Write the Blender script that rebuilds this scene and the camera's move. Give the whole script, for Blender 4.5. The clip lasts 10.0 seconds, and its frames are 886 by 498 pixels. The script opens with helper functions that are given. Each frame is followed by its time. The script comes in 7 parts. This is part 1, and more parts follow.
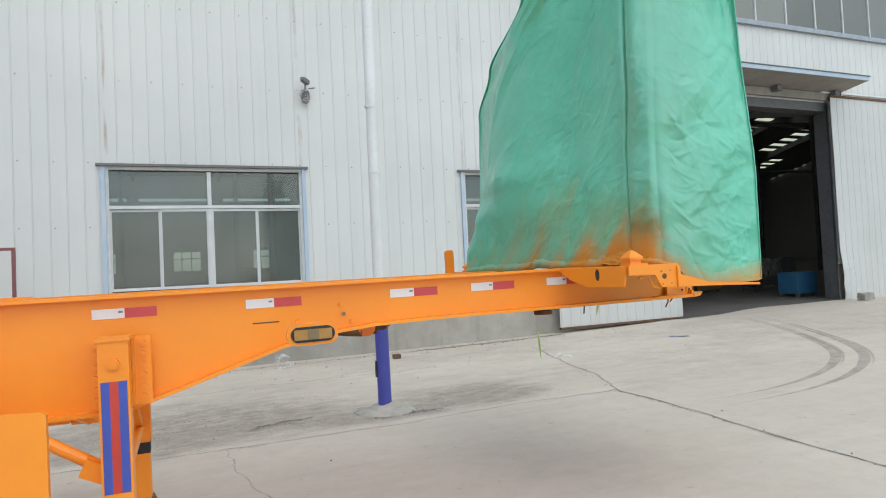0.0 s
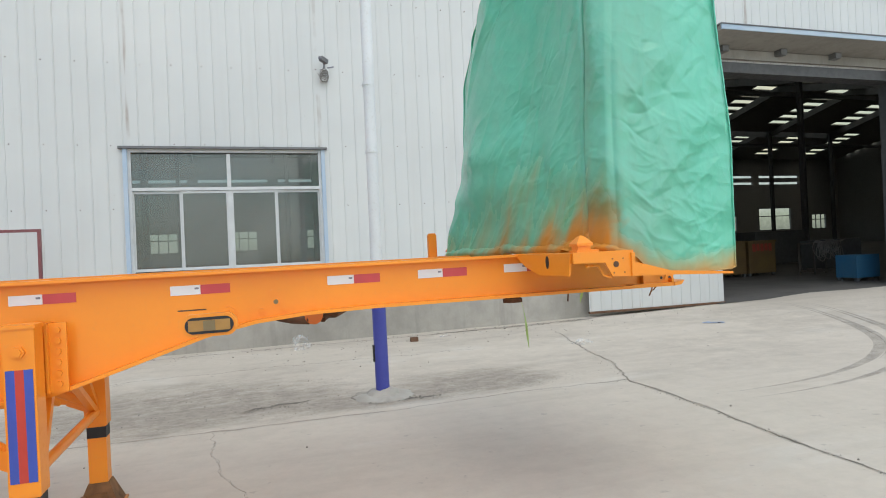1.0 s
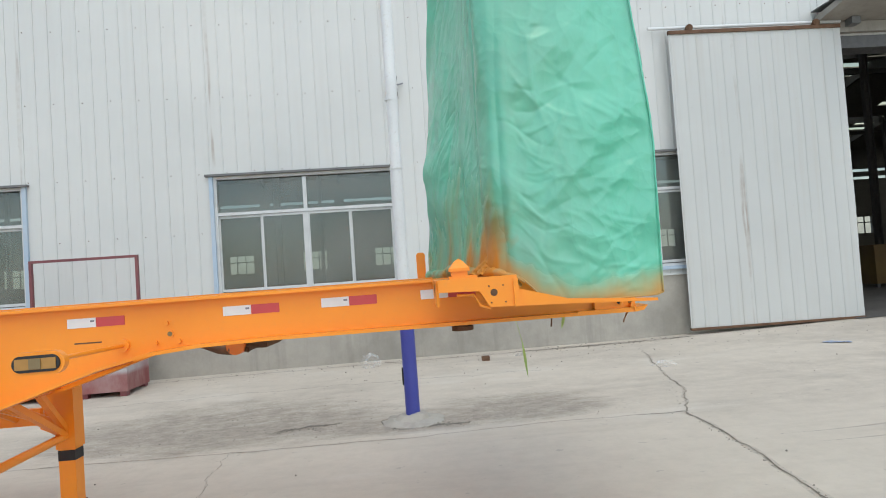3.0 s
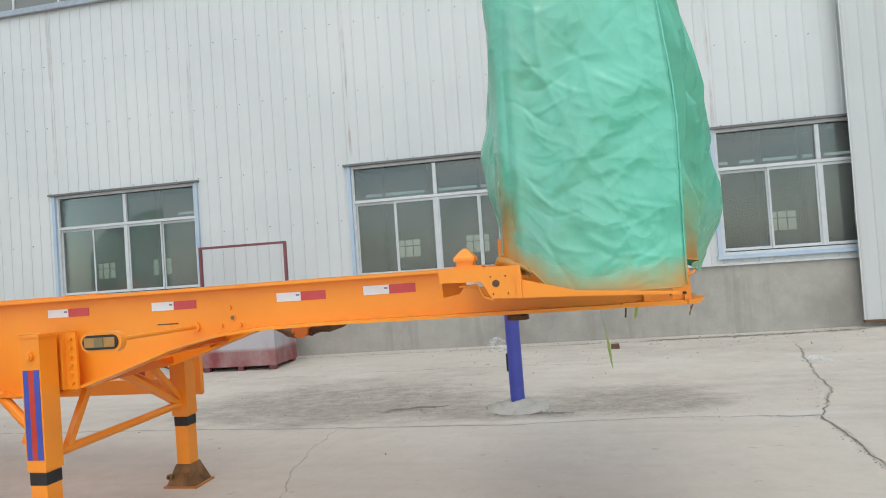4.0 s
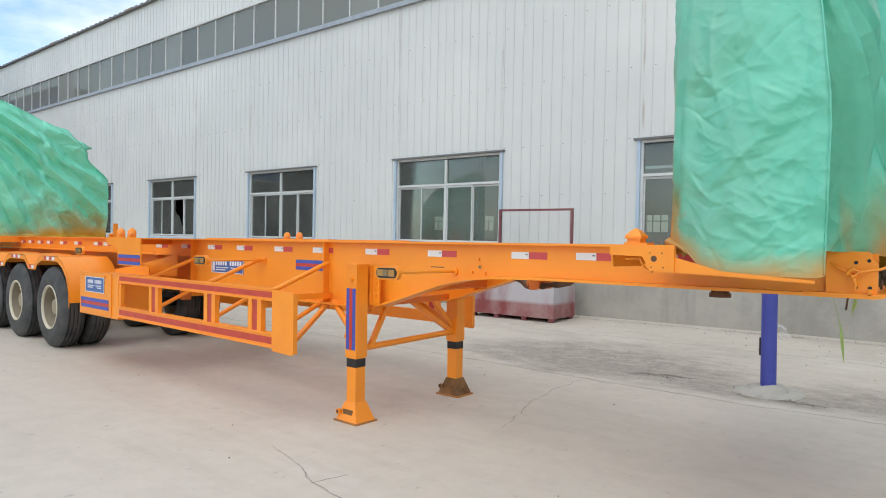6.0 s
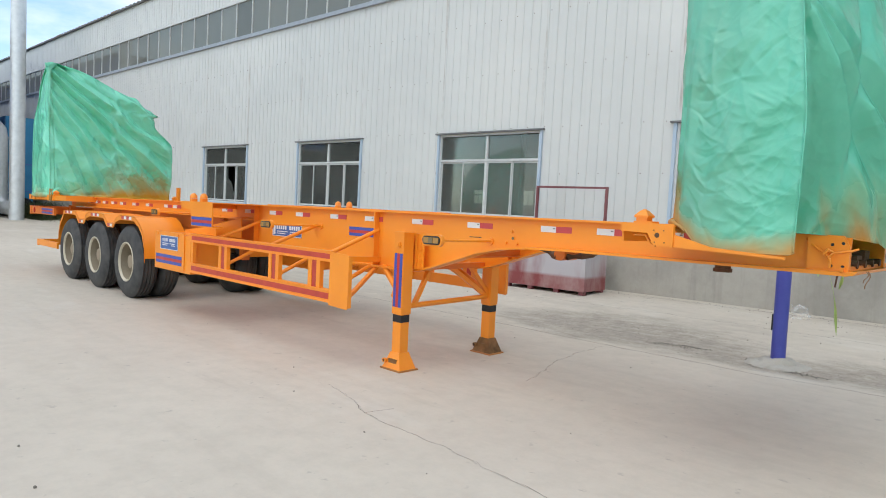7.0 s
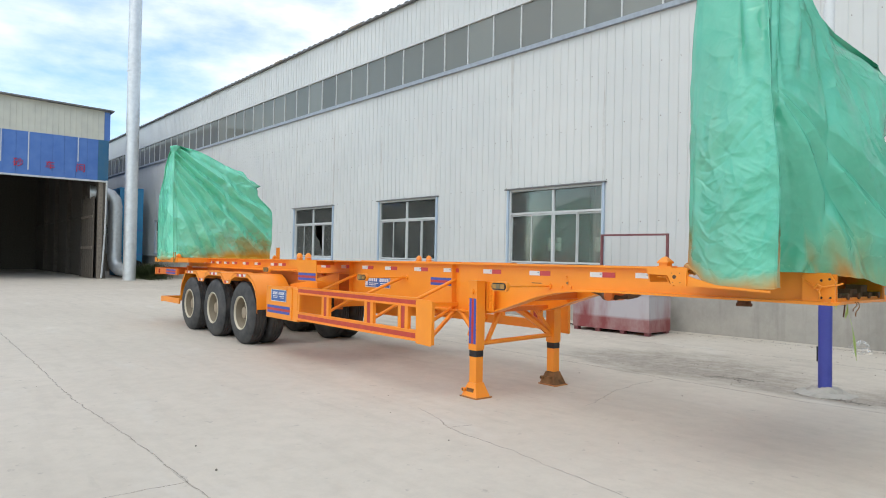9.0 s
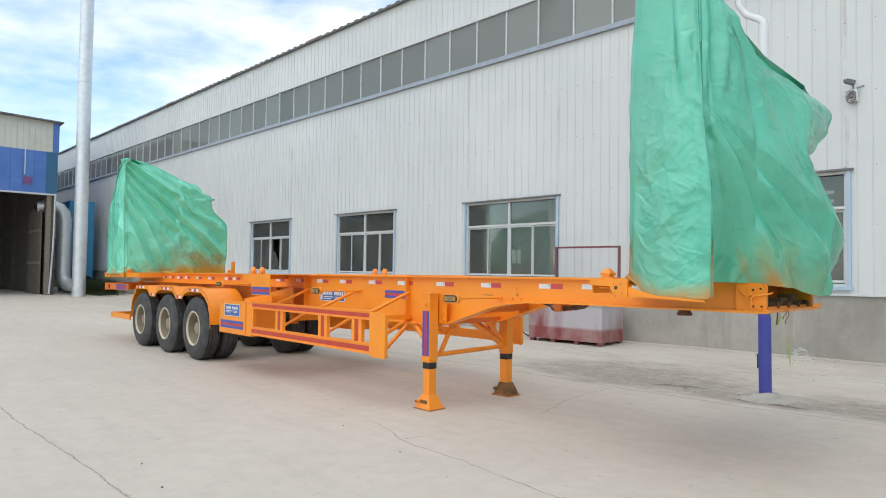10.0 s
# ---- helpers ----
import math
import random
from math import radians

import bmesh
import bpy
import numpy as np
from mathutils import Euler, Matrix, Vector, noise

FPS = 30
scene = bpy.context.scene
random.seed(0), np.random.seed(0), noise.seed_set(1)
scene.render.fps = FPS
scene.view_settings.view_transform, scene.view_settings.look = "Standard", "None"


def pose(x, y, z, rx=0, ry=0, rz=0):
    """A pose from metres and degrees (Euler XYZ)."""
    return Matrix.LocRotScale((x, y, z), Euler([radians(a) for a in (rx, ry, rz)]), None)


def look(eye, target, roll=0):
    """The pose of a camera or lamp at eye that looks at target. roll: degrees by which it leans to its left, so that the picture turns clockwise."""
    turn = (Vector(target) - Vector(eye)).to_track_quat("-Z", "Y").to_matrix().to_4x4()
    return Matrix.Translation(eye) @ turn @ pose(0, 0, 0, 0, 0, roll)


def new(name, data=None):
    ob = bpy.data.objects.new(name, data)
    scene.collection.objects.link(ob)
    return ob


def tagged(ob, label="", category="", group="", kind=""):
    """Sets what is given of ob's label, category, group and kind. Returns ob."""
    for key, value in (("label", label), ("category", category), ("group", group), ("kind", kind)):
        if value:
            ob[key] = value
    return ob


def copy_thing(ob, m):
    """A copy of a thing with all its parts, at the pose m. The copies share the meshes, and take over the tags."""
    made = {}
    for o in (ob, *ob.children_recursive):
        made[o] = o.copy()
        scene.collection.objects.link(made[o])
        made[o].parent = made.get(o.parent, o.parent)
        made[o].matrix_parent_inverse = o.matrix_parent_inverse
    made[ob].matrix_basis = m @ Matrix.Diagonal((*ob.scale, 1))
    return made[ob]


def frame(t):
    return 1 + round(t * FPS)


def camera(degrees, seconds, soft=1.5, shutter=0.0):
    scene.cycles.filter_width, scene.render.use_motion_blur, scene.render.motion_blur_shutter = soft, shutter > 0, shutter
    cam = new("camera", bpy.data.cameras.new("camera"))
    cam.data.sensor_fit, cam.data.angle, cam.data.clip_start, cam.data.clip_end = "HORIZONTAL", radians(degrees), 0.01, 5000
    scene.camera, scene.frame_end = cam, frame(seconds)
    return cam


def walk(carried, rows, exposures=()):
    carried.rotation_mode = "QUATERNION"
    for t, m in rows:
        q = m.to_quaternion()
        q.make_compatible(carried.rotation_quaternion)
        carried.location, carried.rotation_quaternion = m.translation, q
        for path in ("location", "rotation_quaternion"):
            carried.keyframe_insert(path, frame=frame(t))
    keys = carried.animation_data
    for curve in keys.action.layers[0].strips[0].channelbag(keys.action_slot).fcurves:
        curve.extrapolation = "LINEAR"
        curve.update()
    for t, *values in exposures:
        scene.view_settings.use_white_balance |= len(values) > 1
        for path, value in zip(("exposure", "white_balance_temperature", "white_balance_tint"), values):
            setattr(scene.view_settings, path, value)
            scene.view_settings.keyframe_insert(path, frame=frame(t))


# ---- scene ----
cam = camera(69.2, 10.0, 1.0)
PATH = [
    (0, (-0.233, 0.01, 1.549), (0.498, 1.87, 1.608), -3.2),
    (0.5, (0.122, -0.001, 1.539), (0.791, 1.883, 1.604), -3.8),
    (1, (0.474, 0.021, 1.548), (1.028, 1.943, 1.554), -3.0),
    (1.5, (0.801, 0.084, 1.551), (1.281, 2.026, 1.562), -1.7),
    (2, (1.14, 0.086, 1.538), (1.498, 2.053, 1.592), -1.9),
    (2.2, (1.286, 0.079, 1.549), (1.521, 2.064, 1.611), -2.0),
    (3.3, (2.085, 0.204, 1.533), (2.084, 2.203, 1.605), -5.1),
    (3.5, (2.226, 0.221, 1.524), (2.077, 2.214, 1.6), -4.4),
    (4, (2.56, 0.294, 1.523), (2.118, 2.244, 1.576), -4.4),
    (4.5, (2.794, 0.37, 1.525), (2.116, 2.251, 1.548), -3.9),
    (5, (3.033, 0.279, 1.526), (1.847, 1.889, 1.503), 0.9),
    (5.2, (3.124, 0.191, 1.526), (1.858, 1.738, 1.483), -0.1),
    (6.3, (3.585, -0.347, 1.502), (2.254, 1.145, 1.472), 1.8),
    (6.5, (3.688, -0.442, 1.502), (2.324, 1.018, 1.431), 2.5),
    (7, (3.897, -0.719, 1.506), (2.512, 0.72, 1.395), 2.7),
    (7.5, (4.063, -0.934, 1.536), (2.645, 0.471, 1.407), 1.9),
    (8, (4.331, -1.116, 1.533), (2.831, 0.206, 1.499), 2.0),
    (8.5, (4.574, -1.302, 1.541), (3.02, -0.043, 1.54), 2.1),
    (9, (4.798, -1.503, 1.531), (3.25, -0.238, 1.567), 0.9),
    (9.5, (4.911, -1.502, 1.54), (3.44, -0.148, 1.603), 0.6),
    (10, (4.925, -1.485, 1.53), (3.456, -0.13, 1.608), 0.5),
]
walk(cam, [(t, look(eye, target, roll)) for t, eye, target, roll in PATH])

# ---- light ----
world = bpy.data.worlds.new("sky")
scene.world = world
world.use_nodes = True
wn, wl = world.node_tree.nodes, world.node_tree.links
wn.clear()
w_out = wn.new("ShaderNodeOutputWorld")
w_bg = wn.new("ShaderNodeBackground")
w_sky = wn.new("ShaderNodeTexSky")
w_sky.sky_type, w_sky.sun_disc = "NISHITA", False
w_sky.sun_elevation, w_sky.sun_rotation = radians(62), radians(172)
w_sky.air_density, w_sky.dust_density = 1.0, 1.5
w_co = wn.new("ShaderNodeTexCoord")
w_map = wn.new("ShaderNodeMapping")
w_map.inputs["Scale"].default_value = (1.6, 1.6, 4.5)
w_noise = wn.new("ShaderNodeTexNoise")
w_noise.inputs["Scale"].default_value, w_noise.inputs["Detail"].default_value = 2.1, 9
w_noise.inputs["Roughness"].default_value = 0.56
w_ramp = wn.new("ShaderNodeValToRGB")
w_ramp.color_ramp.elements[0].position, w_ramp.color_ramp.elements[1].position = 0.41, 0.76
w_mix = wn.new("ShaderNodeMixRGB")
w_mix.inputs[2].default_value = (8.9, 8.9, 8.5, 1)
wl.new(w_co.outputs["Generated"], w_map.inputs["Vector"])
wl.new(w_map.outputs["Vector"], w_noise.inputs["Vector"])
wl.new(w_noise.outputs["Fac"], w_ramp.inputs["Fac"])
wl.new(w_ramp.outputs["Color"], w_mix.inputs["Fac"])
w_gain = wn.new("ShaderNodeMixRGB")
w_gain.blend_type = "MULTIPLY"
w_gain.inputs[0].default_value = 1.0
w_gain.inputs[2].default_value = (1.42, 1.56, 1.50, 1)
wl.new(w_sky.outputs["Color"], w_gain.inputs[1])
wl.new(w_gain.outputs["Color"], w_mix.inputs[1])
wl.new(w_mix.outputs["Color"], w_bg.inputs["Color"])
w_bg.inputs["Strength"].default_value = 0.165
wl.new(w_bg.outputs["Background"], w_out.inputs["Surface"])

sun_data = bpy.data.lights.new("sun", "SUN")
sun_data.energy, sun_data.angle, sun_data.color = 1.05, radians(110), (1.0, 0.85, 0.68)
sun = new("sun", sun_data)
sun.matrix_basis = look((0, 0, 30), (0 - 30 * math.sin(radians(172)) / math.tan(radians(62)), 0 - 30 * math.cos(radians(172)) / math.tan(radians(62)), 0))


# ---- materials ----
class Nodes:
    """A small wrapper round one node material."""

    def __init__(self, name):
        self.mat = bpy.data.materials.new(name)
        self.mat.use_nodes = True
        self.tree = self.mat.node_tree
        self.n, self.l = self.tree.nodes, self.tree.links
        self.b = self.n["Principled BSDF"]
        self.co = self.n.new("ShaderNodeTexCoord").outputs["Object"]
        self.where = self.n.new("ShaderNodeNewGeometry").outputs["Position"]

    def noise(self, scale, detail=4, rough=0.55, stretch=(1, 1, 1), world=False, turn=(0, 0, 0), shift=(0, 0, 0)):
        m = self.n.new("ShaderNodeMapping")
        m.inputs["Scale"].default_value, m.inputs["Rotation"].default_value = stretch, turn
        m.inputs["Location"].default_value = shift
        self.l.new(self.where if world else self.co, m.inputs["Vector"])
        t = self.n.new("ShaderNodeTexNoise")
        t.inputs["Scale"].default_value, t.inputs["Detail"].default_value = scale, detail
        t.inputs["Roughness"].default_value = rough
        self.l.new(m.outputs["Vector"], t.inputs["Vector"])
        return t.outputs["Fac"]

    def ramp(self, fac, a, b, lo=0.0, hi=1.0):
        r = self.n.new("ShaderNodeMapRange")
        for i, v in enumerate((a, b, lo, hi)):
            r.inputs[1 + i].default_value = v
        self.l.new(fac, r.inputs[0])
        return r.outputs[0]

    def mix(self, fac, a, b):
        m = self.n.new("ShaderNodeMixRGB")
        for slot, v in ((0, fac), (1, a), (2, b)):
            if isinstance(v, (int, float)):
                m.inputs[slot].default_value = v
            elif isinstance(v, tuple):
                m.inputs[slot].default_value = (*v[:3], 1)
            else:
                self.l.new(v, m.inputs[slot])
        return m.outputs[0]

    def math(self, op, a, b=0.0):
        m = self.n.new("ShaderNodeMath")
        m.operation = op
        for slot, v in ((0, a), (1, b)):
            if isinstance(v, (int, float)):
                m.inputs[slot].default_value = v
            else:
                self.l.new(v, m.inputs[slot])
        return m.outputs[0]

    def axis(self, i, world=False):
        s = self.n.new("ShaderNodeSeparateXYZ")
        self.l.new(self.where if world else self.co, s.inputs[0])
        return s.outputs[i]

    def random(self):
        return self.n.new("ShaderNodeObjectInfo").outputs["Random"]

    def bump(self, fac, strength=0.2, distance=0.01, after=None):
        b = self.n.new("ShaderNodeBump")
        b.inputs["Strength"].default_value, b.inputs["Distance"].default_value = strength, distance
        self.l.new(fac, b.inputs["Height"])
        if after is not None:
            self.l.new(after, b.inputs["Normal"])
        self.l.new(b.outputs[0], self.b.inputs["Normal"])
        return b.outputs[0]

    def set(self, color=None, rough=None, metal=0.0, spec=None):
        for key, v in (("Base Color", color), ("Roughness", rough), ("Metallic", metal), ("Specular IOR Level", spec)):
            if v is None:
                continue
            if isinstance(v, tuple):
                self.b.inputs[key].default_value = (*v[:3], 1)
            elif isinstance(v, (int, float)):
                self.b.inputs[key].default_value = v
            else:
                self.l.new(v, self.b.inputs[key])
        return self.mat


def painted(name, color, worn, rough=0.4, dust=(0.45, 0.4, 0.34), amount=0.25, bump=0.06):
    """Paint with faint mottling, grime specks and dust."""
    k = Nodes(name)
    big = k.ramp(k.noise(1.7, 5, world=True), 0.35, 0.7)
    fine = k.ramp(k.noise(38, 5, 0.65, world=True), 0.55, 0.8)
    c = k.mix(big, color, worn)
    c = k.mix(k.math("MULTIPLY", fine, amount), c, dust)
    k.bump(k.noise(130, 3, world=True), bump, 0.002)
    return k.set(c, k.ramp(fine, 0, 1, rough, min(1, rough + 0.25)))


def plain(name, color, rough=0.6, metal=0.0, vary=0.25):
    k = Nodes(name)
    f = k.ramp(k.noise(9, 5, world=True), 0.3, 0.75)
    dark = tuple(v * (1 - vary) for v in color)
    k.bump(k.noise(90, 3, world=True), 0.08, 0.002)
    return k.set(k.mix(f, color, dark), k.ramp(f, 0, 1, rough * 0.85, min(1, rough * 1.15)), metal)


ORANGE = painted("orange_paint", (0.92, 0.30, 0.020), (0.84, 0.26, 0.018), 0.34, (0.55, 0.3, 0.12), 0.18)
# The same orange, darkened in colour for shade beneath the deck.
ORANGE_SHADED = painted("orange_paint_shaded", (0.74, 0.19, 0.018), (0.6, 0.14, 0.02), 0.42, (0.35, 0.2, 0.1), 0.3)


def make_sheet(name="white_wall_sheet", dirt=0.17, tone=1.0):
    k = Nodes(name)
    streak = k.ramp(k.noise(1.0, 6, 0.6, (7, 7, 0.22), world=True), 0.52, 0.80)
    # rust runs below the sheet ends at both sides of each window bay
    bay = k.math("ABSOLUTE", k.math("SUBTRACT", k.math("PINGPONG", k.math("ADD", k.axis(0), 59.94), 3.0), 1.47))
    bay = k.math("ADD", bay, k.math("MULTIPLY", k.math("SUBTRACT", k.noise(1.0, 3, 0.5, (9, 9, 0.8), world=True), 0.5), 0.16))
    length = k.ramp(k.noise(1.0, 5, 0.7, (0.9, 0.9, 0.75), world=True, shift=(2, 0, 5)), 0.42, 0.66)
    rusty = k.math("MULTIPLY", k.ramp(k.math("ABSOLUTE", bay), 0.032, 0.008), length)
    patch = k.ramp(k.noise(0.35, 4, world=True), 0.35, 0.7)
    spot = k.ramp(k.noise(16, 3, 0.5, world=True), 0.7, 0.78)
    c = k.mix(patch, tuple(v * tone for v in (0.62, 0.623, 0.600)), tuple(v * tone for v in (0.555, 0.563, 0.547)))
    c = k.mix(k.math("MULTIPLY", streak, dirt), c, (0.44, 0.41, 0.36))
    c = k.mix(k.math("MULTIPLY", rusty, 0.62), c, (0.27, 0.20, 0.15))
    c = k.mix(k.math("MULTIPLY", spot, 0.22), c, (0.38, 0.36, 0.33))
    c = k.mix(k.math("MULTIPLY", k.random(), 0.10), c, (0.52, 0.55, 0.56))
    k.bump(k.noise(2.0, 3, world=True), 0.07, 0.03)
    return k.set(c, 0.42)


WHITE_SHEET = make_sheet()
DOOR_SHEET = make_sheet("grimy_door_sheet", 0.5, 0.86)
WHITE_FRAME = plain("white_frame", (0.60, 0.61, 0.605), 0.45, 0, 0.15)
BLUE_TRIM = painted("pale_blue_trim", (0.36, 0.46, 0.57), (0.45, 0.52, 0.59), 0.5, (0.5, 0.5, 0.48), 0.5)
DARK_TRIM = plain("dark_flashing", (0.16, 0.16, 0.16), 0.6)
RUST = plain("rusty_steel", (0.17, 0.09, 0.05), 0.8, 0.2, 0.45)
GREY_SILL = plain("grey_sill", (0.34, 0.38, 0.43), 0.5)
# Shed wall colour darkened to stand for the unlit inside.
SHED_DIM = plain("dimmed_shed_wall", (0.10, 0.085, 0.07), 0.85)
BLACK = plain("black_band", (0.018, 0.018, 0.02), 0.6)
RUBBER_K = Nodes("tyre_rubber")
rub = RUBBER_K.ramp(RUBBER_K.noise(6, 5, world=True), 0.35, 0.7)
RUBBER_K.bump(RUBBER_K.noise(160, 2, world=True), 0.12, 0.002)
RUBBER = RUBBER_K.set(RUBBER_K.mix(rub, (0.033, 0.033, 0.035), (0.072, 0.069, 0.065)), 0.72)
RIM = painted("cream_rim", (0.58, 0.52, 0.40), (0.50, 0.44, 0.33), 0.5, (0.25, 0.2, 0.15), 0.4)
BLUE_STRIPE = plain("blue_stripe", (0.05, 0.09, 0.42), 0.4, 0, 0.15)
RED_STRIPE = plain("red_stripe", (0.55, 0.055, 0.035), 0.4, 0, 0.2)
TAPE_WHITE = plain("white_tape", (0.78, 0.77, 0.76), 0.35, 0, 0.08)
TAPE_RED = plain("red_tape", (0.60, 0.065, 0.07), 0.35, 0, 0.15)
GREY_MARK = plain("grey_mark", (0.22, 0.22, 0.25), 0.5)
SIGN_BLUE = plain("blue_sign", (0.055, 0.13, 0.36), 0.4, 0, 0.12)
POLE_BLUE = painted("blue_pole_paint", (0.045, 0.055, 0.30), (0.06, 0.075, 0.36), 0.42, (0.3, 0.3, 0.35), 0.10)
POLE_WHITE = painted("white_pole_paint", (0.72, 0.73, 0.73), (0.64, 0.65, 0.65), 0.4, (0.4, 0.33, 0.25), 0.4)
MAROON = painted("maroon_paint", (0.15, 0.035, 0.045), (0.22, 0.07, 0.07), 0.5, (0.3, 0.25, 0.2), 0.5)


def make_zinc():
    k = Nodes("galvanised_duct")
    f = k.ramp(k.noise(5, 5, world=True), 0.3, 0.7)
    k.bump(k.noise(1.0, 2, 0.5, (2, 2, 26), world=True), 0.10, 0.006)
    return k.set(k.mix(f, (0.70, 0.72, 0.73), (0.58, 0.60, 0.61)), 0.42, 0.55)


ZINC = make_zinc()
AMBER = plain("amber_lens", (0.42, 0.22, 0.06), 0.25, 0, 0.3)
DULL_BLUE = painted("dull_blue_sheet", (0.075, 0.115, 0.26), (0.10, 0.14, 0.29), 0.55, (0.25, 0.26, 0.3), 0.35)
DULL_LENS = plain("dull_lamp_lens", (0.22, 0.16, 0.08), 0.2, 0, 0.2)
TAIL_RED = plain("red_lens", (0.42, 0.02, 0.02), 0.25)


def make_concrete(name, a, b, stains=True):
    k = Nodes(name)
    big = k.ramp(k.noise(0.16, 6, 0.55, world=True), 0.35, 0.68)
    mid = k.ramp(k.noise(1.1, 6, 0.6, world=True), 0.36, 0.72)
    fine = k.ramp(k.noise(22, 5, 0.7, world=True), 0.35, 0.75)
    c = k.mix(big, a, b)
    c = k.mix(k.math("MULTIPLY", mid, 0.35), c, tuple(v * 0.80 for v in a))
    c = k.mix(k.math("MULTIPLY", fine, 0.22), c, tuple(v * 1.16 for v in a))
    mottle = k.ramp(k.noise(4.5, 8, 0.72, world=True, shift=(2, 5, 0)), 0.42, 0.68)
    c = k.mix(k.math("MULTIPLY", mottle, 0.30), c, tuple(v * 0.74 for v in b))
    scuff = k.math("MULTIPLY", k.ramp(k.noise(1.6, 6, 0.7, (0.35, 3.2, 1), world=True, turn=(0, 0, 0.4)), 0.60, 0.72), k.ramp(k.noise(0.5, 2, 0.5, world=True), 0.42, 0.58))
    c = k.mix(k.math("MULTIPLY", scuff, 0.32), c, tuple(v * 0.62 for v in b))
    if stains:
        # dark weathered earth stains, in patches along the building
        y = k.axis(1, True)
        x = k.axis(0, True)
        band = k.math("MULTIPLY", k.ramp(y, 5.8, 6.6), k.ramp(y, 11.4, 10.0))
        blot = k.math("MULTIPLY", k.ramp(k.noise(0.42, 3, 0.5, (0.6, 1.3, 1), world=True), 0.42, 0.56), k.ramp(k.noise(2.6, 9, 0.74, (0.6, 1.0, 1), world=True), 0.36, 0.66))
        c = k.mix(k.math("MULTIPLY", k.math("MULTIPLY", band, blot), 0.42), c, (0.25, 0.22, 0.185))
        # an old dark spill on both sides of the pole's foot
        def patch(cx, cy, rx, ry):
            ex = k.math("DIVIDE", k.math("SUBTRACT", x, cx), rx)
            ey = k.math("DIVIDE", k.math("SUBTRACT", y, cy), ry)
            return k.math("ADD", k.math("MULTIPLY", ex, ex), k.math("MULTIPLY", ey, ey))

        far = k.math("MINIMUM", patch(-0.45, 7.45, 1.75, 0.95), k.math("MINIMUM", patch(2.8, 7.2, 0.95, 0.6), patch(1.6, 6.9, 1.1, 0.4)))
        far = k.math("ADD", far, k.math("MULTIPLY", k.math("SUBTRACT", k.noise(2.1, 9, 0.72, (0.6, 1.3, 1), world=True), 0.5), 3.4))
        spill = k.math("MULTIPLY", k.ramp(far, 1.55, 0.45), k.ramp(k.noise(7, 9, 0.78, (0.7, 1.2, 1), world=True), 0.36, 0.62, 0.35, 1.0))
        c = k.mix(k.math("MULTIPLY", spill, 0.95), c, (0.24, 0.208, 0.172))
        pale = k.ramp(k.noise(0.8, 6, 0.62, (0.5, 1.4, 1), world=True, shift=(7, 3, 0)), 0.58, 0.74)
        c = k.mix(k.math("MULTIPLY", pale, 0.4), c, (0.62, 0.60, 0.55))
        trail = k.ramp(k.noise(0.9, 4, 0.6, (0.5, 3.4, 1), world=True, shift=(1, 9, 0)), 0.52, 0.70)
        c = k.mix(k.math("MULTIPLY", trail, 0.16), c, (0.30, 0.265, 0.22))
        crumb = k.math("MULTIPLY", k.ramp(far, 2.4, 0.6), k.ramp(k.noise(34, 4, 0.7, (0.7, 1.1, 1), world=True), 0.55, 0.66))
        c = k.mix(k.math("MULTIPLY", crumb, 0.6), c, (0.17, 0.15, 0.125))
        chip = k.math("MULTIPLY", k.math("MULTIPLY", band, k.ramp(k.noise(0.9, 3, 0.6, world=True, shift=(4, 4, 0)), 0.45, 0.6)), k.ramp(k.noise(28, 3, 0.7, world=True, shift=(3, 0, 0)), 0.60, 0.68))
        c = k.mix(k.math("MULTIPLY", chip, 0.55), c, (0.66, 0.63, 0.57))
        pit = k.ramp(k.noise(7, 3, 0.6, world=True), 0.66, 0.72)
        c = k.mix(k.math("MULTIPLY", pit, 0.35), c, (0.22, 0.2, 0.18))
    else:
        damp = k.ramp(k.noise(0.9, 7, 0.66, (1, 1, 0.7), world=True, shift=(3, 1, 0)), 0.44, 0.64)
        c = k.mix(k.math("MULTIPLY", damp, 0.5), c, tuple(v * 0.55 for v in b))
        runs = k.ramp(k.noise(1.0, 5, 0.6, (5, 5, 0.35), world=True), 0.55, 0.72)
        c = k.mix(k.math("MULTIPLY", runs, 0.35), c, tuple(v * 0.5 for v in b))
    k.bump(k.noise(60, 5, 0.7, world=True), 0.25, 0.004, k.bump(k.noise(3, 4, world=True), 0.15, 0.02))
    return k.set(c, k.ramp(fine, 0, 1, 0.72, 0.92))


CONCRETE = make_concrete("yard_concrete", (0.566, 0.51, 0.432), (0.497, 0.444, 0.372))
FOOTING = make_concrete("rough_footing", (0.45, 0.425, 0.375), (0.36, 0.335, 0.29), False)
PLINTH = make_concrete("plinth_render", (0.42, 0.39, 0.34), (0.34, 0.315, 0.272), False)
# Floor tone set well below the yard's, for the dimness indoors.
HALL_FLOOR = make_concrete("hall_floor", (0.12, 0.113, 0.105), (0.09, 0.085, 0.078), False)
# Dirty sheet, its colour also set darker for shade under the canopy.
LINTEL = make_concrete("dirty_shaded_sheet", (0.34, 0.32, 0.285), (0.26, 0.24, 0.21), False)
OLD_BOARD = plain("old_board", (0.17, 0.14, 0.11), 0.85, 0, 0.5)
WORN_FOOT = painted("worn_orange_foot", (0.55, 0.20, 0.03), (0.22, 0.11, 0.05), 0.6, (0.3, 0.22, 0.15), 0.4)
FOOT_RUST = plain("rusting_orange_foot", (0.27, 0.125, 0.04), 0.7, 0, 0.7)
GRIT = plain("dark_grit", (0.27, 0.245, 0.21), 0.9, 0, 0.5)
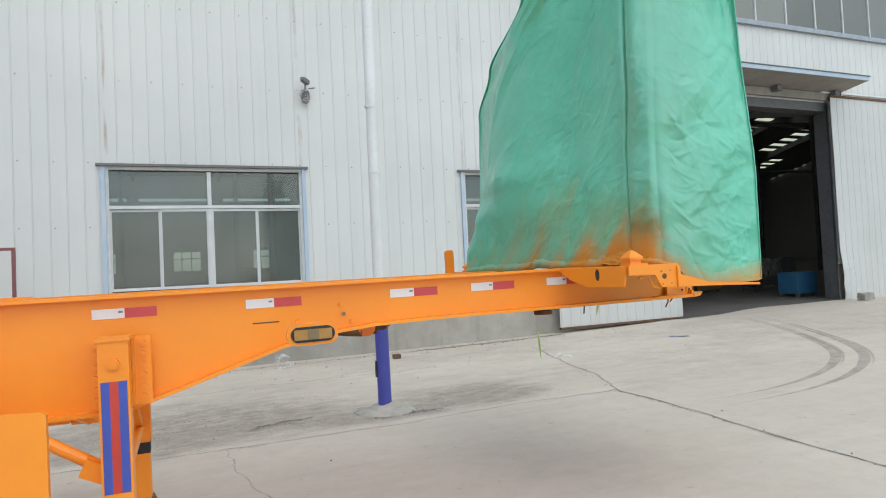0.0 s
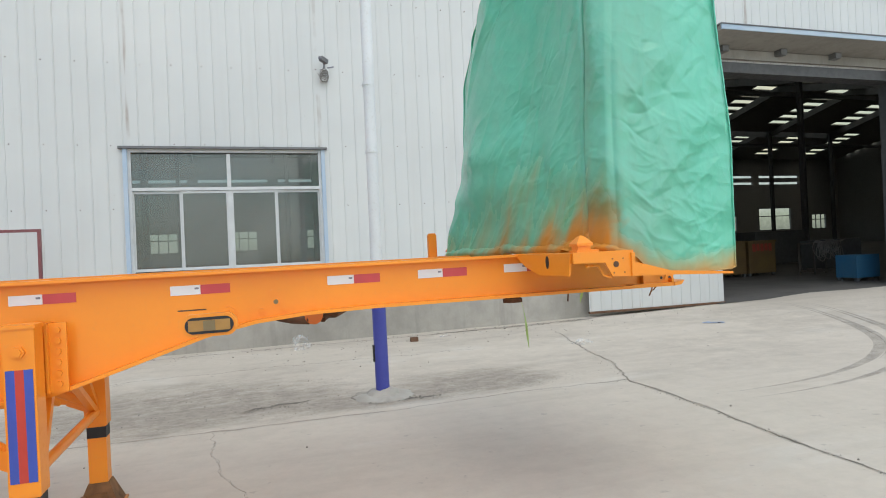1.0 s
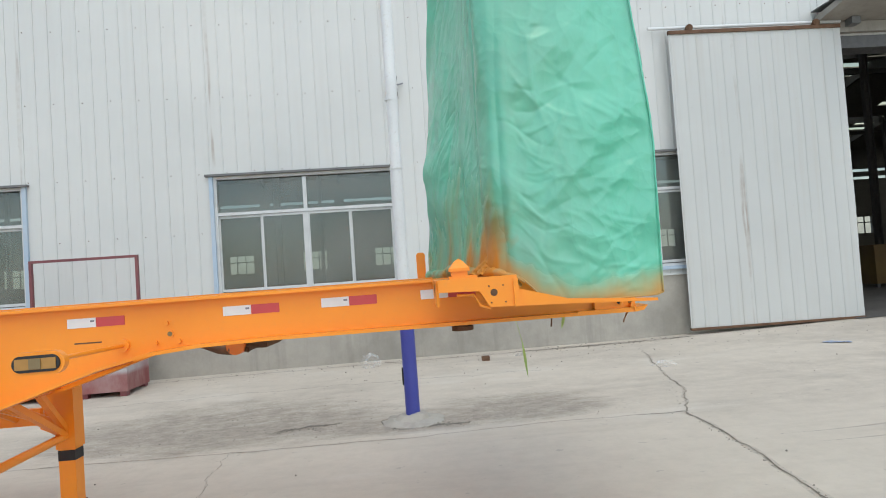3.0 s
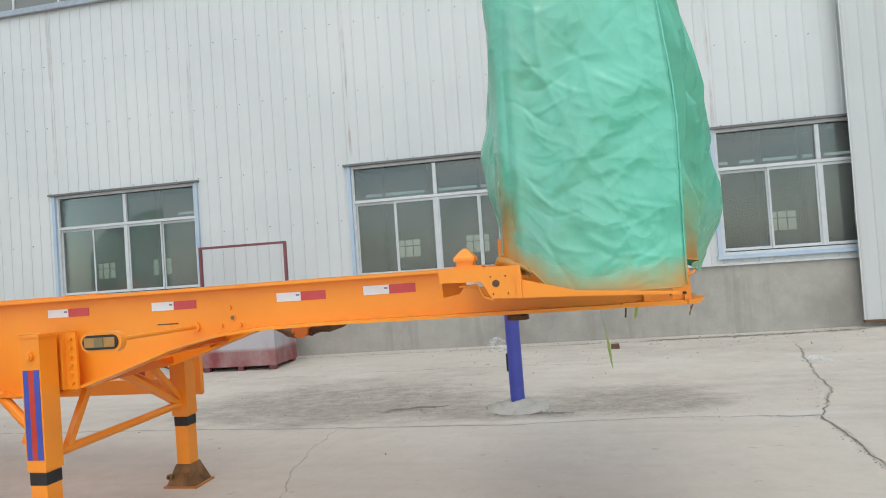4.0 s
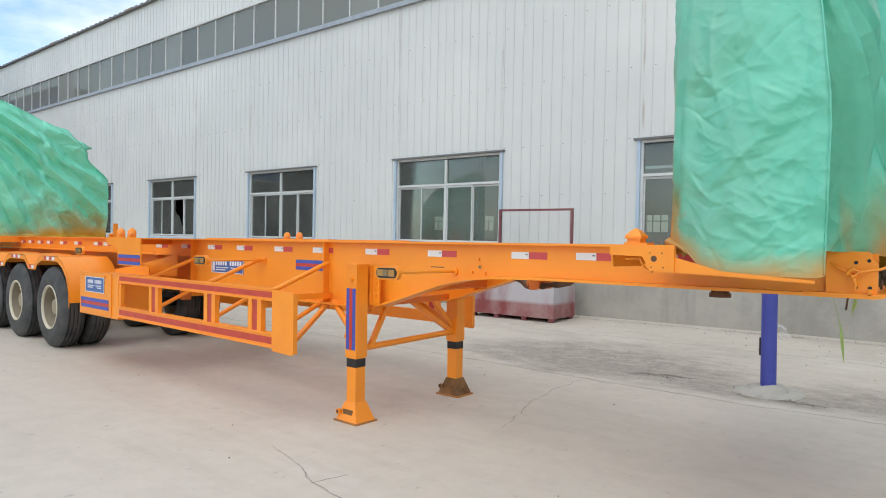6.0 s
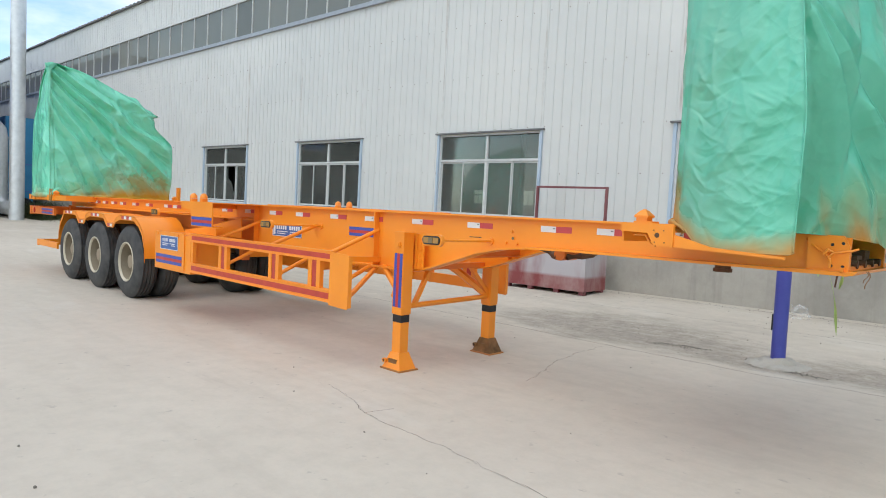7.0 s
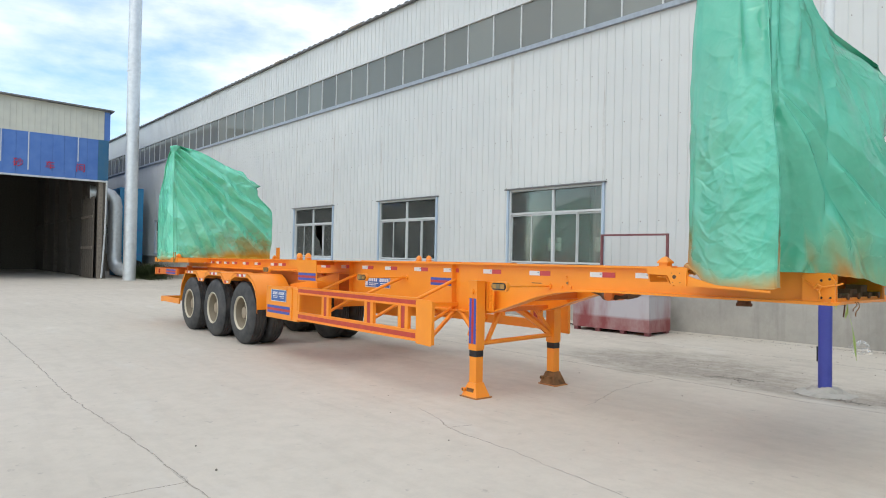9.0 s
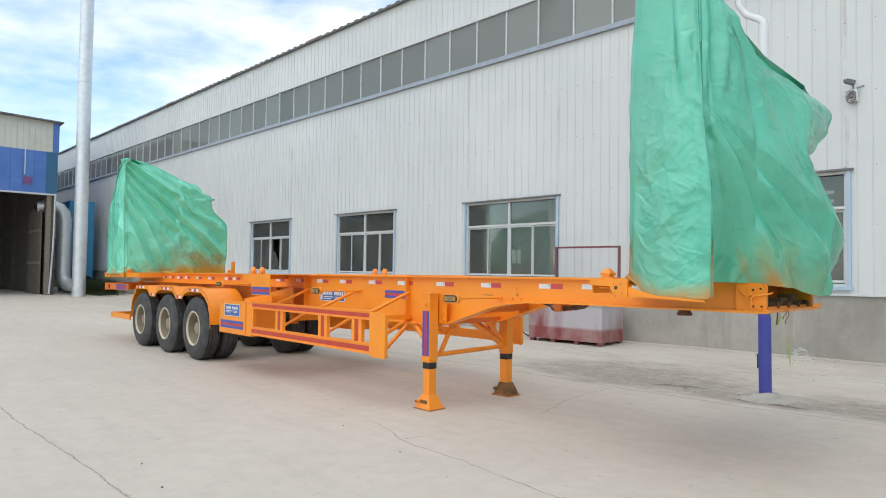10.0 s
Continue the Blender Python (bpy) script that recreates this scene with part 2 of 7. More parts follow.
CRACK = plain("crack_dirt", (0.25, 0.22, 0.185), 0.95, 0, 0.5)
# Hall sheet and steel colours take in part of the indoor shade.
HALL_DIM = plain("dimmed_hall_sheet", (0.28, 0.275, 0.262), 0.75)
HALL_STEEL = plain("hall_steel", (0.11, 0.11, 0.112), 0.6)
CREAM_SHEET = painted("cream_sheet", (0.60, 0.59, 0.50), (0.53, 0.52, 0.45), 0.5, (0.35, 0.3, 0.25), 0.35)
BLUE_SHEET = painted("blue_sheet", (0.06, 0.155, 0.44), (0.085, 0.19, 0.48), 0.5, (0.3, 0.33, 0.4), 0.35)
BLUE_CAB = painted("blue_cabinet_paint", (0.028, 0.23, 0.44), (0.04, 0.27, 0.49), 0.45, (0.3, 0.3, 0.3), 0.3)
RED_CHAR = plain("red_character_paint", (0.52, 0.03, 0.07), 0.5)
TIMBER = plain("weathered_post", (0.27, 0.225, 0.18), 0.8, 0, 0.4)
RED_MARK = plain("red_mark", (0.34, 0.05, 0.03), 0.6)
CABLE = plain("dusty_cable", (0.27, 0.25, 0.23), 0.7)
STAND = plain("worn_stand_steel", (0.13, 0.11, 0.10), 0.6)
# Bin and hall-cabinet paints, lowered to stand for the dim hall.
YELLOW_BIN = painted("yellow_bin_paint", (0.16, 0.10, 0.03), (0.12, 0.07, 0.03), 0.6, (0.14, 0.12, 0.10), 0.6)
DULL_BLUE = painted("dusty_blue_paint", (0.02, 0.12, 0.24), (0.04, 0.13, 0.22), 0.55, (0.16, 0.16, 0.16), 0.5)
ROPE = plain("yellow_rope", (0.42, 0.22, 0.03), 0.7)


def make_skylight(name, a, b):
    k = Nodes(name)
    t = k.n.new("ShaderNodeBsdfTransparent")
    k.l.new(k.mix(k.noise(1.5, 3, world=True), a, b), t.inputs["Color"])
    k.l.new(t.outputs[0], k.n["Material Output"].inputs["Surface"])
    return k.mat


SKYLIGHT = make_skylight("yellowed_skylight", (0.70, 0.64, 0.46), (0.50, 0.45, 0.32))
FAR_PANE = make_skylight("dusty_far_pane", (0.55, 0.56, 0.55), (0.3, 0.31, 0.30))
CLEAR_K = Nodes("crumpled_film")
CLEAR_K.set((0.75, 0.76, 0.76), 0.2)
_see = CLEAR_K.n.new("ShaderNodeBsdfTransparent")
_m = CLEAR_K.n.new("ShaderNodeMixShader")
CLEAR_K.l.new(CLEAR_K.ramp(CLEAR_K.noise(14, 4, 0.6, world=True), 0.48, 0.72, 0.02, 0.42), _m.inputs[0])
CLEAR_K.l.new(_see.outputs[0], _m.inputs[1])
CLEAR_K.l.new(CLEAR_K.b.outputs[0], _m.inputs[2])
CLEAR_K.l.new(_m.outputs[0], CLEAR_K.n["Material Output"].inputs["Surface"])
CLEAR_BAG = CLEAR_K.mat
PAPER_BLUE = plain("blue_paper", (0.36, 0.45, 0.62), 0.6, 0, 0.5)
GRASS_K = plain("grass_blade", (0.40, 0.56, 0.16), 0.55)
LEAF = plain("shrub_leaf", (0.10, 0.13, 0.05), 0.6)


def make_glass(name, tint, dusty, even=False):
    k = Nodes(name)
    k.n.remove(k.b)
    see = k.n.new("ShaderNodeBsdfTransparent")
    see.inputs["Color"].default_value = (*tint, 1)
    gloss = k.n.new("ShaderNodeBsdfGlossy")
    gloss.inputs["Roughness"].default_value = 0.03
    gloss.inputs["Color"].default_value = (0.62, 0.62, 0.58, 1) if even else (0.9, 0.93, 0.92, 1)
    dust = k.n.new("ShaderNodeBsdfDiffuse")
    dust.inputs["Color"].default_value = (0.34, 0.355, 0.33, 1)
    f = k.n.new("ShaderNodeFresnel")
    f.inputs["IOR"].default_value = 1.5
    m1, m2 = k.n.new("ShaderNodeMixShader"), k.n.new("ShaderNodeMixShader")
    film = k.ramp(k.random(), 0, 1, dusty * 0.8, dusty * 1.2) if even else k.ramp(k.noise(1.3, 5, world=True), 0.3, 0.75, dusty * 0.6, dusty * 1.4)
    k.l.new(film, m1.inputs[0])
    k.l.new(see.outputs[0], m1.inputs[1])
    k.l.new(dust.outputs[0], m1.inputs[2])
    k.l.new(f.outputs[0], m2.inputs[0])
    k.l.new(m1.outputs[0], m2.inputs[1])
    k.l.new(gloss.outputs[0], m2.inputs[2])
    k.l.new(m2.outputs[0], k.n["Material Output"].inputs["Surface"])
    return k.mat


GLASS = make_glass("dusty_glass", (0.70, 0.74, 0.72), 0.21)
GLASS_HIGH = make_glass("dusty_high_glass", (0.5, 0.52, 0.52), 0.55, True)


def make_tarp(name, z_low, z_high, dull, bright, sheen, front):
    """Green woven sheet with orange overspray towards its hem; front: the tall sheet, else the one at the rear."""
    k = Nodes(name)
    x, y, z = (k.axis(i, True) for i in range(3))
    big = k.ramp(k.noise(1.6, 5, 0.6, world=True), 0.36, 0.64)
    c = k.mix(big, dull, bright)
    c = k.mix(k.ramp(k.noise(26, 4, 0.6, world=True), 0.6, 0.8, 0, 0.2), c, (0.2, 0.68, 0.46))
    # sprayed streaks that follow the pull of the folds
    flow = k.n.new("ShaderNodeCombineXYZ")
    k.l.new(k.math("MULTIPLY", k.math("ADD", y, k.math("MULTIPLY", z, 0.62)), 7.0), flow.inputs[0])
    k.l.new(k.math("MULTIPLY", k.math("SUBTRACT", z, k.math("MULTIPLY", y, 0.62)), 1.1), flow.inputs[1])
    k.l.new(k.math("MULTIPLY", x, 3.0), flow.inputs[2])
    lines = k.n.new("ShaderNodeTexNoise")
    lines.inputs["Scale"].default_value, lines.inputs["Detail"].default_value = 1.0, 4
    k.l.new(flow.outputs[0], lines.inputs["Vector"])
    lines = lines.outputs["Fac"]
    wob = k.math("MULTIPLY", k.math("SUBTRACT", k.noise(1.3, 4, 0.55, (1, 1, 0.6), world=True), 0.5), 0.8)
    wob = k.math("ADD", wob, k.math("MULTIPLY", k.math("SUBTRACT", lines, 0.5), 0.95 if front else 0.5))
    if front:
        dust = k.math("MULTIPLY", k.math("MULTIPLY", k.ramp(x, 2.74, 2.36), k.ramp(y, 3.25, 3.10)), k.ramp(k.noise(2.2, 5, 0.65, (1, 1, 0.6), world=True, shift=(1, 4, 2)), 0.32, 0.60, 0.2, 0.9))
        c = k.mix(k.math("MULTIPLY", dust, k.ramp(z, 3.2, 2.3, 0.3, 0.85)), c, (0.17, 0.36, 0.245))
        near = k.ramp(y, 2.99, 2.95)
        side = k.math("MAXIMUM", k.ramp(x, 2.34, 2.50, 0.0, 0.5), k.ramp(y, 2.985, 2.93, 0.0, 0.5))
        side = k.math("ADD", side, k.math("MULTIPLY", k.ramp(x, 2.95, 3.03, 0.0, -0.15), k.ramp(y, 3.9, 3.4)))
        end = k.math("MULTIPLY", k.ramp(x, 2.86, 2.89), k.math("MULTIPLY", k.ramp(y, 2.87, 2.91), k.ramp(y, 4.5, 3.7)))
        side = k.math("SUBTRACT", side, k.math("MULTIPLY", end, 0.36))
        side = k.math("ADD", side, k.ramp(y, 3.3, 4.9, 0.0, 0.26))
    else:
        side = k.ramp(y, 3.3, 4.3, 0.12, -0.10)
    level = k.math("ADD", k.math("ADD", z, wob), side)
    haze = k.ramp(level, z_high, z_low, 0, 0.70)
    c = k.mix(haze, c, k.mix(k.ramp(haze, 0.15, 0.6), (0.34, 0.33, 0.10), (0.60, 0.27, 0.03)))
    thick = k.ramp(k.math("ADD", z, k.math("ADD", k.math("MULTIPLY", side, 0.8), k.math("MULTIPLY", wob, 0.3))), z_low + 0.20, z_low + 0.05, 0, 0.92)
    if front:
        # the brown patch beside the corner seam and the sprayed hem
        ragged = k.math("MULTIPLY", k.math("SUBTRACT", k.noise(6, 3, 0.6, world=True, shift=(2, 2, 6)), 0.5), 0.16)
        patch = k.math("MULTIPLY", k.ramp(y, 3.15, 3.13), k.math("MULTIPLY", k.ramp(k.math("ADD", y, ragged), 2.92, 2.97), k.ramp(k.math("ADD", z, k.math("MULTIPLY", ragged, 1.6)), 1.83, 1.75)))
        patch = k.math("MULTIPLY", patch, k.ramp(k.noise(3.5, 4, 0.6, world=True, shift=(4, 0, 2)), 0.3, 0.6, 0.55, 0.9))
        c = k.mix(patch, c, k.mix(k.ramp(z, 1.76, 1.60), (0.20, 0.20, 0.07), (0.50, 0.21, 0.03)))
        rise = k.math("SUBTRACT", z, k.ramp(x, 2.44, 2.26, 1.375, 1.525))
        band = k.math("MULTIPLY", near, k.ramp(k.math("ADD", rise, k.math("MULTIPLY", k.math("SUBTRACT", k.noise(4, 3, 0.6, world=True), 0.5), 0.22)), 0.12, 0.0, 0.0, 0.75))
        thick = k.math("MAXIMUM", thick, band)
    else:
        blot = k.math("MULTIPLY", k.ramp(k.noise(2.6, 5, 0.65, world=True, shift=(6, 1, 3)), 0.47, 0.58), k.math("MULTIPLY", k.ramp(z, 2.35, 1.95), k.ramp(y, 3.7, 4.4, 0.1, 0.55)))
        c = k.mix(blot, c, (0.42, 0.27, 0.06))
    c = k.mix(thick, c, (0.66, 0.26, 0.03) if front else (0.62, 0.33, 0.03))
    matt = k.math("MAXIMUM", haze, thick)

    def cells(scale, stretch, bend):
        """Straight-edged facets between sharp creases."""
        m = k.n.new("ShaderNodeMapping")
        m.inputs["Scale"].default_value, m.inputs["Rotation"].default_value = stretch, (0.5, 0.4, 0.3)
        k.l.new(k.where, m.inputs["Vector"])
        wave = k.n.new("ShaderNodeTexNoise")
        wave.inputs["Scale"].default_value = 3.0
        k.l.new(k.where, wave.inputs["Vector"])
        off = k.n.new("ShaderNodeVectorMath")
        off.operation = "MULTIPLY_ADD"
        off.inputs[1].default_value = (bend, bend, bend)
        k.l.new(wave.outputs["Color"], off.inputs[0])
        k.l.new(m.outputs["Vector"], off.inputs[2])
        v = k.n.new("ShaderNodeTexVoronoi")
        v.inputs["Scale"].default_value = scale
        k.l.new(off.outputs[0], v.inputs["Vector"])
        return v.outputs["Distance"]

    # crumpled patches with sharp creases between smoother ones
    spots = k.ramp(k.noise(1.7, 2, 0.5, world=True, shift=(3, 1, 7)), 0.38, 0.60, 0.25, 1.0)
    if front:
        spots = k.math("MULTIPLY", spots, k.ramp(x, 2.35, 2.9, 0.7, 1.2))
    small = k.bump(k.math("MULTIPLY", cells(3.4, (1, 1, 0.55), 0.25), spots), 0.5, 0.055 if front else 0.095)
    small = k.bump(k.math("MULTIPLY", cells(8.0, (1, 0.8, 0.8), 0.15), spots), 0.5, 0.027 if front else 0.045, small)
    small = k.bump(k.math("MULTIPLY", cells(19.0, (1, 1, 0.8), 0.08), spots), 0.45, 0.010, small)
    k.bump(k.noise(420, 1, 0.5, world=True), 0.10, 0.002, small)
    mat = k.set(c, k.math("ADD", k.ramp(k.noise(3, 3, world=True), 0.3, 0.7, 0.14, 0.27), k.math("MULTIPLY", matt, 0.45)), 0.0, k.ramp(matt, 0, 0.9, sheen, 0.25))
    thin = k.n.new("ShaderNodeBsdfTranslucent")
    k.l.new(c, thin.inputs["Color"])
    m = k.n.new("ShaderNodeMixShader")
    m.inputs[0].default_value = 0.15
    k.l.new(k.b.outputs[0], m.inputs[1])
    k.l.new(thin.outputs[0], m.inputs[2])
    k.l.new(m.outputs[0], k.n["Material Output"].inputs["Surface"])
    return mat


TARP_FRONT = make_tarp("green_tarp", 1.50, 2.05, (0.105, 0.525, 0.348), (0.150, 0.610, 0.425), 0.95, True)
TARP_REAR = make_tarp("faded_green_tarp", 1.44, 1.90, (0.18, 0.73, 0.49), (0.24, 0.79, 0.56), 1.0, False)


# ---- mesh helpers ----
def box(bm, x0, x1, y0, y1, z0, z1):
    v = [bm.verts.new((x, y, z)) for x in (x0, x1) for y in (y0, y1) for z in (z0, z1)]
    for f in ((0, 1, 3, 2), (4, 6, 7, 5), (0, 4, 5, 1), (2, 3, 7, 6), (0, 2, 6, 4), (1, 5, 7, 3)):
        bm.faces.new([v[i] for i in f])
    return v


def rod(bm, a, b, r, sides=12, r2=None, caps=True):
    a, b = Vector(a), Vector(b)
    q = (b - a).to_track_quat("Z", "Y")
    rings = []
    for p, rad in ((a, r), (b, r if r2 is None else r2)):
        rings.append([bm.verts.new(p + q @ Vector((rad * math.cos(2 * math.pi * i / sides), rad * math.sin(2 * math.pi * i / sides), 0))) for i in range(sides)])
    for i in range(sides):
        j = (i + 1) % sides
        bm.faces.new((rings[0][i], rings[0][j], rings[1][j], rings[1][i]))
    if caps:
        bm.faces.new(rings[0][::-1])
        bm.faces.new(rings[1])


def bar(bm, a, b, w, h, up=(0, 0, 1)):
    """A square-section bar from a to b."""
    a, b, up = Vector(a), Vector(b), Vector(up)
    d = (b - a).normalized()
    s = d.cross(up).normalized() * w / 2
    t = s.cross(d).normalized() * h / 2
    ends = [[bm.verts.new(p + i * s + j * t) for i, j in ((-1, -1), (1, -1), (1, 1), (-1, 1))] for p in (a, b)]
    for i in range(4):
        j = (i + 1) % 4
        bm.faces.new((ends[0][i], ends[0][j], ends[1][j], ends[1][i]))
    bm.faces.new(ends[0][::-1])
    bm.faces.new(ends[1])


def tube(bm, points, r, sides=10):
    pts = [Vector(p) for p in points]
    rings = []
    for i, p in enumerate(pts):
        d = (pts[min(i + 1, len(pts) - 1)] - pts[max(i - 1, 0)]).normalized()
        q = d.to_track_quat("Z", "Y")
        rings.append([bm.verts.new(p + q @ Vector((r * math.cos(2 * math.pi * k / sides), r * math.sin(2 * math.pi * k / sides), 0))) for k in range(sides)])
    for a, b in zip(rings, rings[1:]):
        best = min(range(sides), key=lambda s: (a[0].co - b[s].co).length)
        for k in range(sides):
            bm.faces.new((a[k], a[(k + 1) % sides], b[(k + 1 + best) % sides], b[(k + best) % sides]))
    bm.faces.new(rings[0][::-1])
    bm.faces.new(rings[-1])


def plate(bm, outline, y0, y1):
    """A plate from an outline in x and z, between two y."""
    a = [bm.verts.new((x, y0, z)) for x, z in outline]
    b = [bm.verts.new((x, y1, z)) for x, z in outline]
    bm.faces.new(a)
    bm.faces.new(b[::-1])
    for i in range(len(outline)):
        j = (i + 1) % len(outline)
        bm.faces.new((a[j], a[i], b[i], b[j]))


def ribbon(bm, line, y0, y1, t):
    """A bent strip along a line in x and z, t thick upwards."""
    plate(bm, list(line) + [(x, z + t) for x, z in reversed(line)], y0, y1)


def lathe(bm, profile, sides=40, axis="Y"):
    """Turns (radius, along) pairs round the axis."""
    rings = []
    for r, s in profile:
        ring = []
        for i in range(sides):
            c, d = r * math.cos(2 * math.pi * i / sides), r * math.sin(2 * math.pi * i / sides)
            ring.append(bm.verts.new((c, s, d) if axis == "Y" else (c, d, s)))
        rings.append(ring)
    for a, b in zip(rings, rings[1:]):
        for i in range(sides):
            j = (i + 1) % sides
            bm.faces.new((a[i], a[j], b[j], b[i]))
    return rings


def mesh_of(name, bm, material, smooth=0, bevel=0.0):
    if bevel:
        edges = [e for e in bm.edges if len(e.link_faces) == 2 and e.calc_face_angle(0) > 0.6]
        bmesh.ops.bevel(bm, geom=edges, offset=bevel, segments=2, affect="EDGES", clamp_overlap=True)
    bmesh.ops.recalc_face_normals(bm, faces=bm.faces)
    me = bpy.data.meshes.new(name)
    bm.to_mesh(me)
    bm.free()
    me.materials.append(material)
    if smooth:
        me.shade_smooth()
        me.set_sharp_from_angle(angle=radians(smooth))
    return me


def part(name, bm, material, parent, label="", smooth=0, bevel=0.0):
    ob = new(name, mesh_of(name, bm, material, smooth, bevel))
    ob.parent = parent
    return tagged(ob, label)


def shared(name, me, parent, at=None, label=""):
    ob = new(name, me)
    ob.parent = parent
    if at is not None:
        ob.matrix_basis = at
    return tagged(ob, label)


def thing(name, bm, material, label, category, group="", kind="", at=None, smooth=0, bevel=0.0):
    ob = new(name, mesh_of(name, bm, material, smooth, bevel) if bm else None)
    if at is not None:
        ob.matrix_basis = at
    return tagged(ob, label, category, group, kind)


def B():
    return bmesh.new()


def step(a, b, x):
    s = min(1, max(0, (x - a) / (b - a)))
    return s * s * (3 - 2 * s)


# ---- ground ----
def ground_z(x, y):
    rise = step(7.4, 10.7, y) * (0.13 + 0.09 * step(5.0, 12.0, x))
    return rise + 0.008 * max(0.0, min(30, -12 - x))


GROUND_X = [-900, -400, -160, -90] + [-60 + 3 * i for i in range(16)] + [-12 + 0.6 * i for i in range(61)] + [27, 33, 42, 60, 100, 200, 400, 900]
GROUND_Y = [-900, -400, -150, -60, -30, -15, -8] + [-5 + 1.0 * i for i in range(11)] + [5.5 + 0.25 * i for i in range(23)] + [12, 14, 20, 30, 45, 80, 160, 400, 900]


def node_z(x, y):
    return ground_z(x, y) + (0.006 * noise.noise((x * 0.7, y * 0.7, 0)) if abs(x) < 40 and abs(y) < 30 else 0)


def surface_z(x, y):
    """Height of the finished ground sheet."""
    i = max(k for k in range(len(GROUND_X) - 1) if GROUND_X[k] <= x)
    j = max(k for k in range(len(GROUND_Y) - 1) if GROUND_Y[k] <= y)
    x0, x1, y0, y1 = GROUND_X[i], GROUND_X[i + 1], GROUND_Y[j], GROUND_Y[j + 1]
    f, g = (x - x0) / (x1 - x0), (y - y0) / (y1 - y0)
    return (node_z(x0, y0) * (1 - f) + node_z(x1, y0) * f) * (1 - g) + (node_z(x0, y1) * (1 - f) + node_z(x1, y1) * f) * g


def build_ground():
    bm = B()
    grid = [[bm.verts.new((x, y, node_z(x, y))) for y in GROUND_Y] for x in GROUND_X]
    for i in range(len(GROUND_X) - 1):
        for j in range(len(GROUND_Y) - 1):
            bm.faces.new((grid[i][j], grid[i + 1][j], grid[i + 1][j + 1], grid[i][j + 1]))
    return thing("ground", bm, CONCRETE, "pale worn concrete yard with dusty stains", "ground", kind="structure", smooth=60)


build_ground()


def see_through(name, color, lo, hi, scale):
    """A thin, patchy film of dirt."""
    k = Nodes(name)
    k.set(color, 0.95)
    see = k.n.new("ShaderNodeBsdfTransparent")
    m = k.n.new("ShaderNodeMixShader")
    k.l.new(k.ramp(k.noise(scale, 6, 0.7, world=True), 0.34, 0.72, lo, hi), m.inputs[0])
    k.l.new(see.outputs[0], m.inputs[1])
    k.l.new(k.b.outputs[0], m.inputs[2])
    k.l.new(m.outputs[0], k.n["Material Output"].inputs["Surface"])
    return k.mat


FAINT_CRACK = see_through("faint_crack_dirt", (0.24, 0.21, 0.175), 0.15, 1.0, 3.5)
CRACK_DIRT = see_through("washed_dirt", (0.29, 0.255, 0.215), 0.0, 0.30, 14.0)

def crack(line, width, wander, label, seed):
    """A narrow open joint or crack along a line on the ground."""
    rng = random.Random(seed)
    pts = []
    for (ax, ay), (bx, by) in zip(line, line[1:]):
        n = max(2, int(math.hypot(bx - ax, by - ay) / 0.06))
        for i in range(n):
            t = i / n
            w = wander * (noise.noise((ax + (bx - ax) * t * 3, ay + (by - ay) * t * 3, seed)) + 0.5 * noise.noise((9 * (ax + (bx - ax) * t), 9 * (ay + (by - ay) * t), seed)))
            l = math.hypot(bx - ax, by - ay)
            w += rng.uniform(-0.28, 0.28) * min(wander, 0.05)
            pts.append((ax + (bx - ax) * t - (by - ay) / l * w, ay + (by - ay) * t + (bx - ax) / l * w))
    pts.append(line[-1])
    bm = B()
    rows = []
    for i, (x, y) in enumerate(pts):
        px, py = pts[max(0, i - 1)]
        qx, qy = pts[min(len(pts) - 1, i + 1)]
        l = max(1e-6, math.hypot(qx - px, qy - py))
        w = width * rng.uniform(0.1, 1.15) * max(0.1, 0.75 + 0.9 * noise.noise((x * 1.3, y * 1.3, seed))) / 2 + 0.001
        nx, ny = -(qy - py) / l * w, (qx - px) / l * w
        z = surface_z(x, y) + 0.004
        rows.append((bm.verts.new((x + nx, y + ny, z)), bm.verts.new((x - nx, y - ny, z))))
    for a, b in zip(rows, rows[1:]):
        bm.faces.new((a[0], a[1], b[1], b[0]))
    # washed-out dirt beside the crack
    ob = thing("ground_crack", bm, CRACK if width > 0.01 else FAINT_CRACK, label, "crack", "cracks in the yard", "structure")
    bm = B()
    rows = []
    for i in range(0, len(pts), 2):
        x, y = pts[i]
        px, py = pts[max(0, i - 2)]
        qx, qy = pts[min(len(pts) - 1, i + 2)]
        l = max(1e-6, math.hypot(qx - px, qy - py))
        w = (0.012 + 1.5 * width) * (0.4 + 0.9 * abs(noise.noise((x * 2.3, y * 2.3, seed + 4)))) * min(1, i / 8 + 0.1, (len(pts) - i) / 8 + 0.1)
        nx, ny = -(qy - py) / l, (qx - px) / l
        rows.append([bm.verts.new((x + nx * o, y + ny * o, surface_z(x + nx * o, y + ny * o) + 0.0022)) for o in (-w, 0, w)])
    for a, b in zip(rows, rows[1:]):
        for k in range(2):
            bm.faces.new((a[k], a[k + 1], b[k + 1], b[k]))
    part("dirt_margin", bm, CRACK_DIRT, ob, "faint dirt washed along the crack")
    return ob


crack([(-14, 6.36), (-1.9, 6.33), (0.0, 6.28), (1.7, 6.28), (3.0, 6.42), (4.38, 6.41)], 0.011, 0.03, "thin dirt-filled joint across the concrete yard", 1)
crack([(4.38, 6.41), (4.34, 5.15), (4.22, 4.0), (4.2, 3.1), (4.3, 1.0), (4.4, -6)], 0.024, 0.022, "dark jagged joint in pale concrete", 2)
